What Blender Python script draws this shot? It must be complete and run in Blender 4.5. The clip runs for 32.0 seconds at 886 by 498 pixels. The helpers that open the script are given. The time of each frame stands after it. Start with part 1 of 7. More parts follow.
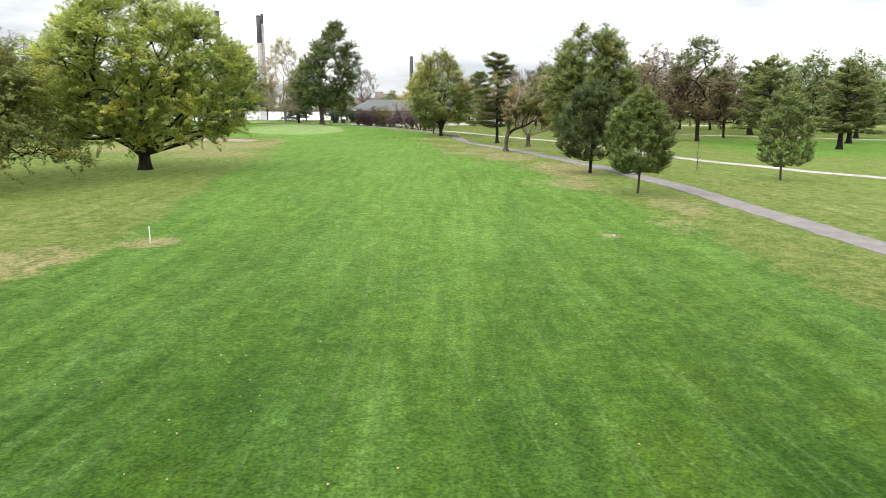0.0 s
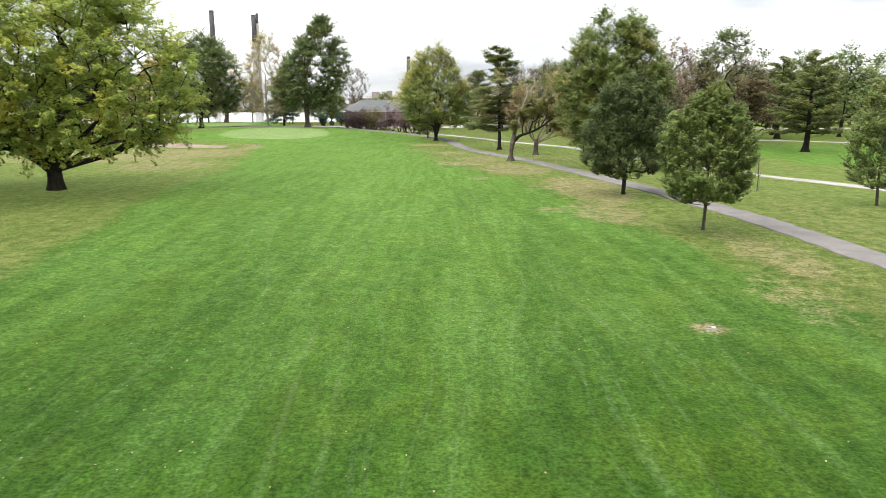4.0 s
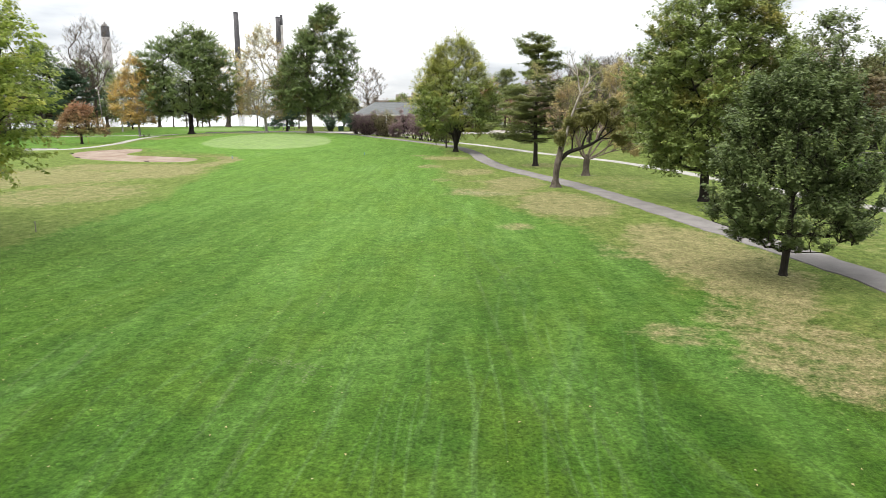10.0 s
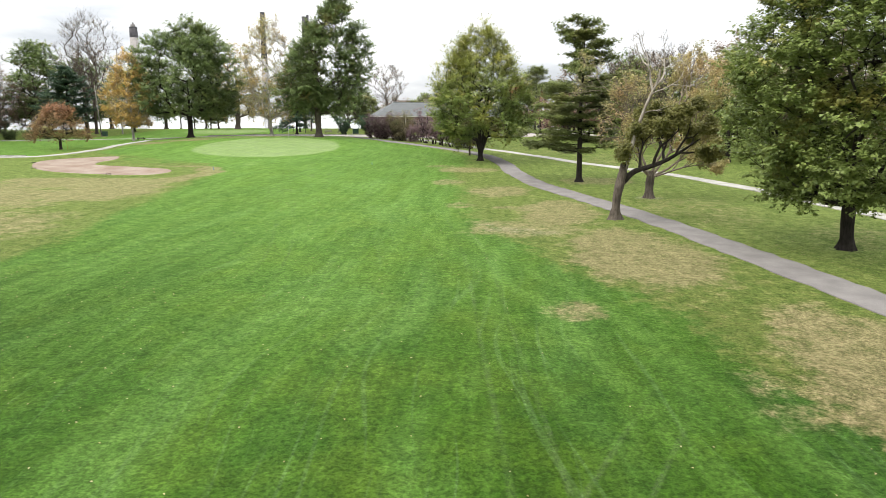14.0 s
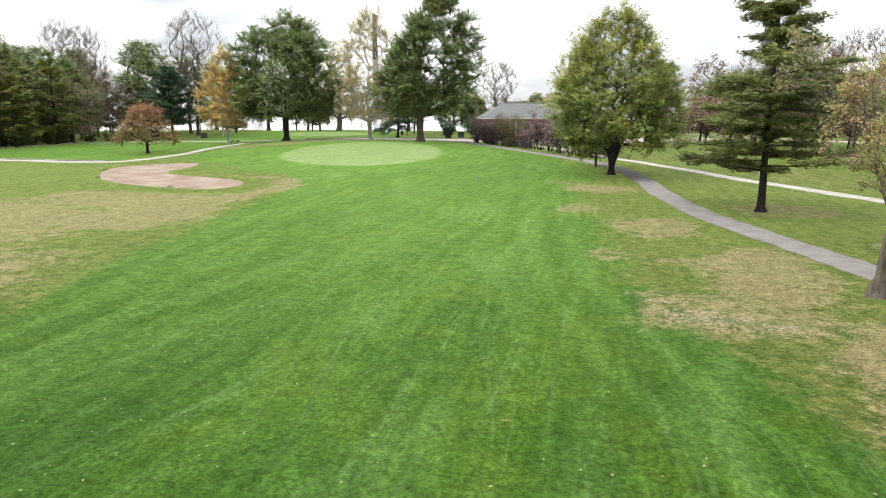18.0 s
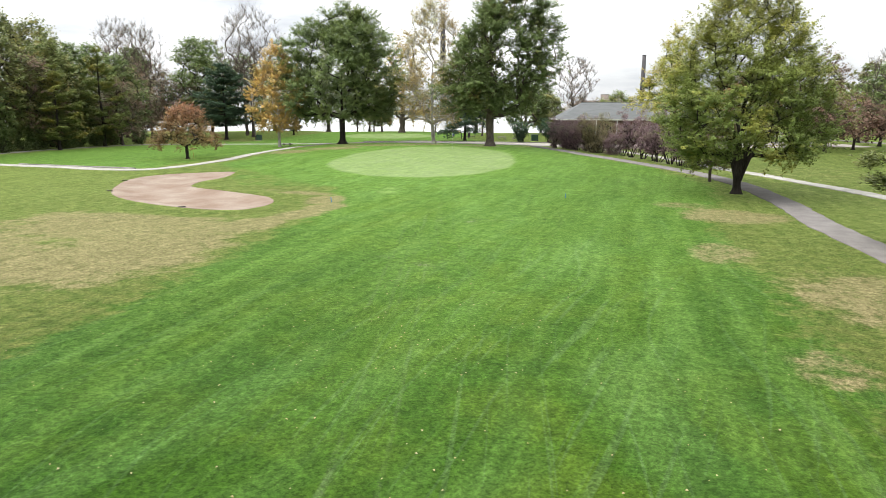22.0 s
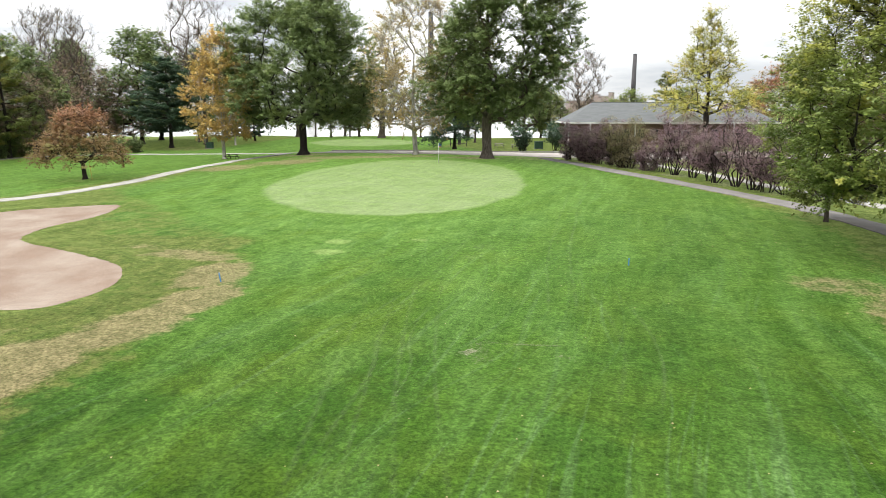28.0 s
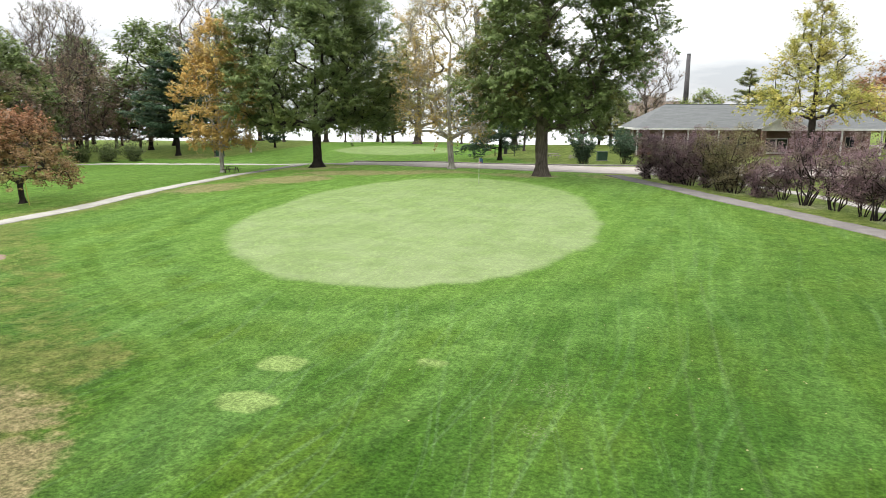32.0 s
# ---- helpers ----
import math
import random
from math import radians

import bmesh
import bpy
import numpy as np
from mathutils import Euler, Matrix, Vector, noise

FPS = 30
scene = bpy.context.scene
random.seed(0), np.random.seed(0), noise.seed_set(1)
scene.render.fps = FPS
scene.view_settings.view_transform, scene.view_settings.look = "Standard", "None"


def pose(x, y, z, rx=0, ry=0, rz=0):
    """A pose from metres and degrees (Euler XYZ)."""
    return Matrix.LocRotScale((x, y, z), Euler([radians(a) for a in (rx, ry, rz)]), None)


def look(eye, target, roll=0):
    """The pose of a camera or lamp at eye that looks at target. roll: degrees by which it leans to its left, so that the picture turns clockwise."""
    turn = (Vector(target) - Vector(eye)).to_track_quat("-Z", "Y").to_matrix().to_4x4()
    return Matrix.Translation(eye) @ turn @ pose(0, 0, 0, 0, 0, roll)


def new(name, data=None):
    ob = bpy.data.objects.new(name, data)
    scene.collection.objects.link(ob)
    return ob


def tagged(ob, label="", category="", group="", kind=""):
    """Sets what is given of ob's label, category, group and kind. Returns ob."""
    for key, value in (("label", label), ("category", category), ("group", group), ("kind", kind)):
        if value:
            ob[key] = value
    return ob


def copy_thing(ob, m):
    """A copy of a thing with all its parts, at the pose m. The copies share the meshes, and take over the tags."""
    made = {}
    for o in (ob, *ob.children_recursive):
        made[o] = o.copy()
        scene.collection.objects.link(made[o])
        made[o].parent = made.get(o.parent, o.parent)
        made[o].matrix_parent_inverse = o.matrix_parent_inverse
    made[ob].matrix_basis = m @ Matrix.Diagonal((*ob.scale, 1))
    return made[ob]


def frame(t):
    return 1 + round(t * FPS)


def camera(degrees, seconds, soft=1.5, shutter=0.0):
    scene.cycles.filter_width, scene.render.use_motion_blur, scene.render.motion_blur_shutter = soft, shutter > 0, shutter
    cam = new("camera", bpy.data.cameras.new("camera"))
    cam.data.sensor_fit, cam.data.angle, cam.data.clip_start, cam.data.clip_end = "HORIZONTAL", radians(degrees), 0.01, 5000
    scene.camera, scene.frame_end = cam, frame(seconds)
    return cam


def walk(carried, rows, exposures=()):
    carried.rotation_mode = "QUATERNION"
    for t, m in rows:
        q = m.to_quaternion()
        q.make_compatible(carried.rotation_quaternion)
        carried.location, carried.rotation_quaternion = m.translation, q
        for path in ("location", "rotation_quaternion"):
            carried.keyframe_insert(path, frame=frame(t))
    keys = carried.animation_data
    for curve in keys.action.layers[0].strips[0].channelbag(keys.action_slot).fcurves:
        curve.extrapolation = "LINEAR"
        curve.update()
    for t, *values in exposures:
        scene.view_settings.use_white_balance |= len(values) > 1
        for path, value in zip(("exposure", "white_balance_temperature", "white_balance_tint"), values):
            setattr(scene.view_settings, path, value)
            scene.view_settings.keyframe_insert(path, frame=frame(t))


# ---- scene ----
cam = camera(66.8, 32.0, soft=0.6)
METRES, EYE, TILT, LEAN, TURN = 143.86, 8.2, 0.0, 0.0, 0.0
ROWS = [
    (0.0, 0.0, 0.0, 0.0, 0.04, -11.97, -0.17),
    (0.5, 0.0004, 0.0124, 0.0002, -0.02, -11.97, -0.16),
    (1.0, 0.0007, 0.0264, 0.0003, -0.03, -11.96, -0.16),
    (1.5, 0.0011, 0.0414, 0.0004, -0.05, -11.94, -0.17),
    (2.0, 0.0016, 0.057, 0.0006, -0.07, -11.95, -0.15),
    (2.5, 0.0021, 0.0728, 0.0007, -0.08, -11.93, -0.15),
    (3.0, 0.0025, 0.0886, 0.0009, -0.1, -11.93, -0.14),
    (3.5, 0.003, 0.1038, 0.0011, -0.11, -11.93, -0.14),
    (5.5, 0.0045, 0.16, 0.0021, -0.39, -11.93, -0.13),
    (6.0, 0.0053, 0.175, 0.0023, -0.42, -11.91, -0.14),
    (6.5, 0.0064, 0.1906, 0.0026, -0.46, -11.86, -0.13),
    (7.0, 0.0075, 0.2067, 0.0028, -0.03, -11.83, -0.13),
    (7.5, 0.0086, 0.223, 0.0029, 0.33, -11.8, -0.12),
    (8.0, 0.0093, 0.2392, 0.003, 0.79, -11.77, -0.14),
    (8.5, 0.0095, 0.2553, 0.003, 0.75, -11.74, -0.15),
    (9.0, 0.0092, 0.2717, 0.0031, 1.83, -11.75, -0.19),
    (9.5, 0.009, 0.2882, 0.0032, 2.0, -11.74, -0.2),
    (10.0, 0.0087, 0.3051, 0.0033, 1.96, -11.75, -0.2),
    (10.5, 0.009, 0.322, 0.0034, 1.91, -11.72, -0.18),
    (11.0, 0.0093, 0.3387, 0.0036, 1.87, -11.68, -0.2),
    (11.5, 0.0096, 0.3555, 0.004, 1.86, -11.69, -0.18),
    (12.0, 0.0097, 0.3707, 0.0042, 1.83, -11.7, -0.18),
    (12.5, 0.0096, 0.3872, 0.0044, 1.81, -11.71, -0.17),
    (13.0, 0.0092, 0.4031, 0.0047, 2.93, -11.74, -0.14),
    (13.5, 0.0086, 0.4186, 0.0048, 4.11, -11.75, -0.17),
    (14.0, 0.0083, 0.4337, 0.0049, 4.17, -11.76, -0.18),
    (14.2, 0.008, 0.4395, 0.005, 4.78, -11.78, -0.2),
    (14.3, 0.0078, 0.4424, 0.0051, 8.85, -11.8, -0.24),
    (14.4, 0.0077, 0.4452, 0.0051, 10.2, -11.81, -0.27),
    (14.5, 0.0075, 0.448, 0.0052, 10.94, -11.82, -0.28),
    (16.5, -0.0031, 0.5088, 0.0051, 12.26, -11.74, -0.31),
    (17.0, -0.0066, 0.5241, 0.0053, 13.19, -11.72, -0.29),
    (17.5, -0.0105, 0.5394, 0.0055, 13.14, -11.71, -0.28),
    (18.0, -0.0145, 0.5547, 0.0058, 13.08, -11.72, -0.26),
    (18.5, -0.0187, 0.5694, 0.0059, 13.7, -11.73, -0.26),
    (19.0, -0.0228, 0.5831, 0.0059, 14.49, -11.74, -0.29),
    (19.5, -0.0264, 0.5965, 0.0061, 15.9, -11.77, -0.31),
    (20.0, -0.0299, 0.6101, 0.0063, 17.14, -11.79, -0.3),
    (20.5, -0.0342, 0.6235, 0.0064, 18.14, -11.8, -0.3),
    (21.0, -0.0387, 0.6364, 0.0065, 18.81, -11.77, -0.3),
    (21.5, -0.043, 0.6492, 0.0066, 18.74, -11.79, -0.25),
    (22.0, -0.0478, 0.6626, 0.0067, 18.65, -11.78, -0.24),
    (22.5, -0.0527, 0.676, 0.0071, 18.56, -11.79, -0.17),
    (23.0, -0.0572, 0.6897, 0.0072, 18.47, -11.78, -0.16),
    (23.5, -0.0615, 0.7044, 0.0074, 18.36, -11.77, -0.14),
    (24.0, -0.066, 0.7193, 0.0077, 18.27, -11.74, -0.12),
    (24.5, -0.0707, 0.7344, 0.0078, 18.18, -11.71, -0.12),
    (25.0, -0.0755, 0.7492, 0.0081, 18.1, -11.69, -0.12),
    (25.5, -0.0802, 0.7637, 0.0084, 18.02, -11.69, -0.13),
    (27.5, -0.0979, 0.824, 0.0087, 17.74, -11.76, -0.07),
    (28.0, -0.1025, 0.8395, 0.0088, 17.7, -11.76, -0.07),
    (28.5, -0.107, 0.8551, 0.009, 17.64, -11.76, -0.1),
    (29.0, -0.1121, 0.8711, 0.0093, 17.57, -11.76, -0.09),
    (29.5, -0.1177, 0.8886, 0.0096, 17.53, -11.76, -0.08),
    (30.0, -0.1234, 0.9071, 0.01, 17.51, -11.76, -0.08),
    (30.5, -0.1291, 0.9257, 0.0102, 18.25, -11.73, -0.1),
    (31.0, -0.1348, 0.9441, 0.0105, 18.99, -11.71, -0.09),
    (31.5, -0.1398, 0.962, 0.0106, 19.72, -11.68, -0.1),
    (32.0, -0.1444, 0.9777, 0.0108, 21.51, -11.66, -0.13),
]
walk(cam, [(t, pose(0, 0, EYE, TILT, LEAN, TURN) @ pose(METRES * x, METRES * y, METRES * z, 90 + pitch, roll, yaw)) for t, x, y, z, yaw, pitch, roll in ROWS])
scene.view_settings.exposure = 1.36

# ---------------------------------------------------------------- world and light
world = bpy.data.worlds.new("overcast")
scene.world = world
world.use_nodes = True
wn, wl = world.node_tree.nodes, world.node_tree.links
wn.clear()
w_out = wn.new("ShaderNodeOutputWorld")
w_bg = wn.new("ShaderNodeBackground")
w_sky = wn.new("ShaderNodeTexSky")
w_sky.sky_type, w_sky.sun_disc = "NISHITA", False
w_sky.sun_elevation, w_sky.sun_rotation = radians(65.8), radians(-111.8)
w_scale = wn.new("ShaderNodeMixRGB")
w_scale.blend_type, w_scale.inputs[0].default_value = "MULTIPLY", 1.0
w_scale.inputs[2].default_value = (0.1, 0.1, 0.1, 1)
w_tex = wn.new("ShaderNodeTexCoord")
w_map = wn.new("ShaderNodeMapping")
w_map.inputs["Scale"].default_value = (1.3, 1.3, 6.0)
w_noise = wn.new("ShaderNodeTexNoise")
w_noise.inputs["Scale"].default_value, w_noise.inputs["Detail"].default_value = 1.6, 7.0
w_noise.inputs["Roughness"].default_value = 0.55
w_ramp = wn.new("ShaderNodeValToRGB")
w_ramp.color_ramp.elements[0].position, w_ramp.color_ramp.elements[0].color = 0.38, (0.50, 0.52, 0.55, 1)
w_ramp.color_ramp.elements[1].position, w_ramp.color_ramp.elements[1].color = 0.60, (1.0, 0.995, 0.985, 1)
w_mix = wn.new("ShaderNodeMixRGB")
w_mix.inputs[0].default_value = 0.93
wl.new(w_sky.outputs[0], w_scale.inputs[1])
wl.new(w_tex.outputs["Generated"], w_map.inputs[0])
wl.new(w_map.outputs[0], w_noise.inputs["Vector"])
wl.new(w_noise.outputs["Fac"], w_ramp.inputs[0])
wl.new(w_scale.outputs[0], w_mix.inputs[1])
w_sep = wn.new("ShaderNodeSeparateXYZ")
w_up = wn.new("ShaderNodeMapRange")
for key, value in (("From Min", 0.0), ("From Max", 1.0), ("To Min", 0.54), ("To Max", 1.08)):
    w_up.inputs[key].default_value = value
w_deck = wn.new("ShaderNodeMixRGB")
w_deck.blend_type, w_deck.inputs[0].default_value = "MULTIPLY", 1.0
wl.new(w_tex.outputs["Generated"], w_sep.inputs[0])
wl.new(w_sep.outputs[2], w_up.inputs["Value"])
wl.new(w_ramp.outputs[0], w_deck.inputs[1])
wl.new(w_up.outputs[0], w_deck.inputs[2])
wl.new(w_deck.outputs[0], w_mix.inputs[2])
wl.new(w_mix.outputs[0], w_bg.inputs[0])
w_bg.inputs[1].default_value = 1.0
wl.new(w_bg.outputs[0], w_out.inputs[0])

sun_data = bpy.data.lights.new("sun", "SUN")
sun_data.energy, sun_data.angle, sun_data.color = 1.5, radians(42), (1.0, 0.96, 0.88)
sun = new("sun", sun_data)
sun.matrix_world = look((-30, -12, 72), (0, 0, 0))

# ---------------------------------------------------------------- small mathematics


def ease(a, b, v):
    t = np.clip((np.asarray(v, float) - a) / (b - a), 0, 1)
    return t * t * (3 - 2 * t)


def spline(points, step):
    """A smooth line through points, sampled about every step metres."""
    P = np.array(points, float)
    P = np.vstack([2 * P[0] - P[1], P, 2 * P[-1] - P[-2]])
    out = []
    for i in range(1, len(P) - 2):
        a, b, c, d = P[i - 1], P[i], P[i + 1], P[i + 2]
        n = max(1, int(np.linalg.norm(c - b) / step))
        for k in range(n):
            t = k / n
            out.append(0.5 * (2 * b + (c - a) * t + (2 * a - 5 * b + 4 * c - d) * t * t + (3 * b - a - 3 * c + d) * t ** 3))
    out.append(P[-2])
    return np.array(out)


def ring(points, step):
    """A smooth closed line through points."""
    P = np.array(points, float)
    Q = np.vstack([P[-2:], P, P[:3]])
    line = spline(Q, step)
    a = np.argmin(np.linalg.norm(line - P[0], axis=1))
    tail = len(line) - np.argmin(np.linalg.norm(line[::-1] - P[0], axis=1)) - 1
    return line[a:tail]


def outside(x, y, poly):
    """Distance from a closed line: negative within."""
    x, y = np.asarray(x, float), np.asarray(y, float)
    best = np.full(x.shape, 1e9)
    inside = np.zeros(x.shape, bool)
    n = len(poly)
    for i in range(n):
        (ax, ay), (bx, by) = poly[i], poly[(i + 1) % n]
        dx, dy = bx - ax, by - ay
        t = np.clip(((x - ax) * dx + (y - ay) * dy) / (dx * dx + dy * dy + 1e-9), 0, 1)
        best = np.minimum(best, np.hypot(x - ax - t * dx, y - ay - t * dy))
        cross = (ay > y) != (by > y)
        inside ^= cross & (x < (bx - ax) * (y - ay) / (by - ay + 1e-12) + ax)
    return np.where(inside, -best, best)


def ripple(x, y, size, seed=0.0):
    """A smooth uneven field between -1 and 1."""
    x, y = np.asarray(x, float) / size, np.asarray(y, float) / size
    s = seed * 1.7
    return (np.sin(x * 1.3 + y * 0.7 + s) * np.cos(y * 1.1 - x * 0.4 + 2 * s) + 0.6 * np.sin(x * 2.7 - y * 2.1 + 3 * s)
            + 0.4 * np.cos(x * 4.1 + y * 4.9 - s)) / 2.0


# ---------------------------------------------------------------- the lie of the land
GREEN = ring([(-50.8, 177), (-54.0, 188), (-53.6, 198), (-49.0, 206), (-40.5, 208), (-32.5, 202), (-27.8, 189), (-28.6, 176), (-34.8, 169.4), (-43.4, 170.4)], 0.8)
FAR_GREEN = ring([(-90, 258), (-92, 267), (-86, 274), (-75, 270), (-65, 262), (-66, 253), (-76, 249)], 1.2)
BUNKER = ring([(-59.4, 147.8), (-65.0, 155.6), (-66.2, 161.2), (-63.0, 165.0), (-59.2, 167.4), (-56.6, 162.6), (-56.3, 157.8), (-54.0, 153.4), (-47.2, 151.4), (-42.6, 149.6), (-39.8, 146.0), (-40.4, 142.0), (-46.2, 141.4), (-54.0, 143.9)], 0.6)
LAKE = -3.0


def land(x, y):
    """Height of the ground."""
    x, y = np.asarray(x, float), np.asarray(y, float)
    z = 0.35 + 0.6 * ease(15, 85, y) + 0.45 * ease(140, 200, y)
    z = z + 1.3 * np.exp(-((x + 46) / 33) ** 2 - ((y - 213) / 30) ** 2)
    z = z - 0.4 * ease(-62, -95, x) * ease(120, 170, y)
    z = z + 1.2 * ease(222, 280, y) * ease(45, 5, x) * ease(-170, -120, x)
    z = z + 0.06 * ripple(x, y, 7.0, 1) * ease(3, 12, np.abs(x + 3) + 3)
    shore = ease(0, 26, y - 291 - 4 * ripple(x, y, 22, 3)) * ease(2, -26, x + 0.05 * (y - 290))
    return z - 7.5 * shore


def rest(x, y):
    return float(land(x, y))


# ---------------------------------------------------------------- materials


def material(name, rough=0.8):
    m = bpy.data.materials.new(name)
    m.use_nodes = True
    n = m.node_tree.nodes
    b = n["Principled BSDF"]
    b.inputs["Roughness"].default_value = rough
    b.inputs["Specular IOR Level"].default_value = 0.3
    return m, n, m.node_tree.links, b


def nd(nodes, kind, **values):
    k = nodes.new("ShaderNode" + kind)
    for key, v in values.items():
        if key in k.inputs:
            k.inputs[key].default_value = v
    return k


def ramp(nodes, links, source, stops):
    r = nodes.new("ShaderNodeValToRGB")
    e = r.color_ramp.elements
    while len(e) < len(stops):
        e.new(0.5)
    for el, (p, c) in zip(e, stops):
        el.position, el.color = p, (*c, 1)
    links.new(source, r.inputs[0])
    return r.outputs[0]


def mixed(nodes, links, fac, a, b, how="MIX"):
    m = nodes.new("ShaderNodeMixRGB")
    m.blend_type = how
    for i, v in enumerate((fac, a, b)):
        if hasattr(v, "is_linked"):
            links.new(v, m.inputs[i])
        elif i == 0:
            m.inputs[0].default_value = v
        else:
            m.inputs[i].default_value = (*v, 1)
    return m.outputs[0]


def sums(nodes, links, op, a, b=0.0, c=None):
    m = nodes.new("ShaderNodeMath")
    m.operation = op
    for i, v in enumerate((a, b) if c is None else (a, b, c)):
        if hasattr(v, "is_linked"):
            links.new(v, m.inputs[i])
        else:
            m.inputs[i].default_value = v
    return m.outputs[0]


def noisy(nodes, links, scale, detail=4.0, stretch=None, where="Object", rough=0.55):
    t = nodes.new("ShaderNodeTexCoord")
    v = t.outputs[where]
    if stretch:
        mp = nodes.new("ShaderNodeMapping")
        mp.inputs["Scale"].default_value = stretch[:3]
        if len(stretch) > 3:
            mp.inputs["Rotation"].default_value = (0, 0, radians(stretch[3]))
        links.new(v, mp.inputs[0])
        v = mp.outputs[0]
    n = nodes.new("ShaderNodeTexNoise")
    n.inputs["Scale"].default_value, n.inputs["Detail"].default_value, n.inputs["Roughness"].default_value = scale, detail, rough
    links.new(v, n.inputs["Vector"])
    return n.outputs["Fac"]


def relief(nodes, links, bsdf, source, strength, distance):
    b = nodes.new("ShaderNodeBump")
    b.inputs["Strength"].default_value, b.inputs["Distance"].default_value = strength, distance
    links.new(source, b.inputs["Height"])
    links.new(b.outputs[0], bsdf.inputs["Normal"])


def surface(name, a, b, scale, rough=0.85, bump=0.3, dist=0.01, metal=0.0, stretch=None, fine=8.0):
    """A two-tone surface with stains and grain."""
    m, n, l, p = material(name, rough)
    big = noisy(n, l, scale, 5.0, stretch)
    small = noisy(n, l, scale * fine, 4.0, stretch)
    c = mixed(n, l, ramp(n, l, big, [(0.35, (0, 0, 0)), (0.65, (1, 1, 1))]), a, b)
    g = ramp(n, l, small, [(0.3, (0.75, 0.75, 0.75)), (0.7, (1.15, 1.15, 1.15))])
    l.new(mixed(n, l, 1.0, c, g, "MULTIPLY"), p.inputs["Base Color"])
    p.inputs["Metallic"].default_value = metal
    if bump:
        relief(n, l, p, small, bump, dist)
    return m


def turf():
    """Grass of all kinds, told apart by the layout fields stored in the mesh."""
    m, n, l, p = material("turf", 0.9)
    p.inputs["Specular IOR Level"].default_value = 0.1
    p.inputs["Sheen Weight"].default_value, p.inputs["Sheen Roughness"].default_value = 1.0, 0.3

    def field(name):
        a = n.new("ShaderNodeAttribute")
        a.attribute_name = name
        return a.outputs["Fac"]

    def step(v, a, b):
        r = n.new("ShaderNodeMapRange")
        r.interpolation_type = "SMOOTHSTEP"
        r.inputs["From Min"].default_value, r.inputs["From Max"].default_value = a, b
        l.new(v, r.inputs["Value"])
        return r.outputs[0]

    patch = noisy(n, l, 0.28, 5.0)
    mott = noisy(n, l, 1.1, 6.0, rough=0.65)
    clump = noisy(n, l, 4.0, 5.0, rough=0.66)
    grain = noisy(n, l, 9.0, 5.0, rough=0.7)
    blade = noisy(n, l, 38.0, 3.0, rough=0.7)
    def bent(scale, stretch, bend, freq, detail=2.0):
        """A field drawn out along the line of play, wandering sideways."""
        tc = n.new("ShaderNodeTexCoord")
        sway = n.new("ShaderNodeTexNoise")
        sway.inputs["Scale"].default_value, sway.inputs["Detail"].default_value = freq, 1.0
        l.new(tc.outputs["Object"], sway.inputs["Vector"])
        mul = n.new("ShaderNodeVectorMath")
        mul.operation = "MULTIPLY_ADD"
        mul.inputs[1].default_value = (bend, bend, 0)
        l.new(sway.outputs["Color"], mul.inputs[0])
        l.new(tc.outputs["Object"], mul.inputs[2])
        mp2 = n.new("ShaderNodeMapping")
        mp2.inputs["Scale"].default_value = stretch[:3]
        mp2.inputs["Rotation"].default_value = (0, 0, radians(stretch[3]))
        l.new(mul.outputs[0], mp2.inputs[0])
        q = n.new("ShaderNodeTexNoise")
        q.inputs["Scale"].default_value, q.inputs["Detail"].default_value = scale, detail
        l.new(mp2.outputs[0], q.inputs["Vector"])
        return q.outputs["Fac"]

    streak = noisy(n, l, 1.0, 4.0, (1.5, 0.11, 1.0, 4.0), rough=0.6)
    track = bent(1.0, (3.4, 0.06, 1.0, -9.0), 9.0, 0.045)
    track2 = bent(1.0, (4.2, 0.05, 1.0, 8.0), 14.0, 0.03)
    veil = bent(1.0, (0.34, 0.07, 1.0, 2.0), 6.0, 0.08, 5.0)
    # bands left by the mowers
    t = n.new("ShaderNodeTexCoord")
    mp = n.new("ShaderNodeMapping")
    mp.inputs["Rotation"].default_value = (0, 0, radians(7))
    l.new(t.outputs["Object"], mp.inputs[0])
    wv = n.new("ShaderNodeTexWave")
    wv.inputs["Scale"].default_value, wv.inputs["Distortion"].default_value = 0.048, 1.6
    wv.inputs["Detail"].default_value, wv.inputs["Detail Scale"].default_value = 3.0, 0.6
    l.new(mp.outputs[0], wv.inputs["Vector"])
    band = step(wv.outputs["Fac"], 0.3, 0.7)

    edge = sums(n, l, "MULTIPLY_ADD", sums(n, l, "SUBTRACT", mott, 0.5), 4.6, field("d_fair"))
    edge = sums(n, l, "MULTIPLY_ADD", sums(n, l, "SUBTRACT", patch, 0.5), 4.0, edge)
    edge = sums(n, l, "MULTIPLY_ADD", sums(n, l, "SUBTRACT", clump, 0.5), 2.4, edge)
    fair = step(edge, 0.9, -0.9)
    lush = mixed(n, l, sums(n, l, "MULTIPLY", band, 0.65), (0.018, 0.050, 0.003), (0.030, 0.067, 0.004))
    lush = mixed(n, l, sums(n, l, "MULTIPLY", step(patch, 0.42, 0.66), 0.5), lush, (0.052, 0.080, 0.006))
    lush = mixed(n, l, sums(n, l, "MULTIPLY", step(veil, 0.45, 0.70), 0.65), lush, (0.057, 0.109, 0.024))
    lush = mixed(n, l, sums(n, l, "MULTIPLY", step(streak, 0.50, 0.72), 0.20), lush, (0.056, 0.106, 0.020))
    lush = mixed(n, l, sums(n, l, "MULTIPLY", step(track, 0.60, 0.66), 0.20), lush, (0.104, 0.156, 0.070))
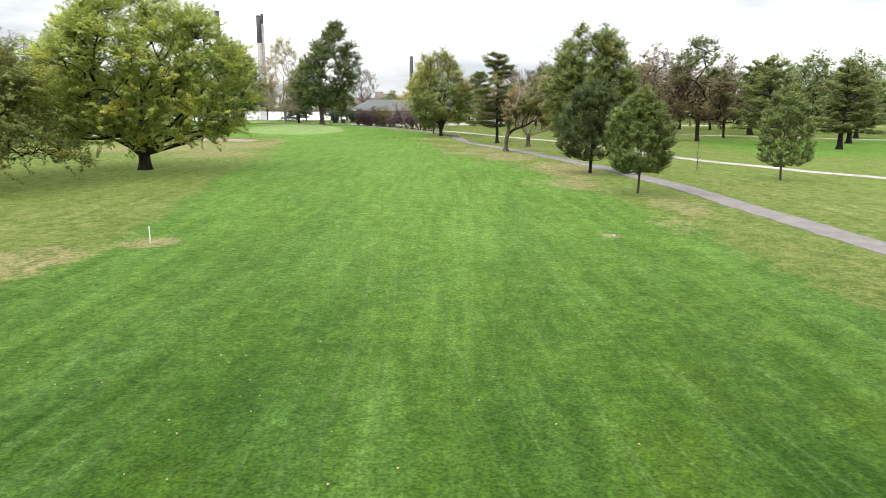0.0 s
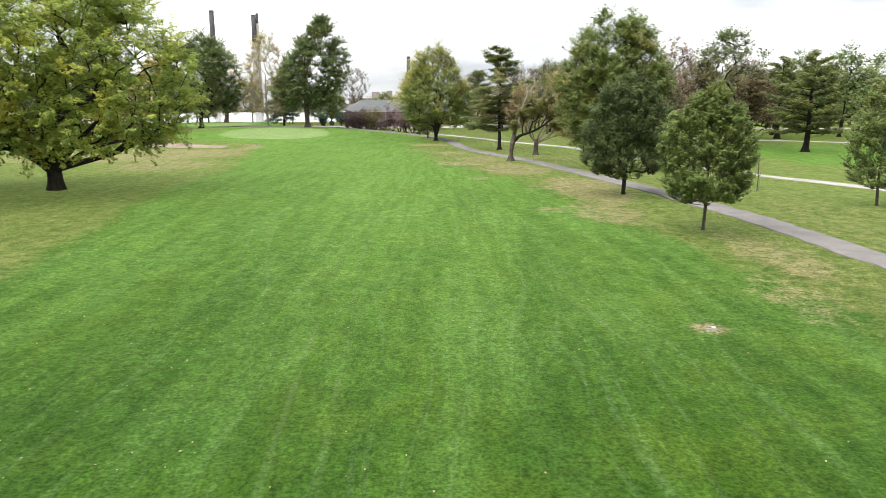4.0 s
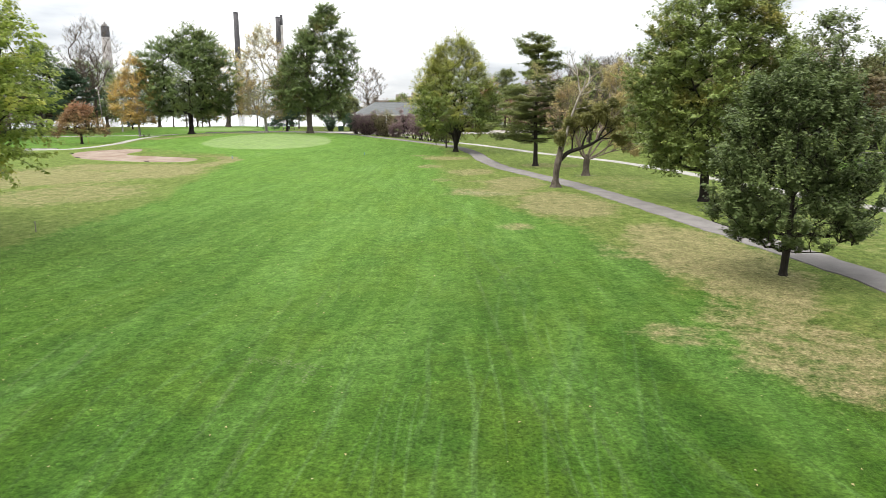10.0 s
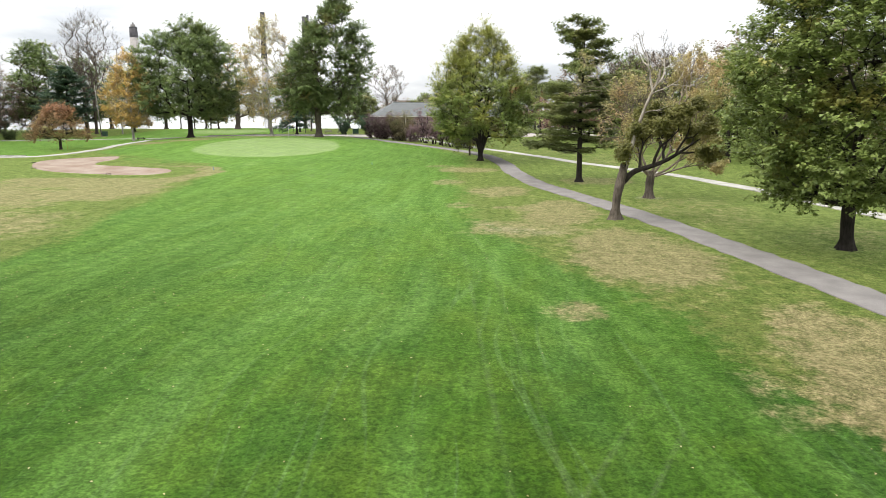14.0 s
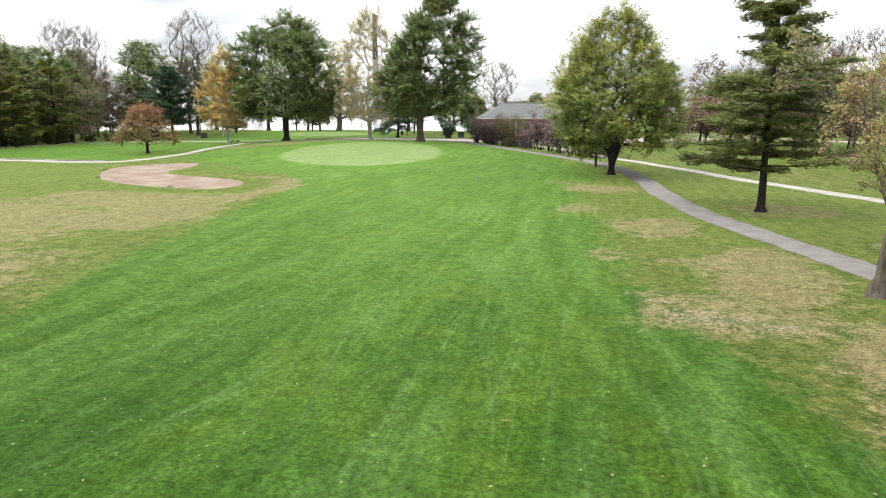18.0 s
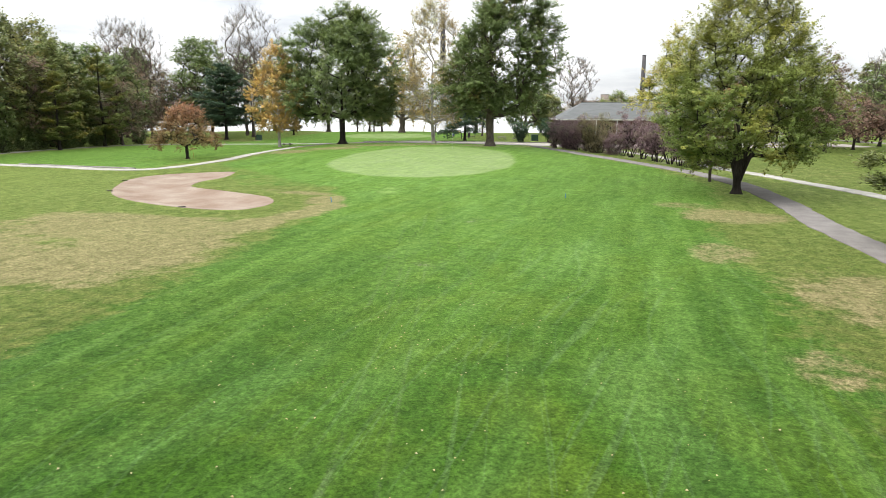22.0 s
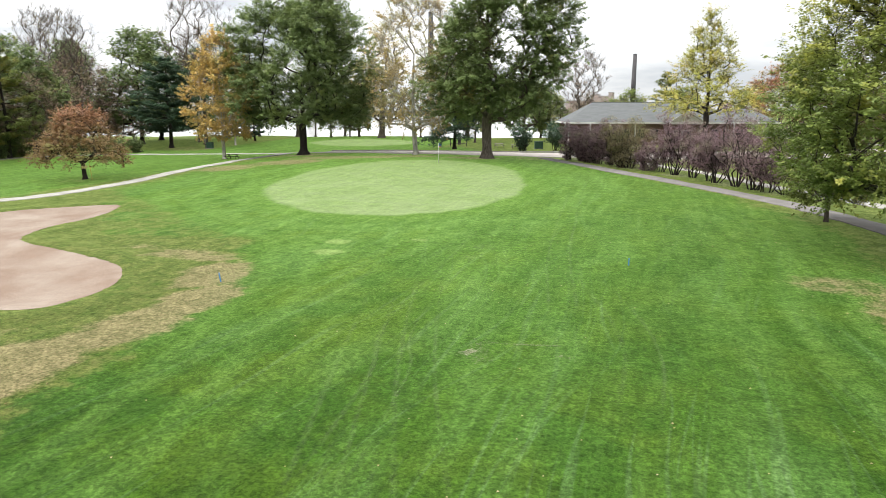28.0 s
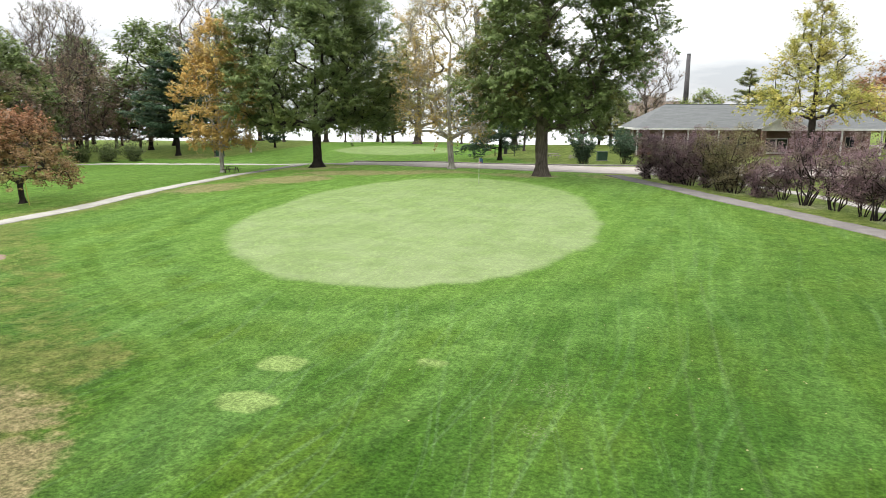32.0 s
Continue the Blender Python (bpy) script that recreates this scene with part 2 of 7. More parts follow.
    lush = mixed(n, l, sums(n, l, "MULTIPLY", step(track2, 0.61, 0.66), 0.18), lush, (0.104, 0.156, 0.070))
    lush = mixed(n, l, sums(n, l, "MULTIPLY", step(field("d_fair"), -5.0, -1.5), 0.26), lush, mixed(n, l, 1.0, lush, (0.50, 0.62, 0.5), "MULTIPLY"))
    lush = mixed(n, l, sums(n, l, "MULTIPLY", step(field("d_fair"), -7.0, -17.0), 0.2), lush, (0.068, 0.134, 0.024))
    # darker tone on the left half and right edge, then right of middle near the green
    lush = mixed(n, l, sums(n, l, "MULTIPLY", field("side_tone"), 0.9), lush, mixed(n, l, 1.0, lush, (0.70, 0.80, 0.66), "MULTIPLY"))
    # passes of the mower along the fairway's rim
    rim = sums(n, l, "SINE", sums(n, l, "MULTIPLY_ADD", patch, 2.5, sums(n, l, "MULTIPLY", field("d_fair"), 2.6)))
    rim = sums(n, l, "MULTIPLY", step(rim, 0.0, 0.9), sums(n, l, "MULTIPLY", step(field("d_fair"), -9.0, -5.0), step(field("d_fair"), -0.3, -1.2)))
    lush = mixed(n, l, sums(n, l, "MULTIPLY", rim, 0.34), lush, (0.062, 0.116, 0.020))
    # passes of the mower round the green
    arcs = sums(n, l, "SINE", sums(n, l, "MULTIPLY_ADD", veil, 9.0, sums(n, l, "MULTIPLY", field("d_green"), 1.7)))
    arcs = sums(n, l, "MULTIPLY", step(arcs, -0.6, 0.8), step(field("d_green"), 15.0, 5.0))
    lush = mixed(n, l, sums(n, l, "MULTIPLY", arcs, 0.42), lush, (0.070, 0.130, 0.026))
    # turf darker at the tee, paler and bluer towards the green
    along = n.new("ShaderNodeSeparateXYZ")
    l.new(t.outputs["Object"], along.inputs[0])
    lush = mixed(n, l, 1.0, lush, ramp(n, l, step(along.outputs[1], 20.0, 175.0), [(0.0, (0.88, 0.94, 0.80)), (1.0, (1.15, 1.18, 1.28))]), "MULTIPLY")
    fine_streak = noisy(n, l, 1.0, 4.0, (3.2, 0.55, 1.0, 3.0), rough=0.6)
    lush = mixed(n, l, 1.0, lush, ramp(n, l, fine_streak, [(0.36, (0.91, 0.92, 0.89)), (0.64, (1.09, 1.08, 1.11))]), "MULTIPLY")
    lush = mixed(n, l, 1.0, lush, ramp(n, l, streak, [(0.36, (0.91, 0.92, 0.88)), (0.64, (1.09, 1.08, 1.12))]), "MULTIPLY")
    rough_green = mixed(n, l, step(mott, 0.35, 0.65), (0.040, 0.061, 0.010), (0.072, 0.080, 0.020))
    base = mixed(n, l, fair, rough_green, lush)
    straw = mixed(n, l, step(grain, 0.32, 0.68), (0.124, 0.101, 0.050), (0.164, 0.135, 0.072))
    dry = sums(n, l, "MULTIPLY_ADD", sums(n, l, "SUBTRACT", mott, 0.5), 1.0, field("dry"))
    dry = sums(n, l, "MULTIPLY_ADD", sums(n, l, "SUBTRACT", clump, 0.5), 0.55, dry)
    dry = sums(n, l, "MULTIPLY_ADD", sums(n, l, "SUBTRACT", grain, 0.5), 0.3, dry)
    parched = sums(n, l, "MULTIPLY", step(dry, 0.36, 0.78), 0.84)
    base = mixed(n, l, parched, base, straw)
    fuzz = mixed(n, l, parched, mixed(n, l, fair, (0.60, 0.74, 0.22), (0.55, 0.86, 0.20)), (0.68, 0.64, 0.30))
    tuft = mixed(n, l, 1.0, ramp(n, l, mott, [(0.38, (0.74, 0.80, 0.70)), (0.62, (1.12, 1.12, 1.14))]), ramp(n, l, clump, [(0.40, (0.68, 0.72, 0.64)), (0.60, (1.14, 1.14, 1.16))]), "MULTIPLY")
    tuft = mixed(n, l, 1.0, tuft, ramp(n, l, streak, [(0.40, (0.80, 0.84, 0.76)), (0.60, (1.0, 1.0, 1.0))]), "MULTIPLY")
    tuft = mixed(n, l, 1.0, tuft, ramp(n, l, grain, [(0.40, (0.72, 0.74, 0.70)), (0.60, (1.2, 1.2, 1.2))]), "MULTIPLY")
    l.new(mixed(n, l, 1.0, fuzz, tuft, "MULTIPLY"), p.inputs["Sheen Tint"])
    soil = mixed(n, l, step(grain, 0.4, 0.6), (0.10, 0.084, 0.058), (0.21, 0.188, 0.150))
    bare = sums(n, l, "MULTIPLY_ADD", sums(n, l, "SUBTRACT", grain, 0.5), 1.6, field("bare"))
    base = mixed(n, l, step(bare, 0.45, 0.8), base, soil)
    # collar and putting green
    gd = sums(n, l, "MULTIPLY_ADD", sums(n, l, "SUBTRACT", mott, 0.5), 1.2, field("d_green"))
    gd = sums(n, l, "MULTIPLY_ADD", sums(n, l, "SUBTRACT", patch, 0.5), 2.0, gd)
    collar = mixed(n, l, step(streak, 0.4, 0.7), (0.052, 0.108, 0.015), (0.070, 0.128, 0.025))
    base = mixed(n, l, sums(n, l, "MULTIPLY", step(gd, 3.4, 1.4), 0.9), base, collar)
    putt = mixed(n, l, step(noisy(n, l, 0.35, 5.0, rough=0.6), 0.38, 0.62), (0.146, 0.188, 0.084), (0.180, 0.218, 0.112))
    putt = mixed(n, l, sums(n, l, "MULTIPLY", step(streak, 0.55, 0.7), 0.4), putt, (0.196, 0.234, 0.128))
    base = mixed(n, l, step(gd, 0.55, -0.45), base, putt)
    base = mixed(n, l, sums(n, l, "MULTIPLY", step(field("d_pale"), 0.14, -0.10), 0.85), base, (0.158, 0.216, 0.070))
    short = step(gd, 0.6, -0.2)
    g1 = mixed(n, l, 1.0, base, ramp(n, l, mott, [(0.38, (0.85, 0.88, 0.83)), (0.62, (1.14, 1.12, 1.16))]), "MULTIPLY")
    g1 = mixed(n, l, 1.0, g1, ramp(n, l, clump, [(0.40, (0.85, 0.87, 0.84)), (0.60, (1.14, 1.12, 1.15))]), "MULTIPLY")
    g2 = mixed(n, l, 1.0, g1, ramp(n, l, grain, [(0.40, (0.64, 0.65, 0.63)), (0.60, (1.35, 1.34, 1.36))]), "MULTIPLY")
    clod = noisy(n, l, 1.0, 5.0, (3.4, 1.5, 1.0, 5.0), rough=0.7)
    g2 = mixed(n, l, 1.0, g2, ramp(n, l, clod, [(0.36, (0.84, 0.84, 0.84)), (0.64, (1.16, 1.16, 1.16))]), "MULTIPLY")
    g3 = mixed(n, l, 1.0, g2, ramp(n, l, blade, [(0.38, (0.80, 0.80, 0.80)), (0.62, (1.21, 1.21, 1.21))]), "MULTIPLY")
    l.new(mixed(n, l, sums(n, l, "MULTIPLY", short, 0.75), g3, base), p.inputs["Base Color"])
    h = sums(n, l, "MULTIPLY_ADD", blade, 0.5, grain)
    relief(n, l, p, h, 0.35, 0.03)
    return m


def foliage(name, low, mid, high, patch=None, amount=0.5, scale=0.22, through_light=0.38, upward=None, gain=2.15):
    """Leaves: every leaf its own tone, some boughs turned another colour; upward: (z, z, colour) for the tone of the top."""
    low, mid, high = [[v * gain for v in q] for q in (low, mid, high)]
    patch = [v * gain for v in patch] if patch else None
    upward = (upward[0], upward[1], [v * gain for v in upward[2]]) if upward else None
    m, n, l, p = material(name, 0.45)
    p.inputs["Specular IOR Level"].default_value = 0.3
    geo = n.new("ShaderNodeNewGeometry")
    low, high = [0.45 * a + 0.55 * b for a, b in zip(low, mid)], [0.32 * a + 0.68 * b for a, b in zip(high, mid)]
    c = ramp(n, l, geo.outputs["Random Per Island"], [(0.0, low), (0.5, mid), (1.0, high)])
    c = mixed(n, l, 1.0, c, ramp(n, l, noisy(n, l, 0.55, 3.0), [(0.36, (0.80, 0.82, 0.80)), (0.64, (1.20, 1.17, 1.16))]), "MULTIPLY")
    if upward:
        t = n.new("ShaderNodeTexCoord")
        s = n.new("ShaderNodeSeparateXYZ")
        l.new(t.outputs["Object"], s.inputs[0])
        z = sums(n, l, "MULTIPLY_ADD", sums(n, l, "SUBTRACT", noisy(n, l, 0.4, 3.0), 0.5), 6.0, s.outputs[2])
        r = n.new("ShaderNodeMapRange")
        r.inputs["From Min"].default_value, r.inputs["From Max"].default_value = upward[0], upward[1]
        l.new(z, r.inputs["Value"])
        c = mixed(n, l, r.outputs[0], c, mixed(n, l, geo.outputs["Random Per Island"], upward[2], [v * 1.7 for v in upward[2]]))
    if patch:
        spot = noisy(n, l, scale, 3.0)
        a = 0.62 - 0.3 * amount
        f = ramp(n, l, spot, [(a, (0, 0, 0)), (a + 0.14, (1, 1, 1))])
        c = mixed(n, l, sums(n, l, "MULTIPLY", f, 0.85), c, mixed(n, l, geo.outputs["Random Per Island"], patch, [v * 1.5 for v in patch]))
    l.new(c, p.inputs["Base Color"])
    tr = n.new("ShaderNodeBsdfTranslucent")
    l.new(c, tr.inputs["Color"])
    mx = n.new("ShaderNodeMixShader")
    mx.inputs[0].default_value = through_light
    l.new(p.outputs[0], mx.inputs[1])
    l.new(tr.outputs[0], mx.inputs[2])
    l.new(mx.outputs[0], n["Material Output"].inputs["Surface"])
    return m


def bark(name, a, b):
    m, n, l, p = material(name, 0.95)
    f = noisy(n, l, 1.0, 6.0, (9.0, 9.0, 1.6), rough=0.65)
    s = noisy(n, l, 0.9, 3.0)
    c = mixed(n, l, ramp(n, l, f, [(0.35, (0, 0, 0)), (0.65, (1, 1, 1))]), a, b)
    c = mixed(n, l, 1.0, c, ramp(n, l, s, [(0.3, (0.7, 0.7, 0.7)), (0.7, (1.2, 1.2, 1.2))]), "MULTIPLY")
    l.new(c, p.inputs["Base Color"])
    relief(n, l, p, f, 0.8, 0.05)
    return m


def brick_wall():
    m, n, l, p = material("brick", 0.9)
    t = n.new("ShaderNodeTexCoord")
    b = n.new("ShaderNodeTexBrick")
    b.inputs["Color1"].default_value, b.inputs["Color2"].default_value = (0.17, 0.085, 0.062, 1), (0.115, 0.060, 0.046, 1)
    b.inputs["Mortar"].default_value, b.inputs["Scale"].default_value = (0.30, 0.27, 0.24, 1), 2.2
    mp = n.new("ShaderNodeMapping")
    mp.inputs["Rotation"].default_value = (radians(90), 0, 0)
    l.new(t.outputs["Object"], mp.inputs[0])
    l.new(mp.outputs[0], b.inputs["Vector"])
    l.new(b.outputs["Color"], p.inputs["Base Color"])
    return m


def shingles():
    m, n, l, p = material("shingles", 0.9)
    f = noisy(n, l, 1.0, 5.0, (0.5, 0.5, 9.0))
    g = noisy(n, l, 6.0, 4.0)
    c = mixed(n, l, ramp(n, l, f, [(0.35, (0, 0, 0)), (0.65, (1, 1, 1))]), (0.118, 0.126, 0.130), (0.156, 0.164, 0.168))
    l.new(mixed(n, l, 1.0, c, ramp(n, l, g, [(0.3, (0.82, 0.82, 0.82)), (0.7, (1.12, 1.12, 1.12))]), "MULTIPLY"), p.inputs["Base Color"])
    relief(n, l, p, f, 0.3, 0.02)
    return m


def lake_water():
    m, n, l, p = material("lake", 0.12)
    # part of the mirrored white sky is put into the base colour
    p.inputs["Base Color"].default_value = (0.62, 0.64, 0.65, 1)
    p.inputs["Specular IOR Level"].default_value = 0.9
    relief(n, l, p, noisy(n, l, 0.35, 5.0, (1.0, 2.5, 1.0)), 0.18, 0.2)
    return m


def pane():
    m, n, l, p = material("window_glass", 0.05)
    p.inputs["Base Color"].default_value = (0.02, 0.025, 0.03, 1)
    p.inputs["Specular IOR Level"].default_value = 0.7
    return m


TURF = turf()
SAND = surface("bunker_sand", (0.216, 0.154, 0.116), (0.302, 0.248, 0.202), 0.3, 0.95, 0.2, 0.015, fine=50)
ASPHALT = surface("asphalt", (0.160, 0.149, 0.143), (0.210, 0.197, 0.188), 0.8, 0.92, 0.3, 0.008, fine=30)
CONCRETE = surface("concrete", (0.288, 0.277, 0.248), (0.396, 0.385, 0.353), 0.7, 0.9, 0.2, 0.005, fine=20)
LOT = surface("paving", (0.350, 0.315, 0.292), (0.440, 0.402, 0.376), 0.5, 0.92, 0.2, 0.006, fine=20)
KERB = surface("kerb_stone", (0.240, 0.228, 0.208), (0.336, 0.320, 0.296), 0.9)
BARK_GREY = bark("bark_grey", (0.066, 0.053, 0.042), (0.170, 0.142, 0.115))
BARK_DARK = bark("bark_dark", (0.020, 0.017, 0.014), (0.052, 0.043, 0.036))
BARK_PALE = bark("bark_pale", (0.300, 0.275, 0.235), (0.620, 0.590, 0.530))
BARK_TAN = bark("bark_tan", (0.150, 0.122, 0.096), (0.310, 0.255, 0.205))
BARK_DEAD = bark("bark_dead", (0.190, 0.160, 0.130), (0.440, 0.395, 0.335))
L_MAPLE = foliage("leaves_maple", (0.036, 0.054, 0.011), (0.094, 0.130, 0.029), (0.168, 0.196, 0.062), (0.176, 0.172, 0.036), 0.34, upward=(8.0, 17.0, (0.122, 0.128, 0.030)), gain=2.04)
L_MAPLE_OLD = foliage("leaves_old_maple", (0.050, 0.068, 0.014), (0.110, 0.136, 0.030), (0.184, 0.198, 0.060), (0.184, 0.174, 0.040), 0.3, through_light=0.5, gain=3.2)
L_AUTUMN = foliage("leaves_maple_edge", (0.030, 0.045, 0.010), (0.092, 0.112, 0.026), (0.170, 0.178, 0.054), (0.185, 0.166, 0.036), 0.35, gain=2.0)
L_BIGR = foliage("leaves_broad", (0.038, 0.055, 0.013), (0.080, 0.104, 0.027), (0.150, 0.168, 0.058), (0.146, 0.124, 0.034), 0.2, through_light=0.36, gain=2.6)
L_PEAR = foliage("leaves_pear", (0.022, 0.034, 0.011), (0.050, 0.068, 0.024), (0.120, 0.138, 0.064), None, 0, through_light=0.36, gain=2.7)
L_PEAR2 = foliage("leaves_pear_turning", (0.032, 0.050, 0.014), (0.074, 0.098, 0.028), (0.150, 0.166, 0.064), (0.125, 0.092, 0.032), 0.1, through_light=0.4, upward=(8.5, 15.0, (0.105, 0.090, 0.032)), gain=3.0)
L_OAK = foliage("leaves_oak", (0.034, 0.057, 0.019), (0.078, 0.108, 0.036), (0.140, 0.172, 0.076), (0.090, 0.110, 0.030), 0.35, gain=2.3)
L_OAK2 = foliage("leaves_oak_dark", (0.028, 0.046, 0.016), (0.066, 0.092, 0.029), (0.142, 0.164, 0.070), (0.105, 0.088, 0.028), 0.18, gain=2.5)
L_SYC = foliage("leaves_sycamore", (0.130, 0.090, 0.030), (0.215, 0.160, 0.056), (0.300, 0.255, 0.110), (0.145, 0.155, 0.050), 0.45)
L_ORANGE = foliage("leaves_orange", (0.170, 0.112, 0.030), (0.270, 0.192, 0.062), (0.365, 0.292, 0.118), (0.190, 0.165, 0.058), 0.42, gain=2.3)
L_RED = foliage("leaves_red", (0.082, 0.052, 0.022), (0.124, 0.080, 0.034), (0.176, 0.124, 0.052), (0.104, 0.100, 0.032), 0.42, upward=(4.2, 9.5, (0.128, 0.062, 0.034)), gain=2.3)
L_REDOAK = foliage("leaves_red_oak", (0.044, 0.034, 0.017), (0.072, 0.054, 0.026), (0.108, 0.084, 0.042), None, 0, upward=(11.0, 18.0, (0.056, 0.070, 0.026)), gain=2.3)
L_BROWN = foliage("leaves_brown", (0.066, 0.046, 0.034), (0.106, 0.072, 0.054), (0.150, 0.108, 0.082), (0.080, 0.080, 0.038), 0.5, gain=2.4)
L_PINE = foliage("needles", (0.040, 0.054, 0.019), (0.084, 0.100, 0.033), (0.140, 0.154, 0.060), (0.098, 0.096, 0.034), 0.3, through_light=0.35, gain=2.5)
L_PINE_DARK = foliage("needles_dark", (0.014, 0.030, 0.018), (0.030, 0.054, 0.030), (0.060, 0.088, 0.048), None, 0, through_light=0.4, gain=2.2)
L_PINE_OLIVE = foliage("needles_olive", (0.036, 0.050, 0.014), (0.075, 0.092, 0.026), (0.125, 0.140, 0.048), (0.120, 0.105, 0.025), 0.4, through_light=0.4, gain=2.7)
L_PURPLE = foliage("leaves_purple", (0.042, 0.026, 0.030), (0.092, 0.060, 0.068), (0.146, 0.100, 0.108), (0.084, 0.078, 0.052), 0.4, 0.5, gain=2.9)
L_PALE = foliage("leaves_pale", (0.090, 0.086, 0.036), (0.140, 0.130, 0.056), (0.190, 0.176, 0.086), (0.150, 0.110, 0.060), 0.4, through_light=0.5, gain=3.0)
L_OLIVE = foliage("leaves_olive", (0.046, 0.046, 0.013), (0.086, 0.086, 0.024), (0.136, 0.130, 0.046), (0.100, 0.076, 0.026), 0.35, gain=2.1)
L_TAN = foliage("leaves_tan", (0.060, 0.050, 0.028), (0.100, 0.086, 0.046), (0.150, 0.130, 0.074), (0.072, 0.076, 0.030), 0.4, 0.5, gain=2.5)
L_PLUM = foliage("leaves_plum", (0.062, 0.039, 0.029), (0.106, 0.067, 0.049), (0.152, 0.102, 0.076), None, 0, gain=2.2)
L_WOOD = foliage("leaves_wood", (0.036, 0.050, 0.016), (0.080, 0.096, 0.032), (0.142, 0.152, 0.058), (0.120, 0.104, 0.036), 0.4, gain=2.6)
L_GOLD = foliage("leaves_gold", (0.090, 0.098, 0.020), (0.170, 0.170, 0.038), (0.255, 0.245, 0.075), (0.178, 0.146, 0.036), 0.4, gain=2.5)
BRICK = brick_wall()
SHINGLE = shingles()
WATER = lake_water()
GLASS = pane()
WHITE = surface("white_paint", (0.70, 0.69, 0.66), (0.78, 0.77, 0.75), 0.8, 0.6, 0.05, 0.002)
DARK_METAL = surface("dark_metal", (0.025, 0.025, 0.027), (0.05, 0.048, 0.045), 2.0, 0.5, 0.1, 0.002)
DARK_WOOD = surface("dark_wood", (0.045, 0.036, 0.028), (0.085, 0.070, 0.055), 3.0, 0.85, 0.3, 0.004)
GREY_WOOD = surface("weathered_wood", (0.22, 0.20, 0.17), (0.36, 0.33, 0.29), 3.0, 0.9, 0.3, 0.004)
GREEN_PAINT = surface("green_paint", (0.030, 0.070, 0.045), (0.045, 0.095, 0.060), 2.0, 0.5, 0.05, 0.002)
STACK_GREY = surface("stack_concrete", (0.28, 0.26, 0.245), (0.36, 0.34, 0.325), 0.03, 0.95, 0.0)
STACK_DARK = surface("stack_soot", (0.062, 0.060, 0.064), (0.10, 0.096, 0.10), 0.03, 0.95, 0.0)
PLANT_BRICK = surface("plant_wall", (0.30, 0.24, 0.21), (0.40, 0.34, 0.30), 0.02, 0.95, 0.0)
FAR_TREES = surface("far_woods", (0.105, 0.105, 0.075), (0.175, 0.165, 0.12), 0.05, 1.0, 0.0)
BLUE = surface("blue_plastic", (0.06, 0.22, 0.50), (0.08, 0.27, 0.58), 5.0, 0.5, 0.0)
FLAG_BLUE = surface("flag_cloth", (0.05, 0.12, 0.20), (0.09, 0.18, 0.27), 5.0, 0.8, 0.0)
RED = surface("red_cloth", (0.42, 0.05, 0.06), (0.50, 0.07, 0.08), 5.0, 0.8, 0.0)
YELLOW = surface("yellow_paint", (0.55, 0.48, 0.10), (0.62, 0.55, 0.14), 5.0, 0.6, 0.0)

# ---------------------------------------------------------------- mesh helpers


def mesh_of(name, verts, faces, mat, smooth=False):
    """A mesh of equal-sided faces from arrays."""
    verts, faces = np.asarray(verts, np.float32), np.asarray(faces, np.int32)
    me = bpy.data.meshes.new(name)
    k = faces.shape[1]
    me.vertices.add(len(verts))
    me.vertices.foreach_set("co", verts.ravel())
    me.loops.add(faces.size)
    me.loops.foreach_set("vertex_index", faces.ravel())
    me.polygons.add(len(faces))
    me.polygons.foreach_set("loop_start", np.arange(0, faces.size, k, dtype=np.int32))
    if smooth:
        me.polygons.foreach_set("use_smooth", np.ones(len(faces), bool))
    me.update(calc_edges=True)
    me.materials.append(mat)
    return me


def child(name, me, parent, label=""):
    ob = new(name, me)
    ob.parent = parent
    return tagged(ob, label)


def part(name, bm, mat, parent, label="", smooth=False):
    me = bpy.data.meshes.new(name)
    bm.to_mesh(me)
    bm.free()
    if smooth:
        for f in me.polygons:
            f.use_smooth = True
    me.materials.append(mat)
    ob = new(name, me)
    if parent:
        ob.parent = parent
    return tagged(ob, label)


def box(bm, x0, x1, y0, y1, z0, z1, bevel=0.0):
    made = bmesh.ops.create_cube(bm, size=1.0, matrix=Matrix.Translation(((x0 + x1) / 2, (y0 + y1) / 2, (z0 + z1) / 2)) @ Matrix.Diagonal((x1 - x0, y1 - y0, z1 - z0, 1)))
    if bevel:
        edges = list({e for v in made["verts"] for e in v.link_edges})
        bmesh.ops.bevel(bm, geom=edges, offset=bevel, segments=2, affect="EDGES")
    return bm


def rod(bm, a, b, r0, r1=None, sides=10):
    a, b = Vector(a), Vector(b)
    q = (b - a).to_track_quat("Z", "Y").to_matrix().to_4x4()
    bmesh.ops.create_cone(bm, cap_ends=True, segments=sides, radius1=r0, radius2=r0 if r1 is None else r1, depth=(b - a).length, matrix=Matrix.Translation((a + b) / 2) @ q)
    return bm


def base_at(name, x, y, label, category, group="", turn=0.0, z=None):
    ob = new(name)
    ob.empty_display_size = 0.3
    ob.matrix_world = pose(x, y, rest(x, y) if z is None else z, 0, 0, turn)
    return tagged(ob, label, category, group)


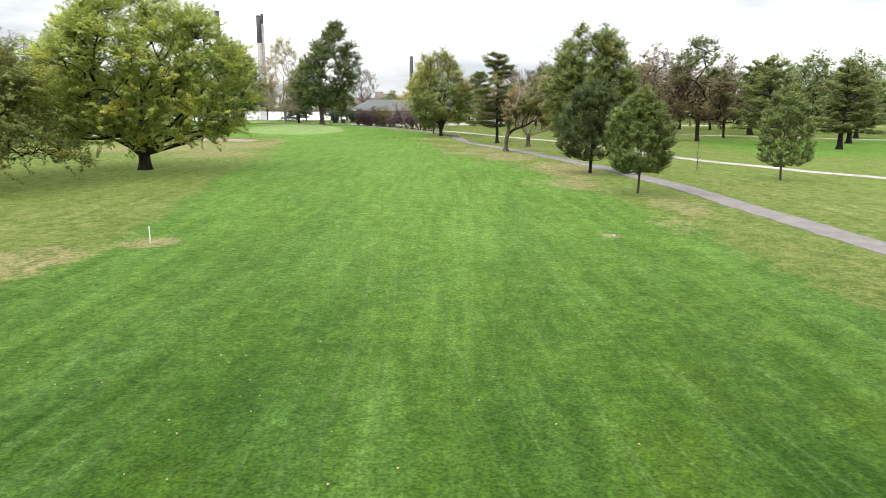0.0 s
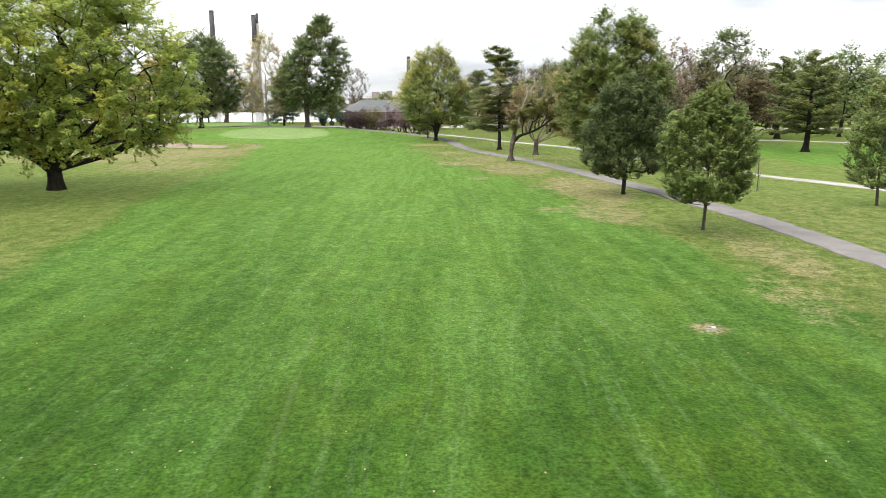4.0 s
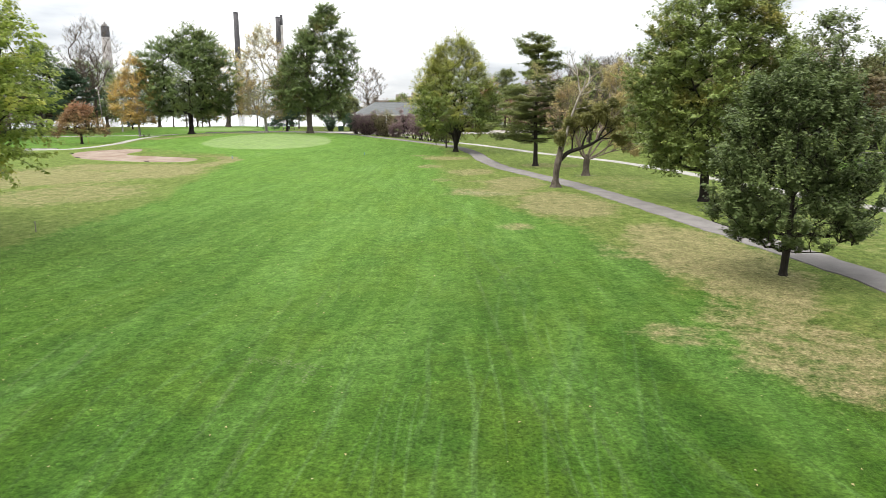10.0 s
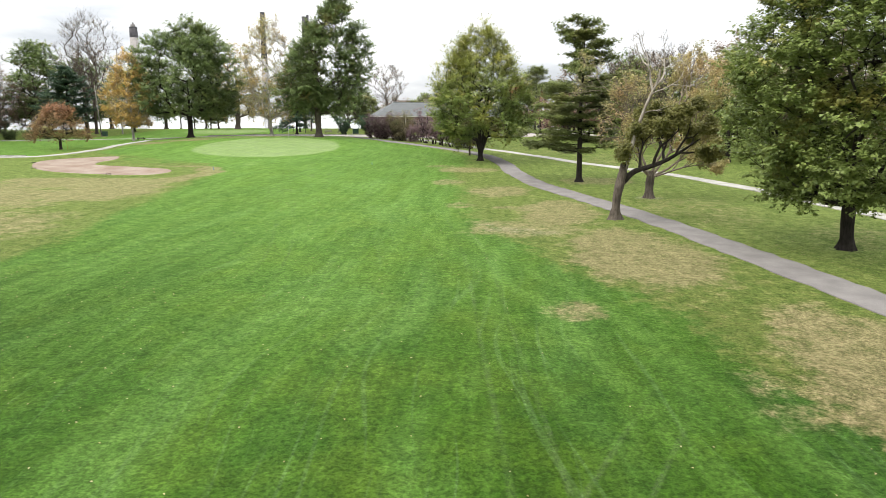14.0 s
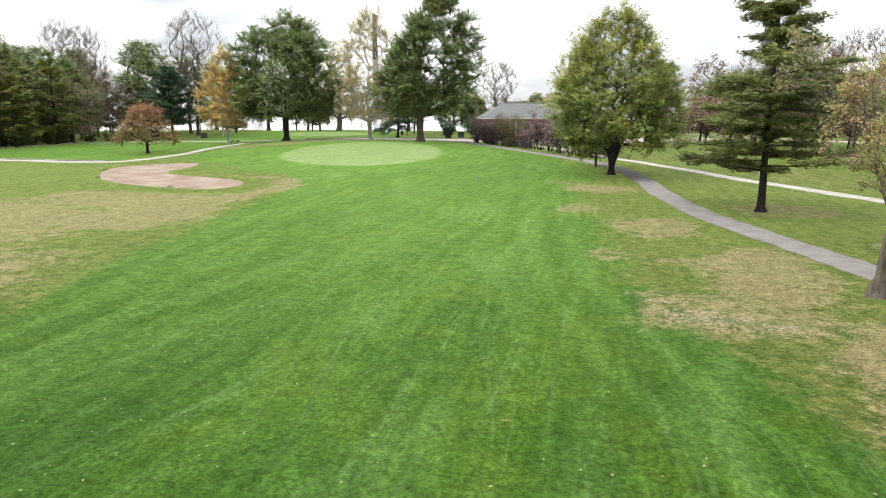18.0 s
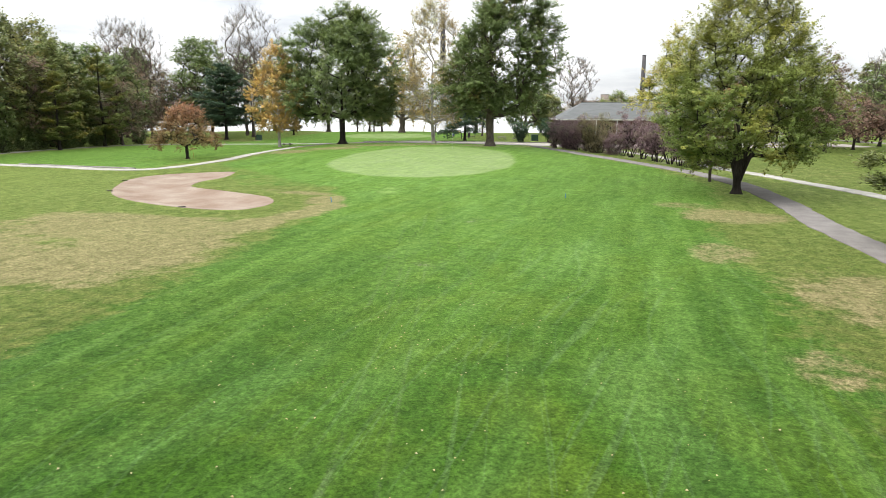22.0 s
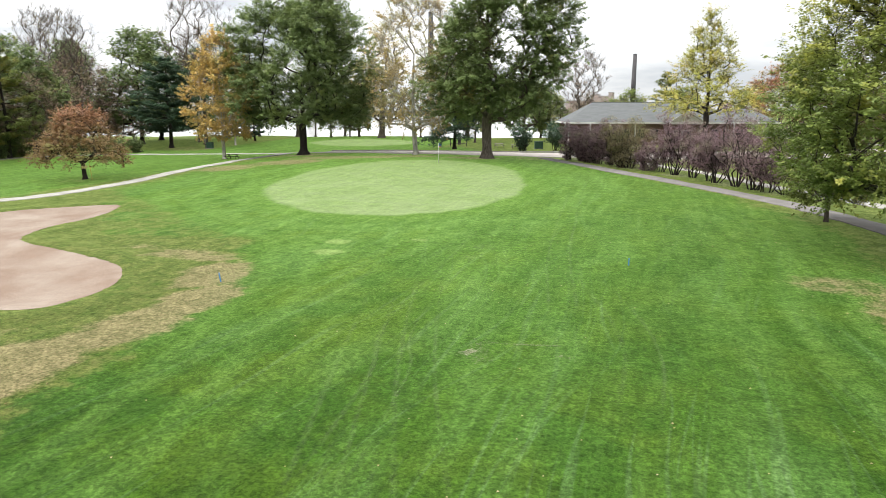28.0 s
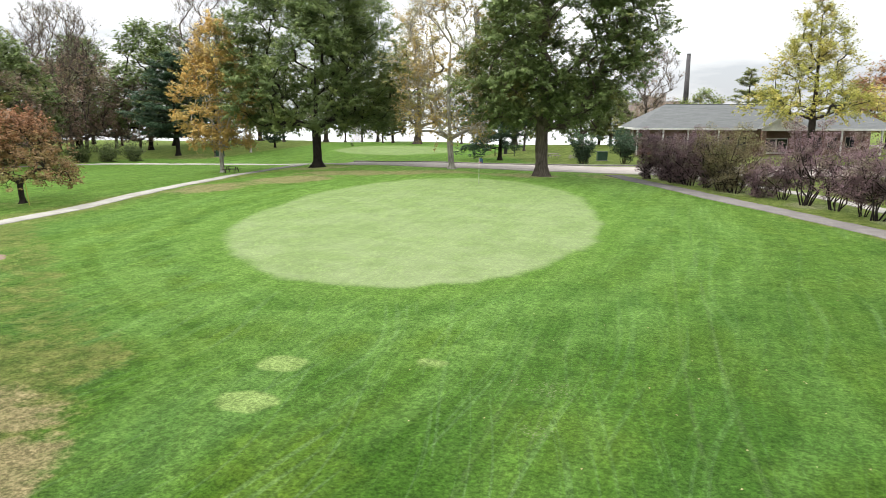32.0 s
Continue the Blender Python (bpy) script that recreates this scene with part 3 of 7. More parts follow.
def tubes(P, parent, R, sides):
    """Tapered tubes from every point to its parent."""
    i = np.arange(len(P))[parent >= 0]
    a, b = P[parent[i]], P[i]
    ra = np.minimum(R[parent[i]], R[i] * 1.6)
    rb = R[i]
    d = b - a
    d /= np.linalg.norm(d, axis=1, keepdims=True) + 1e-9
    up = np.where(np.abs(d[:, 2:3]) > 0.9, np.array([[1.0, 0, 0]]), np.array([[0, 0, 1.0]]))
    u = np.cross(d, up)
    u /= np.linalg.norm(u, axis=1, keepdims=True)
    v = np.cross(d, u)
    ang = np.arange(sides) * 2 * np.pi / sides
    c, s = np.cos(ang)[None, :, None], np.sin(ang)[None, :, None]
    off = u[:, None] * c + v[:, None] * s
    lo = a[:, None] - d[:, None] * 0.3 * ra[:, None, None] + off * ra[:, None, None]
    hi = b[:, None] + off * rb[:, None, None]
    verts = np.concatenate([lo, hi], axis=1).reshape(-1, 3)
    k = np.arange(sides)
    f = np.stack([k, (k + 1) % sides, (k + 1) % sides + sides, k + sides], axis=1)
    faces = (f[None] + (np.arange(len(i)) * 2 * sides)[:, None, None]).reshape(-1, 4)
    return verts, faces


def kites(P, N, D, length, width):
    """Leaves: a kite at every point P, facing N, pointing along D."""
    S = np.cross(N, D)
    S /= np.linalg.norm(S, axis=1, keepdims=True) + 1e-9
    D = np.cross(S, N)
    l, w = np.asarray(length).reshape(-1, 1), np.asarray(width).reshape(-1, 1)
    fold = N * w * 0.35
    verts = np.stack([P - D * l * 0.5, P + S * w * 0.5 + fold - D * l * 0.02, P + D * l * 0.5, P - S * w * 0.5 + fold - D * l * 0.02], axis=1).reshape(-1, 3)
    return verts, np.arange(len(P) * 4).reshape(-1, 4)


def blades(P, N, D, length, width):
    """Leaves of far crowns: a pointed three-cornered leaf at every point."""
    S = np.cross(N, D)
    S /= np.linalg.norm(S, axis=1, keepdims=True) + 1e-9
    D = np.cross(S, N)
    l, w = np.asarray(length).reshape(-1, 1), np.asarray(width).reshape(-1, 1)
    verts = np.stack([P - D * l * 0.45 - S * w * 0.42, P - D * l * 0.25 + S * w * 0.62, P + D * l * 0.55], axis=1).reshape(-1, 3)
    return verts, np.arange(len(P) * 3).reshape(-1, 3)


def units(rng, n):
    v = rng.normal(size=(n, 3))
    return v / (np.linalg.norm(v, axis=1, keepdims=True) + 1e-9)


# ---------------------------------------------------------------- trees
SHAPES = {
    "dome": [(0, 0.62), (0.12, 0.88), (0.35, 1.0), (0.6, 0.92), (0.82, 0.62), (1, 0.10)],
    "egg": [(0, 0.30), (0.10, 0.78), (0.30, 1.0), (0.55, 0.84), (0.78, 0.52), (1, 0.05)],
    "oval": [(0, 0.66), (0.10, 0.92), (0.28, 1.0), (0.48, 0.90), (0.68, 0.70), (0.85, 0.44), (1, 0.08)],
    "pear": [(0, 0.58), (0.10, 0.88), (0.28, 1.0), (0.52, 0.96), (0.74, 0.76), (0.90, 0.46), (1, 0.12)],
    "tall": [(0, 0.55), (0.15, 0.85), (0.4, 1.0), (0.65, 0.80), (0.85, 0.50), (1, 0.10)],
    "umbrella": [(0, 0.92), (0.18, 1.0), (0.45, 0.88), (0.75, 0.58), (1, 0.12)],
    "vase": [(0, 0.25), (0.3, 0.7), (0.6, 1.0), (0.85, 0.8), (1, 0.3)],
    "skirt": [(0, 1.0), (0.14, 0.98), (0.38, 0.62), (0.62, 0.46), (0.85, 0.26), (1, 0.05)],
}


def grow(rng, H, R, base, shape, n, leader, lobes, lean=(0.0, 0.0), gaps=0.0, off=(0.0, 0.0), low=0.35, clear=0.62, hollow=0.5):
    """The points of a tree's limbs, each with its parent; the last n are the tips."""
    us, rs = zip(*SHAPES[shape])
    hc = H - base
    ph = rng.uniform(0, 6.28, 6)
    tips = []
    while len(tips) < n:
        u = rng.uniform(0, 1)
        a = rng.uniform(0, 6.2832)
        r = np.interp(u, us, rs)
        if rng.uniform() > r + 0.12:
            continue
        swell = 1 + lobes * (math.sin(2 * a + ph[0] + 3 * u) * 0.6 + math.sin(3 * a + ph[1] - 5 * u) * 0.5 + math.sin(5 * a + ph[2] + 9 * u) * 0.35)
        q = rng.uniform() ** 0.55
        inner = min(0.85, low + hollow * max(0.0, 1 - u / 0.28))
        p = np.array([off[0] * u + math.cos(a) * r * R * swell * (inner + (1 - inner) * q), off[1] * u + math.sin(a) * r * R * swell * (inner + (1 - inner) * q), base + hc * u * (1 + 0.05 * math.sin(3 * a + ph[3]))])
        if gaps and noise.noise(Vector(p * (1.6 / max(R, 1.0)) + ph[:3])) < -0.45 + gaps:
            continue
        tips.append(p)
    tips = np.array(tips)
    tips = tips[np.argsort(np.linalg.norm((tips - [0, 0, base]) * [1, 1, 0.8], axis=1))]
    zt = base * 0.96 + leader * hc
    k = max(4, int(zt / 0.9))
    zs = np.linspace(0, zt, k + 1)
    wob = rng.normal(size=2) * 0.009 * H
    P = [np.array([lean[0] * z + wob[0] * math.sin(z / H * 4), lean[1] * z + wob[1] * math.sin(z / H * 5), z]) for z in zs]
    parent = [-1] + list(range(k))
    stem = k + 1
    fork = [i for i in range(k + 1) if P[i][2] >= base * clear]
    A = np.zeros((stem + 2 * n, 3))
    A[:stem] = P
    path = np.zeros(stem + 2 * n)
    path[:stem] = zs
    ok = np.zeros(stem + 2 * n, bool)
    ok[fork] = True
    m = stem
    ends = []
    for p in tips:
        B = A[:m]
        d = np.linalg.norm(B - p, axis=1)
        flat = np.hypot(B[:, 0] - p[0], B[:, 1] - p[1])
        pen = np.maximum(0, B[:, 2] - p[2] + 0.45 * flat)
        cost = d + 1.1 * pen + 0.12 * path[:m] + np.where(ok[:m], 0, 1e6)
        j = int(np.argmin(cost))
        mid = A[j] * 0.5 + p * 0.5 + rng.normal(size=3) * d[j] * 0.07 + np.array([0, 0, 0.08 * d[j]])
        A[m], A[m + 1] = mid, p
        parent += [j, m]
        path[m], path[m + 1] = path[j] + d[j] / 2, path[j] + d[j]
        ok[m] = ok[m + 1] = True
        ends.append(m + 1)
        m += 2
    return A[:m], np.array(parent), stem, np.array(ends)


def girths(P, parent, ends, trunk_r, thin, power=0.5):
    a = np.zeros(len(P))
    a[ends] = 1.0
    for i in range(len(P) - 1, 0, -1):
        a[parent[i]] += a[i]
    return np.maximum(thin, trunk_r * (a / a[0]) ** power)


def stem_mesh(rng, P, R, stem, sides=14, flare=1.5, gnarl=0.0):
    """The bole, one skin from the roots up, with root swellings."""
    pts, rad = [P[0] - [0, 0, 0.25]], [R[0] * flare * 1.25]
    h = R[0] * 2.4
    for t in (0.0, 0.12, 0.35, 0.7):
        pts.append(P[0] + np.array([0, 0, h * t]) * 1.0)
        rad.append(R[0] * (1 + (flare - 1) * (1 - t) ** 2.2))
    for i in range(1, stem):
        if P[i][2] > h * 0.8:
            pts.append(P[i])
            rad.append(R[i])
    pts, rad = np.array(pts), np.array(rad)
    ang = np.arange(sides) * 2 * np.pi / sides
    ph = rng.uniform(0, 6.28, 3)
    verts = []
    for j, (p, r) in enumerate(zip(pts, rad)):
        root = max(0.0, 1 - (p[2] / (h + 1e-6))) * 0.22
        k = r * (1 + root * np.sin(5 * ang + ph[0]) + 0.05 * np.sin(3 * ang + ph[1] + p[2]) + 0.04 * np.sin(7 * ang + ph[2] - 2 * p[2]) + gnarl * (np.sin(2 * ang + ph[1] + 2.3 * p[2]) + 0.7 * np.sin(4 * ang - ph[0] + 3.7 * p[2])))
        verts.append(np.stack([p[0] + np.cos(ang) * k, p[1] + np.sin(ang) * k, np.full(sides, p[2])], axis=1))
    verts = np.concatenate(verts)
    f = []
    for j in range(len(pts) - 1):
        for i in range(sides):
            f.append([j * sides + i, j * sides + (i + 1) % sides, (j + 1) * sides + (i + 1) % sides, (j + 1) * sides + i])
    return verts, np.array(f)


def limb_parts(P, parent, R, stem, wood, root, least=0.055):
    """Every main limb with its branches is a part; the thin ones that spring from the bole are joined."""
    first = np.arange(len(P))
    for i in range(stem, len(P)):
        first[i] = i if parent[i] < stem else first[parent[i]]
    small = np.zeros(len(P), bool)
    for i in range(stem, len(P)):
        if first[i] != i:
            continue
        mine = first == i
        mine[:stem] = False
        if R[i] < least:
            small |= mine
            continue
        thick = mine & (R > 0.045)
        v1, f1 = tubes(P, np.where(thick, parent, -1), R, 7)
        v2, f2 = tubes(P, np.where(mine & ~thick, parent, -1), R, 4)
        child("limb", mesh_of("limb", np.vstack([v1, v2]), np.vstack([f1, f2 + len(v1)]), wood, True), root)
    if small.any():
        v, f = tubes(P, np.where(small, parent, -1), R, 4)
        tagged(child("branch_spray", mesh_of("branch_spray", v, f, wood, True), root), kind="stuff")


def out_of(P, src, z):
    """Unit ways from the crown's heart to the twig ends."""
    out = P[src] - np.array([0, 0, z])
    return out / (np.linalg.norm(out, axis=1, keepdims=True) + 1e-9)


def broadleaf(x, y, H, W, base, shape, leaf, wood, seed, tips=300, leaves=30000, size=0.2, trunk_r=0.3, leader=0.5, lobes=0.16, lean=(0, 0), gaps=0.0,
              name="tree", label="", group="", off=(0, 0), spread=1.0, up=0.3, twigs=0, fork=0.0, droop=0.0, bare=0.0, low=0.35, thin=0.018, flare=1.5, sink=0.0, power=0.5, squash=0.7, hollow=0.5):
    """A broad-leaved tree: bole, limbs and a crown of single leaves round the twig ends."""
    rng = np.random.default_rng(seed)
    P, parent, stem, ends = grow(rng, H, W / 2, base, shape, tips, leader, lobes, lean, gaps, off, low, fork or (0.62 if leader < 0.4 else 0.88), hollow)
    # draw the crown in so that the sprays, too, stay below the tree's height
    over = 0.40 * spread * (2.4 * (W / 2) ** 2 * (H - base) / max(1, tips)) ** (1 / 3)
    top = P[ends, 2].max() + over
    k = (H - base) / (top - base)
    P[:, 2] = np.where(P[:, 2] > base, base + (P[:, 2] - base) * k, P[:, 2])
    R = girths(P, parent, ends, trunk_r, thin, power)
    root = base_at(name, x, y, label, "tree", group, z=rest(x, y) - sink)
    v, f = stem_mesh(rng, P, R, stem, flare=flare)
    child("trunk", mesh_of("trunk", v, f, wood, True), root)
    keep = np.array(parent)
    keep[:stem] = -1
    limb_parts(P, keep, R, stem, wood, root)
    # twigs fan out from every end
    hc = H - base
    gap = (2.4 * (W / 2) ** 2 * hc / max(1, tips)) ** (1 / 3)
    tw = twigs or (10 if bare < 0.5 else 12)
    src = np.repeat(ends, tw)
    k = len(src)
    way = units(rng, k) * [1, 1, 0.7] + 0.55 * out_of(P, src, base + 0.2 * hc) + [0, 0, up]
    way /= np.linalg.norm(way, axis=1, keepdims=True)
    reach = gap * spread * rng.uniform(0.4, 1.15, (k, 1)) * np.repeat(rng.uniform(0.65, 1.35, len(ends)), tw)[:, None]
    tipsP = P[src] + way * reach
    TP = np.vstack([P, tipsP])
    tpar = np.concatenate([np.full(len(P), -1), src])
    tr = np.concatenate([R * 0 + thin * 0.7, np.full(k, thin * 0.35)])
    if size >= 0.3 and bare < 0.5:      # far trees show few of their twigs
        tpar[len(P):][np.arange(k) % 3 > 0] = -1
    elif bare < 0.1:                    # full crowns hide half of theirs
        tpar[len(P):][np.arange(k) % 2 > 0] = -1
    v3, f3 = tubes(TP, tpar, tr, 3)
    tagged(child("twig_spray", mesh_of("twig_spray", v3, f3, wood), root), kind="stuff")
    dead = np.repeat(rng.uniform(size=len(ends)) < bare, tw)
    live = np.nonzero(~dead)[0]
    if leaves and len(live):
        # leaves sit close along the outer part of each twig, so that the sprays stay apart
        pick = rng.choice(live, leaves, p=reach[live, 0] / reach[live, 0].sum())
        t = 1.06 - 0.86 * rng.uniform(0, 1, (leaves, 1)) ** 1.4
        ray = units(rng, leaves)
        off = np.minimum(gap * 0.15, 0.9 * size + 0.06)
        L = P[src[pick]] * (1 - t) + tipsP[pick] * t + ray * [1, 1, squash] * off * rng.uniform(0.2, 1.3, (leaves, 1)) + [0, 0, -droop * gap]
        N = units(rng, leaves) * 0.42 + ray * 0.25 + way[pick] * 0.4 + [0, 0, 0.7]
        N /= np.linalg.norm(N, axis=1, keepdims=True)
        D = units(rng, leaves) * 0.7 + way[pick] * 0.7 + [0, 0, -0.15]
        s = size * rng.uniform(0.6, 1.35, leaves)
        v, f = blades(L, N, D, s, s * 0.96)
        tagged(child("crown", mesh_of("crown", v, f, leaf), root), kind="stuff")
    return root


def pine(x, y, H, W, base, leaf, wood, seed, whorls=15, tufts=3800, trunk_r=0.35, name="pine_tree", label="", group="", profile=None, needle=0.42, rise=0.12, flatness=0.16, lean=(0, 0), ragged=0.35, boughs=(3, 6)):
    """A pine: one straight bole, uneven tiers of level boughs that fan into flat plumes of needle tufts."""
    rng = np.random.default_rng(seed)
    prof = profile or [(0, 0.78), (0.15, 1.0), (0.45, 0.80), (0.75, 0.48), (1, 0.08)]
    us, rs = zip(*prof)
    root = base_at(name, x, y, label, "tree", group)
    k = max(6, int(H / 0.9))
    zs = np.linspace(0, H * 0.975, k + 1)
    P = [np.array([lean[0] * z + 0.08 * math.sin(z * 0.5 + seed), lean[1] * z + 0.08 * math.cos(z * 0.4 + seed), z]) for z in zs]
    R0 = trunk_r * (1 - 0.93 * (zs / H)) + 0.015
    v, f = stem_mesh(rng, np.array(P), R0, k + 1, 12, 1.55)
    child("trunk", mesh_of("trunk", v, f, wood, True), root)
    B, par, rad, wt = [], [], [], []

    def node(q, prev, r):
        B.append(q)
        par.append(prev)
        rad.append(r)
        return len(B) - 1

    for w in range(whorls):
        u = min(max((w + rng.uniform(-0.4, 0.4)) / (whorls - 0.4), 0.0), 0.985)
        z = base + (H - base) * u
        a0 = rng.uniform(0, 6.28)
        m = rng.integers(*boughs)
        for b in range(m):
            a = a0 + b * 6.283 / m + rng.normal() * 0.35
            ln = np.interp(u, us, rs) * W / 2 * rng.uniform(1 - ragged * 1.6, 1 + ragged * 0.35)
            if ln < 0.25:
                continue
            zb = z + rng.normal() * 0.25
            c0 = np.array([lean[0] * zb, lean[1] * zb, min(zb, H * 0.96)])
            way = np.array([math.cos(a), math.sin(a), 0.0])
            side = np.array([-way[1], way[0], 0.0])
            tilt = rng.normal() * 0.07
            seg, prev = 6, -1
            r0 = max(0.014, trunk_r * 0.26 * (1 - 0.6 * u))
            for q in range(seg + 1):
                t = q / seg
                z1 = rise * ln * (t * t * 1.6 - 0.35 * t) + (0.55 * u * u + tilt) * ln * t
                prev = node(c0 + way * ln * t + [0, 0, z1] + rng.normal(size=3) * 0.035 * ln * t, prev, r0 * (1 - 0.85 * t))
                if t > 0.25:
                    wt.append((prev, 0.35 * ln / seg + 0.1))
                    here = B[prev]
                    for sd in (-1, 1):
                        if rng.uniform() < 0.12:
                            continue
                        sl = ln * (0.10 + 0.26 * math.sin(3.14 * min(1.0, t * 0.92))) * rng.uniform(0.6, 1.2)
                        mid = node(here + (way * 0.62 + side * sd * 0.75) * sl * 0.5 + [0, 0, 0.03 * sl], prev, 0.012)
                        tip = node(here + (way * 0.75 + side * sd * 0.65) * sl + [0, 0, rng.uniform(0.0, 0.14) * sl], mid, 0.008)
                        wt += [(mid, 0.5 * sl), (tip, 0.6 * sl)]
    B, par, rad = np.array(B), np.array(par), np.array(rad)
    v, f = tubes(B, par, rad, 5)
    tagged(child("bough_frame", mesh_of("bough_frame", v, f, wood, True), root), kind="stuff")
    idx = np.array([w[0] for w in wt])
    pr = np.array([w[1] for w in wt])
    pick = rng.choice(idx, tufts, p=pr / pr.sum())
    back = par[pick]
    t = rng.uniform(0.1, 1.05, (tufts, 1))
    axis = B[pick] - B[back]
    axis /= np.linalg.norm(axis, axis=1, keepdims=True) + 1e-9
    reach = 0.10 + 0.012 * W
    C = B[pick] * t + B[back] * (1 - t) + rng.normal(size=(tufts, 3)) * reach * [1, 1, 0.35 + flatness] + [0, 0, 0.4 * reach]
    q = 7
    CC = np.repeat(C, q, axis=0)
    D = units(rng, tufts * q) * [1, 1, 0.6] + np.repeat(axis, q, axis=0) * 0.8 + [0, 0, 0.32]
    D /= np.linalg.norm(D, axis=1, keepdims=True)
    N = units(rng, tufts * q) * 0.5 + [0, 0, 0.9]
    s = needle * rng.uniform(0.6, 1.25, tufts * q)
    v, f = blades(CC + D * s[:, None] * 0.45, N, D, s, s * 0.30)
    tagged(child("crown", mesh_of("crown", v, f, leaf), root), kind="stuff")
    return root


def ramify(rng, nodes, parent, start, way, length, r, depth, up=0.08, wild=0.16, kids=5, shrink=0.58, angle=0.75):
    """A branch that forks again and again; nodes gather (place, parent, radius, depth)."""
    seg = max(3, int(length / 0.45))
    d = np.array(way, float)
    d /= np.linalg.norm(d)
    prev, p, mine = parent, np.array(start, float), []
    if prev < 0:
        nodes.append((p, -1, r, depth))
        prev = len(nodes) - 1
    for i in range(seg):
        t = (i + 1) / seg
        d = d + rng.normal(size=3) * wild + np.array([0, 0, up])
        d /= np.linalg.norm(d)
        p = p + d * length / seg
        nodes.append((p, prev, max(0.010, r * (1 - 0.72 * t)), depth))
        prev = len(nodes) - 1
        mine.append((prev, p, d, r * (1 - 0.72 * t), t))
    if depth > 0:
        for j in range(kids):
            q, at, dd, rr, t = mine[min(seg - 1, int(seg * (0.25 + 0.75 * (j + rng.uniform()) / kids)))]
            side = np.cross(dd, units(rng, 1)[0])
            side /= np.linalg.norm(side) + 1e-9
            ramify(rng, nodes, q, at, dd + side * angle * rng.uniform(0.6, 1.3), length * shrink * rng.uniform(0.7, 1.2) * (1.15 - 0.4 * t), max(0.012, min(rr, r * 0.55)), depth - 1, up, wild, kids, shrink, angle)


def limb_of(nodes, root, wood, name="limb", label=""):
    P, par, rad = np.array([q[0] for q in nodes]), np.array([q[1] for q in nodes]), np.array([q[2] for q in nodes])
    v1, f1 = tubes(P, np.where(rad > 0.05, par, -1), rad, 8)
    v2, f2 = tubes(P, np.where(rad <= 0.05, par, -1), rad, 4)
    return child(name, mesh_of(name, np.vstack([v1, v2]), np.vstack([f1, f2 + len(v1)]), wood, True), root, label)


def leaves_on(rng, nodes, count, size, spread, leaf, root, most=2, label=""):
    """Leaves gathered round the thinner branches."""
    E = np.array([q[0] for q in nodes if q[3] < most])
    k = rng.integers(0, len(E), count)
    ray = units(rng, count)
    L = E[k] + ray * spread * rng.uniform(0.1, 1.0, (count, 1))
    N = ray * 0.5 + units(rng, count) * 0.6 + [0, 0, 0.5]
    N /= np.linalg.norm(N, axis=1, keepdims=True)
    q = size * rng.uniform(0.6, 1.35, count)
    v, f = blades(L, N, units(rng, count), q, q * 0.96)
    return tagged(child("leaf_clump", mesh_of("leaf_clump", v, f, leaf), root, label), kind="stuff")


def placed(ob, x, y, turn, k):
    """A copy of a tree at another place, turned and a little larger or smaller."""
    return copy_thing(ob, pose(x, y, rest(x, y), 0, 0, turn) @ Matrix.Scale(k, 4))

# ---------------------------------------------------------------- ground
LEFT_EDGE = [(0, -19), (20, -19.4), (36, -19), (47, -19.8), (79, -24.5), (102, -25.2), (115, -28.6), (124, -29.6), (135, -31.8), (149, -35.5), (158, -40), (166, -54), (176, -67), (200, -72), (222, -72), (230, -66)]
RIGHT_EDGE = [(0, 17.5), (24, 16.8), (46, 16.2), (60, 13.5), (74, 11.5), (90, 8.0), (100, 3.6), (110, 0.6), (120, -1.2), (135, -2.6), (150, -4.2), (162, -2.5), (172, -2.5), (188, -8), (205, -20), (217, -29), (230, -38)]
# straw-coloured patches: x, y, half width, half length, how dry
PATCHES = [(-17.0, 37.8, 2.2, 1.9, 0.74), (10.3, 40.4, 0.9, 0.8, 0.9), (4.8, 88.8, 1.8, 1.8, 0.64), (12.8, 66, 3.2, 6.4, 0.64), (14.4, 80, 4.0, 12.0, 0.82), (9.6, 81, 1.8, 2.6, 0.5), (8.5, 67, 1.6, 1.6, 0.6), (15.5, 44, 2.4, 5.0, 0.5),
           (9.5, 100, 4.5, 9.0, 0.82), (6.5, 116, 4.0, 8.0, 0.78), (3.6, 108, 5.0, 4.2, 0.66), (2.0, 129, 4.0, 5.4, 0.72), (-1.5, 119, 1.8, 2.4, 0.6), (-3.6, 137, 2.4, 3.4, 0.66), (-2.0, 152, 4.6, 4.0, 0.8), (-5.8, 157, 3.0, 2.4, 0.6),
           (2.0, 118, 1.0, 1.0, 0.8), (-36.6, 149.6, 2.1, 3.0, 0.95), (-34.4, 145.4, 1.8, 3.0, 0.95), (-34.4, 141.5, 1.9, 3.4, 0.95), (-35.2, 136.0, 2.4, 4.4, 0.95), (-40.6, 153.0, 3.8, 1.5, 0.8), (-45.2, 154.6, 2.4, 1.0, 0.6), (-44, 133, 10.0, 7.0, 0.86), (-36.5, 125, 6.0, 9.0, 0.85), (-50, 118, 16, 13, 0.8),
           (-35, 104, 8, 10, 0.66), (-29, 62, 6, 9, 0.34), (-28, 45, 7, 6, 0.36), (-24, 50, 2.5, 5, 0.36)]
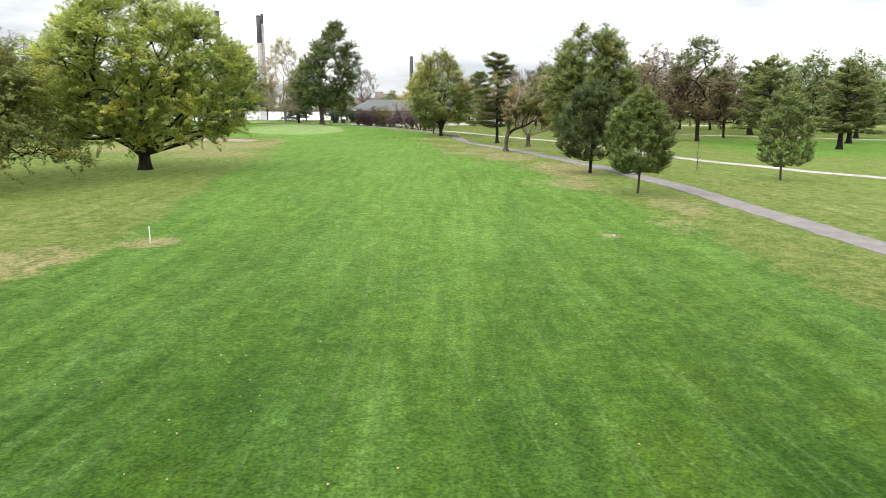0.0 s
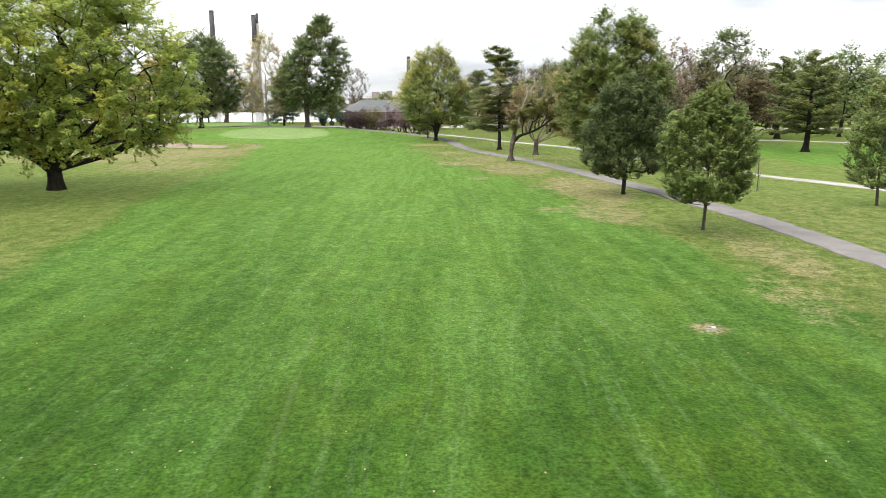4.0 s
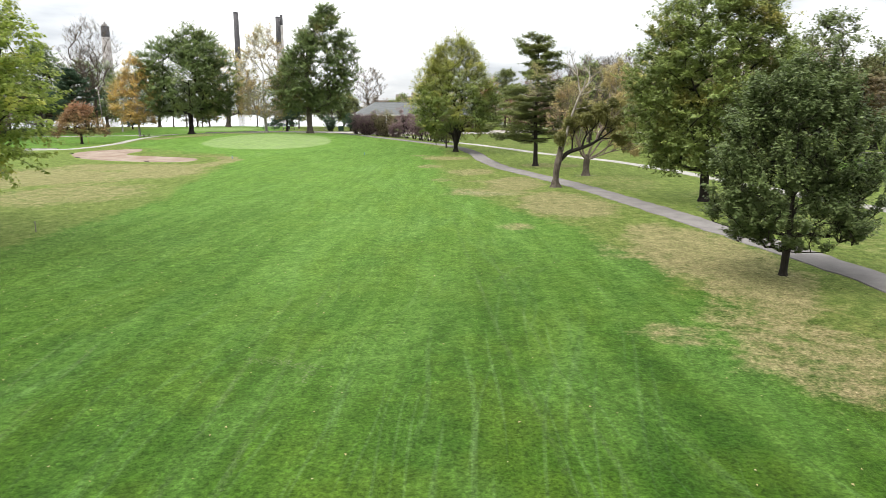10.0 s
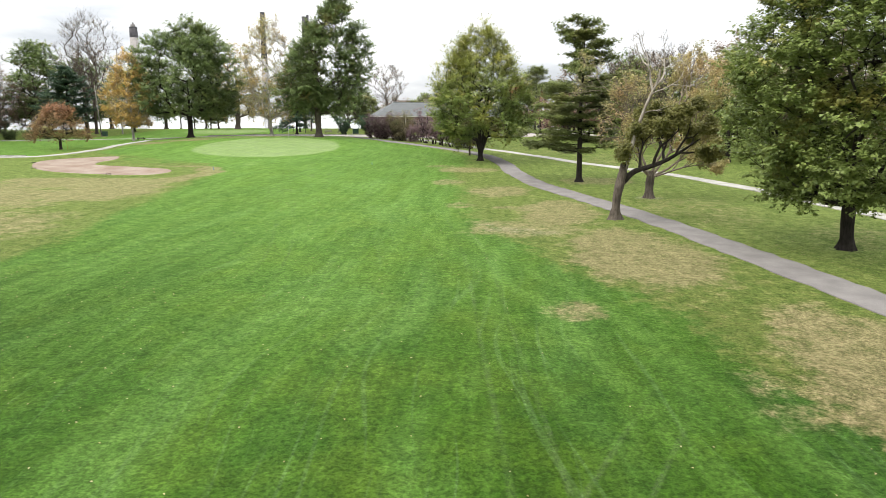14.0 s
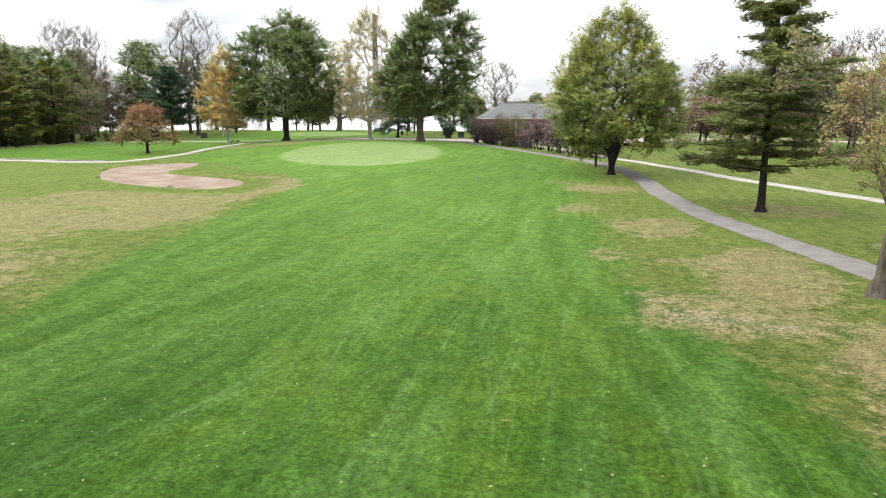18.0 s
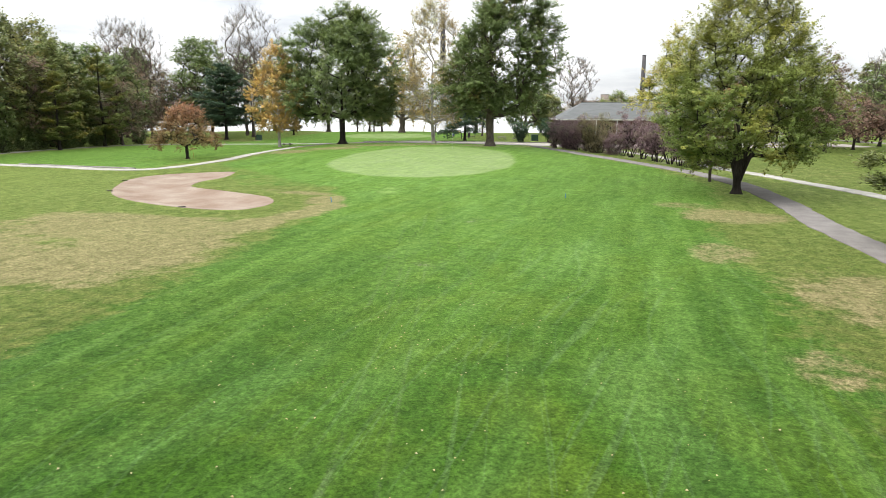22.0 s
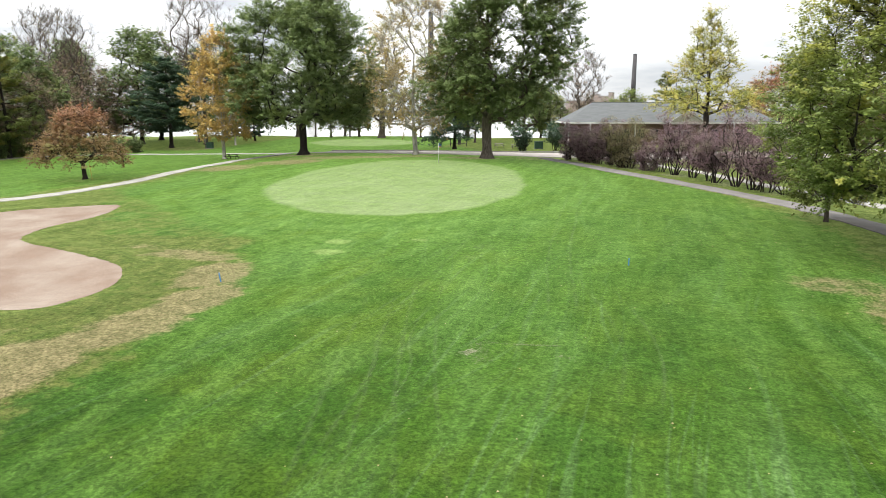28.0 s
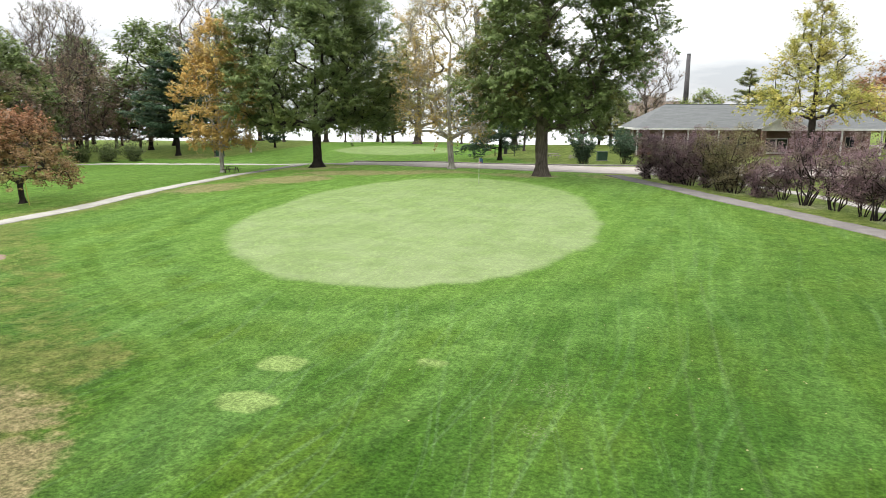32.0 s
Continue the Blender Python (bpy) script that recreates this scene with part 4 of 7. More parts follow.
PATCHES2 = [(21, 30, 4, 10, 0.34), (18.5, 52, 2.6, 7, 0.62), (30, 60, 8, 18, 0.42), (27, 90, 7, 16, 0.42), (26, 106, 5, 7, 0.5), (13, 140, 5, 5, 0.7), (18, 118, 6, 10, 0.5), (42, 112, 12, 20, 0.35),
            (-70, 219, 6, 5, 0.72), (-66, 200, 2.6, 8, 0.62), (-61, 211, 7, 4, 0.8), (-50, 214.5, 6, 2.6, 0.75), (-40, 214, 5, 2.8, 0.75), (-32, 218, 4, 2.6, 0.65), (-110, 240, 8, 7, 0.6), (-79, 183, 4, 3, 0.45), (10, 190, 9, 16, 0.4), (24, 170, 12, 18, 0.45),
            (-63.4, 203.5, 5.0, 4.2, 0.86), (-68, 195.5, 3.6, 5.0, 0.8), (-55.5, 211.5, 5.0, 2.4, 0.86), (-44, 229, 16, 4, 0.5), (-36, 224, 9, 2.6, 0.6), (48, 150, 10, 12, 0.45), (-22, 33, 4, 5, 0.6)]
BARE = [(2.4, 107.2, 3.0, 1.8, 0.54), (4.6, 106.2, 2.4, 1.4, 0.52), (0.8, 109.4, 1.6, 1.0, 0.5), (10.5, 40.5, 0.45, 0.35, 1.0), (-17.0, 37.9, 0.5, 0.4, 0.8), (-20.6, 142.6, 0.55, 0.35, 0.85), (-19.3, 128.1, 0.7, 0.4, 0.9), (-22.0, 131.0, 0.5, 0.35, 0.8), (17.2, 59.1, 0.9, 0.9, 0.7), (16.5, 75.7, 0.9, 0.9, 0.6), (21.8, 102.3, 1.4, 1.4, 0.6), (34.5, 69.0, 0.9, 0.9, 0.6),
        (15.6, 125, 1.7, 1.5, 0.8), (10.8, 139, 1.4, 1.2, 0.7), (10.3, 112.3, 0.9, 0.8, 0.6), (-71, 221, 3.4, 2.4, 0.7), (-38, 214, 2.6, 1.8, 0.75), (-0.6, 166.4, 1.5, 1.2, 0.6), (-34, 77, 1.6, 1.3, 0.5), (-27, 221.5, 2.2, 1.2, 1.0), (-24.4, 217.0, 2.4, 2.2, 0.72), (-18.5, 211.3, 2.6, 2.6, 0.72), (-12.6, 204.9, 2.4, 2.8, 0.7), (-7.7, 198.3, 2.0, 2.8, 0.7), (-4.1, 192.4, 1.8, 2.6, 0.66)]
# greener rough beside the sand
LUSH = [(-42.0, 151.2, 2.2, 1.2, 0.7), (-38.7, 145.4, 1.3, 4.0, 0.75), (-49, 156.4, 4.6, 2.6, 0.75), (-46, 138.6, 7.0, 1.4, 0.6), (-48, 160, 9, 4, 0.9), (-54, 167, 9, 6, 0.95), (-66, 172, 7, 5, 0.7)]
PALE = [(-34.1, 159.2, 0.95, 0.75), (-33.3, 156.2, 1.05, 0.75), (-29.2, 161.0, 0.6, 0.5)]


def fields(x, y):
    """Where the ground is fairway, dry, bare or green."""
    dl = np.interp(y, [p[0] for p in LEFT_EDGE], [p[1] for p in LEFT_EDGE])
    dr = np.interp(y, [p[0] for p in RIGHT_EDGE], [p[1] for p in RIGHT_EDGE])
    fair = np.maximum(dl - x, x - dr)
    fair = np.where(y > 226, fair + (y - 226) * 0.6, fair)
    # lawns beyond the paths
    lawn = np.maximum(np.maximum(-118 - x, x + 74), np.maximum(169 - y, y - 236))
    lawn2 = np.maximum(np.maximum(-104 - x, x + 56), np.maximum(232 - y, y - 290))
    lawn3 = np.maximum(np.maximum(26 - x, x - 120), np.maximum(np.abs(y - 130) - 26, 70 - x + (y - 130) * 0.2 - 20))
    lawn3 = lawn3 + 4.5 * ripple(x, y, 14.0, 4) + 2.0 * ripple(x, y, 5.0, 8)
    fair = np.minimum(np.minimum(fair, lawn), np.minimum(lawn2 + 0.5, lawn3 + 1.0))
    dry = 0.16 + 0.16 * ripple(x, y, 9.0, 5) + 0.1 * ripple(x, y, 3.1, 2)
    dry = np.where(fair < 0, dry * np.clip(1 + fair * 0.3, 0, 1), dry)
    for cx, cy, rx, ry, k in PATCHES + PATCHES2:
        q = np.sqrt(((x - cx) / rx) ** 2 + ((y - cy) / ry) ** 2)
        dry = np.maximum(dry, k * ease(1.35, 0.55, q + 0.22 * ripple(x, y, 1.6, cx)))
    for cx, cy, rx, ry, k in LUSH:
        q = np.sqrt(((x - cx) / rx) ** 2 + ((y - cy) / ry) ** 2)
        w = k * ease(1.3, 0.6, q + 0.2 * ripple(x, y, 1.8, cy))
        dry = dry * (1 - w)
        fair = fair - w * np.maximum(0.0, fair + 0.2)
    bare = np.zeros(x.shape)
    for cx, cy, rx, ry, k in BARE:
        q = np.sqrt(((x - cx) / rx) ** 2 + ((y - cy) / ry) ** 2)
        bare = np.maximum(bare, k * ease(1.4, 0.4, q + 0.2 * ripple(x, y, 1.0, cy)))
    green = np.minimum(outside(x, y, GREEN), outside(x, y, FAR_GREEN))
    pale = np.full(x.shape, 5.0)
    for cx, cy, rx, ry in PALE:
        pale = np.minimum(pale, (np.sqrt(((x - cx) / rx) ** 2 + ((y - cy) / ry) ** 2) - 1) * min(rx, ry))
    # how much darker the fairway is on either side of its middle
    mid = x - (dl + dr) / 2 + 0.8 * ripple(x, y, 4.0, 6)
    side_tone = ease(-0.5, -5.5, mid) * ease(142, 126, y) + 0.45 * ease(6.5, 11.0, mid) * ease(150, 138, y) + ease(-2.0, 2.0, mid) * ease(132, 146, y) * ease(190, 172, y)
    return {"side_tone": side_tone, "d_fair": fair, "dry": dry, "bare": bare, "d_green": np.minimum(green, 30), "d_pale": pale}


def set_fields(me, x, y):
    for key, value in fields(x, y).items():
        me.attributes.new(key, "FLOAT", "POINT").data.foreach_set("value", np.asarray(value, np.float32))


def stretch_line(a, b, step, lo, hi):
    inner = list(np.arange(a, b + 1e-6, step))
    up, s = [b], step
    while up[-1] < hi:
        s *= 1.22
        up.append(up[-1] + s)
    dn, s = [a], step
    while dn[-1] > lo:
        s *= 1.22
        dn.append(dn[-1] - s)
    return np.array(dn[:0:-1] + inner + up[1:])


def grid_sheet(name, xs, ys, z_of, mat, smooth=True):
    X, Y = np.meshgrid(xs, ys)
    X, Y = X.ravel(), Y.ravel()
    Z = z_of(X, Y)
    nx = len(xs)
    i, j = np.meshgrid(np.arange(nx - 1), np.arange(len(ys) - 1))
    a = (j * nx + i).ravel()
    return mesh_of(name, np.stack([X, Y, Z], 1), np.stack([a, a + 1, a + nx + 1, a + nx], 1), mat, smooth), X, Y


def dug(x, y):
    """The ground with the bunker's hollow in it."""
    z = land(x, y)
    near = (x > -70) & (x < -35) & (y > 135) & (y < 172)
    d = np.full(x.shape, 9.0)
    d[near] = outside(x[near], y[near], BUNKER)
    return z - 0.6 * ease(-0.55, -1.4, d) + 0.10 * ease(2.4, 0.9, d) * ease(0.2, 0.9, d)


xs = stretch_line(-76, 40, 0.8, -2600, 2600)
ys = stretch_line(2, 226, 0.8, -500, 3000)
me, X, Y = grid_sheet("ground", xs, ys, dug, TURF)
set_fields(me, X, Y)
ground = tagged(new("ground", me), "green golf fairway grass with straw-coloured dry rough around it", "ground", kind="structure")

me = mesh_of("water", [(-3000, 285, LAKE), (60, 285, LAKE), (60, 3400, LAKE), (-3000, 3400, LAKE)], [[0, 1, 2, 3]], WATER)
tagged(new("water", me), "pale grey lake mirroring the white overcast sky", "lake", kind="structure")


# the sand lies in the hollow, its edge tucked under the turf's lip
def sand_sheet():
    xs2, ys2 = np.arange(-68.5, -37.5, 0.3), np.arange(138.4, 169.8, 0.3)
    X, Y = np.meshgrid(xs2, ys2)
    d = outside(X.ravel(), Y.ravel(), BUNKER).reshape(X.shape)
    Z = land(X, Y) - 0.26 * ease(-0.35, -2.2, d) + (0.04 * ripple(X, Y, 1.3, 4) - 0.03 * ripple(X, Y, 0.4, 2)) * ease(-0.3, -1.6, d) + 0.03
    keep = d < 0.16
    cells = keep[:-1, :-1] & keep[1:, :-1] & keep[:-1, 1:] & keep[1:, 1:]
    j, i = np.nonzero(cells)
    nx = X.shape[1]
    a = j * nx + i
    # pull the stepped rim onto the smooth outline
    F = np.stack([a, a + 1, a + nx + 1, a + nx], 1)
    V = np.stack([X.ravel(), Y.ravel(), Z.ravel()], 1)
    rim = np.where((np.bincount(F.ravel(), minlength=len(V)) < 4) & (np.bincount(F.ravel(), minlength=len(V)) > 0))[0]
    B = np.array(ring(BUNKER[::4], 0.15))
    for r in rim:
        q = B[np.argmin(np.hypot(B[:, 0] - V[r, 0], B[:, 1] - V[r, 1]))]
        q = q + np.array([0.07 * ripple(q[0], q[1], 0.5, 7), 0.07 * ripple(q[0], q[1], 0.5, 3)]) + 0.03 * noise.noise(Vector((q[0] * 6, q[1] * 6, 0.0)))
        V[r, :2] = q
        V[r, 2] = rest(*q) + 0.015
    used, inv = np.unique(F, return_inverse=True)
    return mesh_of("bunker_sand", V[used], inv.reshape(-1, 4), SAND, True)


tagged(new("bunker", sand_sheet()), "kidney-shaped bunker of raked pinkish tan sand", "bunker", kind="structure")


def strip(name, points, width, mat, label, category, thick=0.06, wander=0.14, taper=None):
    """A paved way along a line, lying a few centimetres proud of the ground."""
    line = spline(points, 0.9)
    d = np.gradient(line, axis=0)
    d /= np.linalg.norm(d, axis=1, keepdims=True)
    nrm = np.stack([-d[:, 1], d[:, 0]], 1)
    rng = np.random.default_rng(len(points) * 7 + int(width * 10))
    w = np.full(len(line), width / 2) if taper is None else np.interp(np.linspace(0, 1, len(line)), np.linspace(0, 1, len(taper)), taper) / 2
    jl, jr = rng.normal(size=len(line)) * wander * 0.5, rng.normal(size=len(line)) * wander * 0.5
    rows = []
    for off, dz in ((1.0, -0.12), (1.0, thick - 0.012), (0.965, thick), (0.0, thick + 0.015), (-0.965, thick), (-1.0, thick - 0.012), (-1.0, -0.12)):
        j = jl if off > 0 else jr
        p = line + nrm * ((w + j * (abs(off) > 0.5)) * off)[:, None]
        rows.append(np.column_stack([p, land(p[:, 0], p[:, 1]) + dz]))
    V = np.stack(rows, 1).reshape(-1, 3)
    k = len(rows)
    a = (np.arange(len(line) - 1)[:, None] * k + np.arange(k - 1)[None]).ravel()
    F = np.stack([a, a + k, a + k + 1, a + 1], 1)
    return tagged(new(name, mesh_of(name, V, F, mat, False)), label, category, kind="structure")


strip("cart_path", [(34, -150), (29.5, -70), (27.2, -20), (26.4, 8), (25.6, 25), (24.6, 38), (23.4, 50), (22.4, 63), (20.7, 74), (19.0, 84.5), (17.2, 93), (14.6, 106), (11.7, 118), (8.4, 128), (6.1, 137), (4.1, 149), (3.3, 158), (2.2, 166), (0.6, 174), (-2.6, 182.5),
                  (-7.6, 190.5), (-12.8, 197.5), (-18.0, 203.5), (-23.4, 210.2), (-27.8, 215.8), (-31.0, 220.4)], 2.4, ASPHALT, "winding grey asphalt cart path along the fairway", "path")
strip("walkway_1", [(230, -60), (140, -8), (98, 18), (70, 40), (56, 57), (46.5, 72), (39.5, 84.5), (34.4, 98), (31.2, 115), (27.8, 134), (22.6, 149.5), (15.4, 162.8), (9.6, 174), (3.6, 185.6), (-1.6, 194.4), (-6.4, 203.6), (-11.2, 212.4), (-17.0, 219.6), (-23.6, 226.2)],
      2.0, CONCRETE, "pale concrete walkway across the dry rough", "walkway")
strip("walkway_2", [(-190, 158), (-150, 163), (-122, 166), (-108, 168.4), (-97, 169.2), (-87, 168.6), (-77, 166.4), (-71.6, 168.2), (-70.4, 175.4), (-71.0, 184), (-73.4, 198), (-75.2, 209), (-76.6, 219), (-78.2, 228.0)],
      2.0, CONCRETE, "pale concrete walkway curving over the lawn", "walkway")
strip("walkway_3", [(-122, 176), (-121.5, 190), (-122, 204), (-119, 216), (-110, 224), (-98, 227.6), (-86, 228.6), (-74, 229.6), (-64, 230.2)], 1.9, CONCRETE, "narrow pale concrete walkway at the wood's edge", "walkway")
strip("road", [(10, 312), (30, 296), (52, 276), (76, 262), (104, 256), (150, 252), (240, 250)], 6.0, LOT, "pale paved road behind the far trees", "road")
strip("walkway_4", [(36, 196), (52, 182), (70, 172), (92, 160), (120, 142), (160, 118)], 1.8, CONCRETE, "narrow pale walkway between the far pines", "walkway")
strip("car_park", [(-72, 230.4), (-60, 228.0), (-48, 226.2), (-36, 227.2), (-26, 232.5), (-14, 239), (0, 246), (14, 254), (30, 266)], 8.5, LOT, "pinkish worn car park paving behind the green", "car park", taper=(5.4, 9.6, 11.6, 12.0, 13.0, 13.0, 13.0, 14.0))
strip("kerb", [(-72, 233.2), (-60, 231.6), (-48, 231.0), (-40, 233.0), (-33, 236.8), (-29, 239.6)], 0.3, KERB, "low pale kerb along the car park", "kerb", thick=0.2, wander=0.01)
strip("kerb_2", [(-99, 170.6), (-90, 170.1), (-80, 168.8), (-74.6, 167.5)], 0.25, KERB, "low weathered edging beside the walkway", "edging", thick=0.18, wander=0.01)

# ---------------------------------------------------------------- trees beside the fairway
maple_a = broadleaf(-34.5, 78, 20.5, 23.5, 3.6, "dome", L_MAPLE_OLD, BARK_DARK, 11, tips=620, leaves=230000, size=0.2, trunk_r=0.62, flare=1.25, leader=0.12, lobes=0.15, name="maple_tree", gaps=0.03, thin=0.013,
          label="broad old maple with yellowing leaves and low-forked dark trunk", low=0.34, fork=0.5)
broadleaf(-46.5, 62, 16.5, 23, 2.1, "umbrella", L_AUTUMN, BARK_DARK, 12, tips=460, leaves=120000, size=0.2, trunk_r=0.45, leader=0.2, lobes=0.16, name="maple_tree",
          label="spreading maple with yellow-tipped low boughs over dry grass", low=0.3)
broadleaf(16.5, 75.7, 9.9, 7.7, 1.5, "pear", L_PEAR, BARK_DARK, 13, up=1.5, spread=1.2, tips=480, leaves=112000, size=0.13, trunk_r=0.17, leader=0.75, lobes=0.07, name="pear_tree",
          label="dense dark green egg-shaped ornamental pear by the cart path", low=0.2, flare=1.25)
broadleaf(17.2, 59.1, 8.8, 5.8, 1.75, "pear", L_PEAR2, BARK_GREY, 14, up=1.3, tips=460, leaves=120000, size=0.115, spread=1.15, trunk_r=0.1, leader=0.8, lobes=0.10, name="pear_tree",
          label="young green pear tree with reddening top and thin straight trunk", low=0.2, flare=1.25)
broadleaf(34.8, 69.4, 9.2, 5.8, 1.4, "pear", L_PEAR2, BARK_GREY, 15, up=1.3, tips=360, leaves=40000, size=0.13, trunk_r=0.105, leader=0.8, lobes=0.10, name="pear_tree",
          label="young green pear tree beyond the pale walkway", low=0.2, flare=1.25)
broadleaf(21.8, 102.3, 19.2, 14.4, 3.0, "tall", L_BIGR, BARK_DARK, 16, up=0.5, tips=720, leaves=165000, size=0.18, flare=1.55, trunk_r=0.36, leader=0.55, lobes=0.12, name="maple_tree",
          label="tall full maple turning yellow-brown, dark forked trunk", low=0.2, gaps=0.03)
# the half-dead pair beside the path
dead = base_at("dead_tree", 10.3, 112.3, "half-dead leaning tree with one bleached broken limb and one leafy limb", "tree")


def add_limb(root, points, radii, wood, name="limb", label=""):
    line = spline(points, 0.25)
    k = len(line)
    rad = np.interp(np.linspace(0, 1, k), np.linspace(0, 1, len(radii)), radii)
    v, f = tubes(line, np.arange(k) - 1, rad, 9)
    return child(name, mesh_of(name, v, f, wood, True), root, label)


rng_d = np.random.default_rng(6)
bole = spline([(0, 0, 0), (0.05, 0, 0.9), (0.12, 0.02, 1.8), (0.28, 0.03, 2.7), (0.42, 0.05, 3.4), (0.46, 0.05, 3.9)], 0.2)
v, f = stem_mesh(rng_d, bole, np.interp(bole[:, 2], [0, 0.9, 1.8, 2.7, 3.4, 3.9], [0.36, 0.31, 0.30, 0.34, 0.30, 0.2]), len(bole), 20, 1.5, 0.07)
child("trunk", mesh_of("trunk", v, f, BARK_GREY, True), dead, "furrowed brown-grey trunk")
add_limb(dead, [(0.3, 0.0, 3.0), (0.3, 0.0, 3.7), (0.36, 0.02, 4.15)], [0.2, 0.19, 0.12], BARK_GREY, "stub", "broken stub")
add_limb(dead, [(0.5, 0.05, 3.4), (0.8, 0.06, 4.6), (1.05, 0.08, 5.7), (1.45, 0.1, 7.2), (1.85, 0.1, 8.4), (2.25, 0.12, 9.4)], [0.18, 0.145, 0.145, 0.12, 0.1, 0.085], BARK_DEAD, label="bleached barkless limb")
add_limb(dead, [(2.25, 0.12, 9.35), (2.5, 0.12, 9.9), (2.62, 0.12, 10.7)], [0.085, 0.075, 0.05], BARK_DEAD, "stub", "broken bleached stub")
for at, way, ln, r, dep in [((2.2, 0.12, 9.3), (-0.35, 0, 1), 3.4, 0.1, 3), ((2.4, 0.12, 9.7), (1.0, 0.1, 0.35), 3.3, 0.085, 3), ((2.05, 0.1, 9.0), (0.9, -0.2, 0.5), 2.6, 0.06, 2), ((1.6, 0.1, 7.7), (1.0, 0.1, 0.15), 1.4, 0.05, 1), ((1.2, 0.1, 6.3), (1.0, -0.1, 0.1), 1.3, 0.05, 1)]:
    tw = []
    ramify(rng_d, tw, -1, at, way, ln, r, dep, up=0.06, wild=0.2, kids=4, shrink=0.5)
    limb_of(tw, dead, BARK_DEAD)
add_limb(dead, [(0.42, 0.05, 2.75), (1.2, 0.1, 3.5), (2.2, 0.2, 3.85), (3.2, 0.3, 4.2), (4.3, 0.45, 4.8), (5.9, 0.6, 5.9)], [0.25, 0.2, 0.17, 0.14, 0.1, 0.03], BARK_DARK, label="dark living side limb")
for at, way, ln, r in [((1.6, 0.1, 3.65), (0.25, 0.1, 1.0), 2.8, 0.1), ((2.6, 0.2, 4.0), (0.2, -0.3, 1.0), 3.4, 0.12), ((3.4, 0.3, 4.25), (0.35, 0.4, 1.0), 3.6, 0.12), ((4.2, 0.4, 4.7), (0.5, -0.2, 0.9), 3.2, 0.1), ((4.9, 0.5, 5.2), (0.7, 0.2, 0.6), 2.0, 0.07), ((4.6, 0.4, 4.9), (0.9, -0.4, -0.1), 2.2, 0.07), ((0.5, 0.05, 3.5), (0.1, -0.6, 0.9), 1.5, 0.06)]:
    tw = []
    ramify(rng_d, tw, -1, at, way, ln, r, 3, up=0.03, wild=0.2, kids=4, shrink=0.52, angle=0.9)
    limb_of(tw, dead, BARK_DARK)
    leaves_on(rng_d, tw, int(5600 * ln / 3), 0.16, 0.42, L_OLIVE, dead, 3, "olive leaves on the living limb")

old = base_at("maple_tree", 15.6, 125, "old forked tree, mostly bare tan twigs with some olive leaves", "tree")
rng_o = np.random.default_rng(18)
bole = spline([(0, 0, 0), (0.0, 0, 0.7), (0.02, 0, 1.4), (0.05, 0, 2.0), (0.06, 0, 2.5)], 0.2)
v, f = stem_mesh(rng_o, bole, np.interp(bole[:, 2], [0, 0.7, 1.4, 2.0, 2.5], [0.38, 0.34, 0.35, 0.33, 0.2]), len(bole), 20, 1.5, 0.06)
child("trunk", mesh_of("trunk", v, f, BARK_GREY, True), old)
for way, ln, r, leafy in [((-0.9, -0.2, 0.75), 7.0, 0.26, 1200), ((-0.55, 0.3, 1.0), 8.0, 0.25, 2400), ((0.1, -0.1, 1.0), 8.6, 0.28, 7000), ((0.6, 0.4, 0.9), 7.6, 0.24, 9000), ((1.0, -0.3, 0.55), 6.4, 0.24, 8000), ((0.75, -0.6, 0.3), 4.4, 0.2, 5000), ((-0.6, -0.7, 0.5), 4.6, 0.2, 1200)]:
    tw = []
    ramify(rng_o, tw, -1, (0.05, 0, 1.9), way, ln, r * 0.52, 4, up=0.03, wild=0.10, kids=5 if leafy else 6, shrink=0.54, angle=0.72)
    limb_of(tw, old, BARK_TAN)
    if leafy:
        leaves_on(rng_o, tw, leafy, 0.14, 0.42, L_PALE, old, 2, "sparse pale olive and tan leaves")
pine(10.9, 139, 17.7, 13.6, 3.6, L_PINE, BARK_DARK, 20, whorls=19, tufts=13500, boughs=(4, 7), rise=-0.02, flatness=0.17, ragged=0.55, needle=0.36, trunk_r=0.31, label="tall white pine with level boughs and gaps between tiers", profile=[(0, 0.85), (0.08, 1.0), (0.3, 0.90), (0.5, 0.72), (0.72, 0.50), (0.88, 0.32), (1, 0.12)])
maple_b = broadleaf(-0.6, 166.6, 20.4, 16.4, 3.6, "oval", L_MAPLE, BARK_DARK, 121, up=0.5, tips=760, leaves=185000, size=0.155, trunk_r=0.36, flare=1.65, leader=0.14, fork=0.58, thin=0.014, lobes=0.13, name="maple_tree",
          label="full rounded maple turning yellow beside the cart path", low=0.22, gaps=0.02)
for ax, ay, rise, r in [(1.5, -0.5, 5.6, 0.2), (-1.3, -0.4, 5.4, 0.19), (0.5, -0.9, 6.4, 0.2), (-0.6, 0.8, 6.0, 0.18), (1.0, 0.9, 5.2, 0.16)]:
    add_limb(maple_b, [(ax * 0.05, ay * 0.05, 0.9), (ax * 0.26, ay * 0.26, 2.0), (ax * 0.55, ay * 0.55, 3.4), (ax, ay, rise)], [r, r * 0.95, r * 0.8, r * 0.55], BARK_DARK)
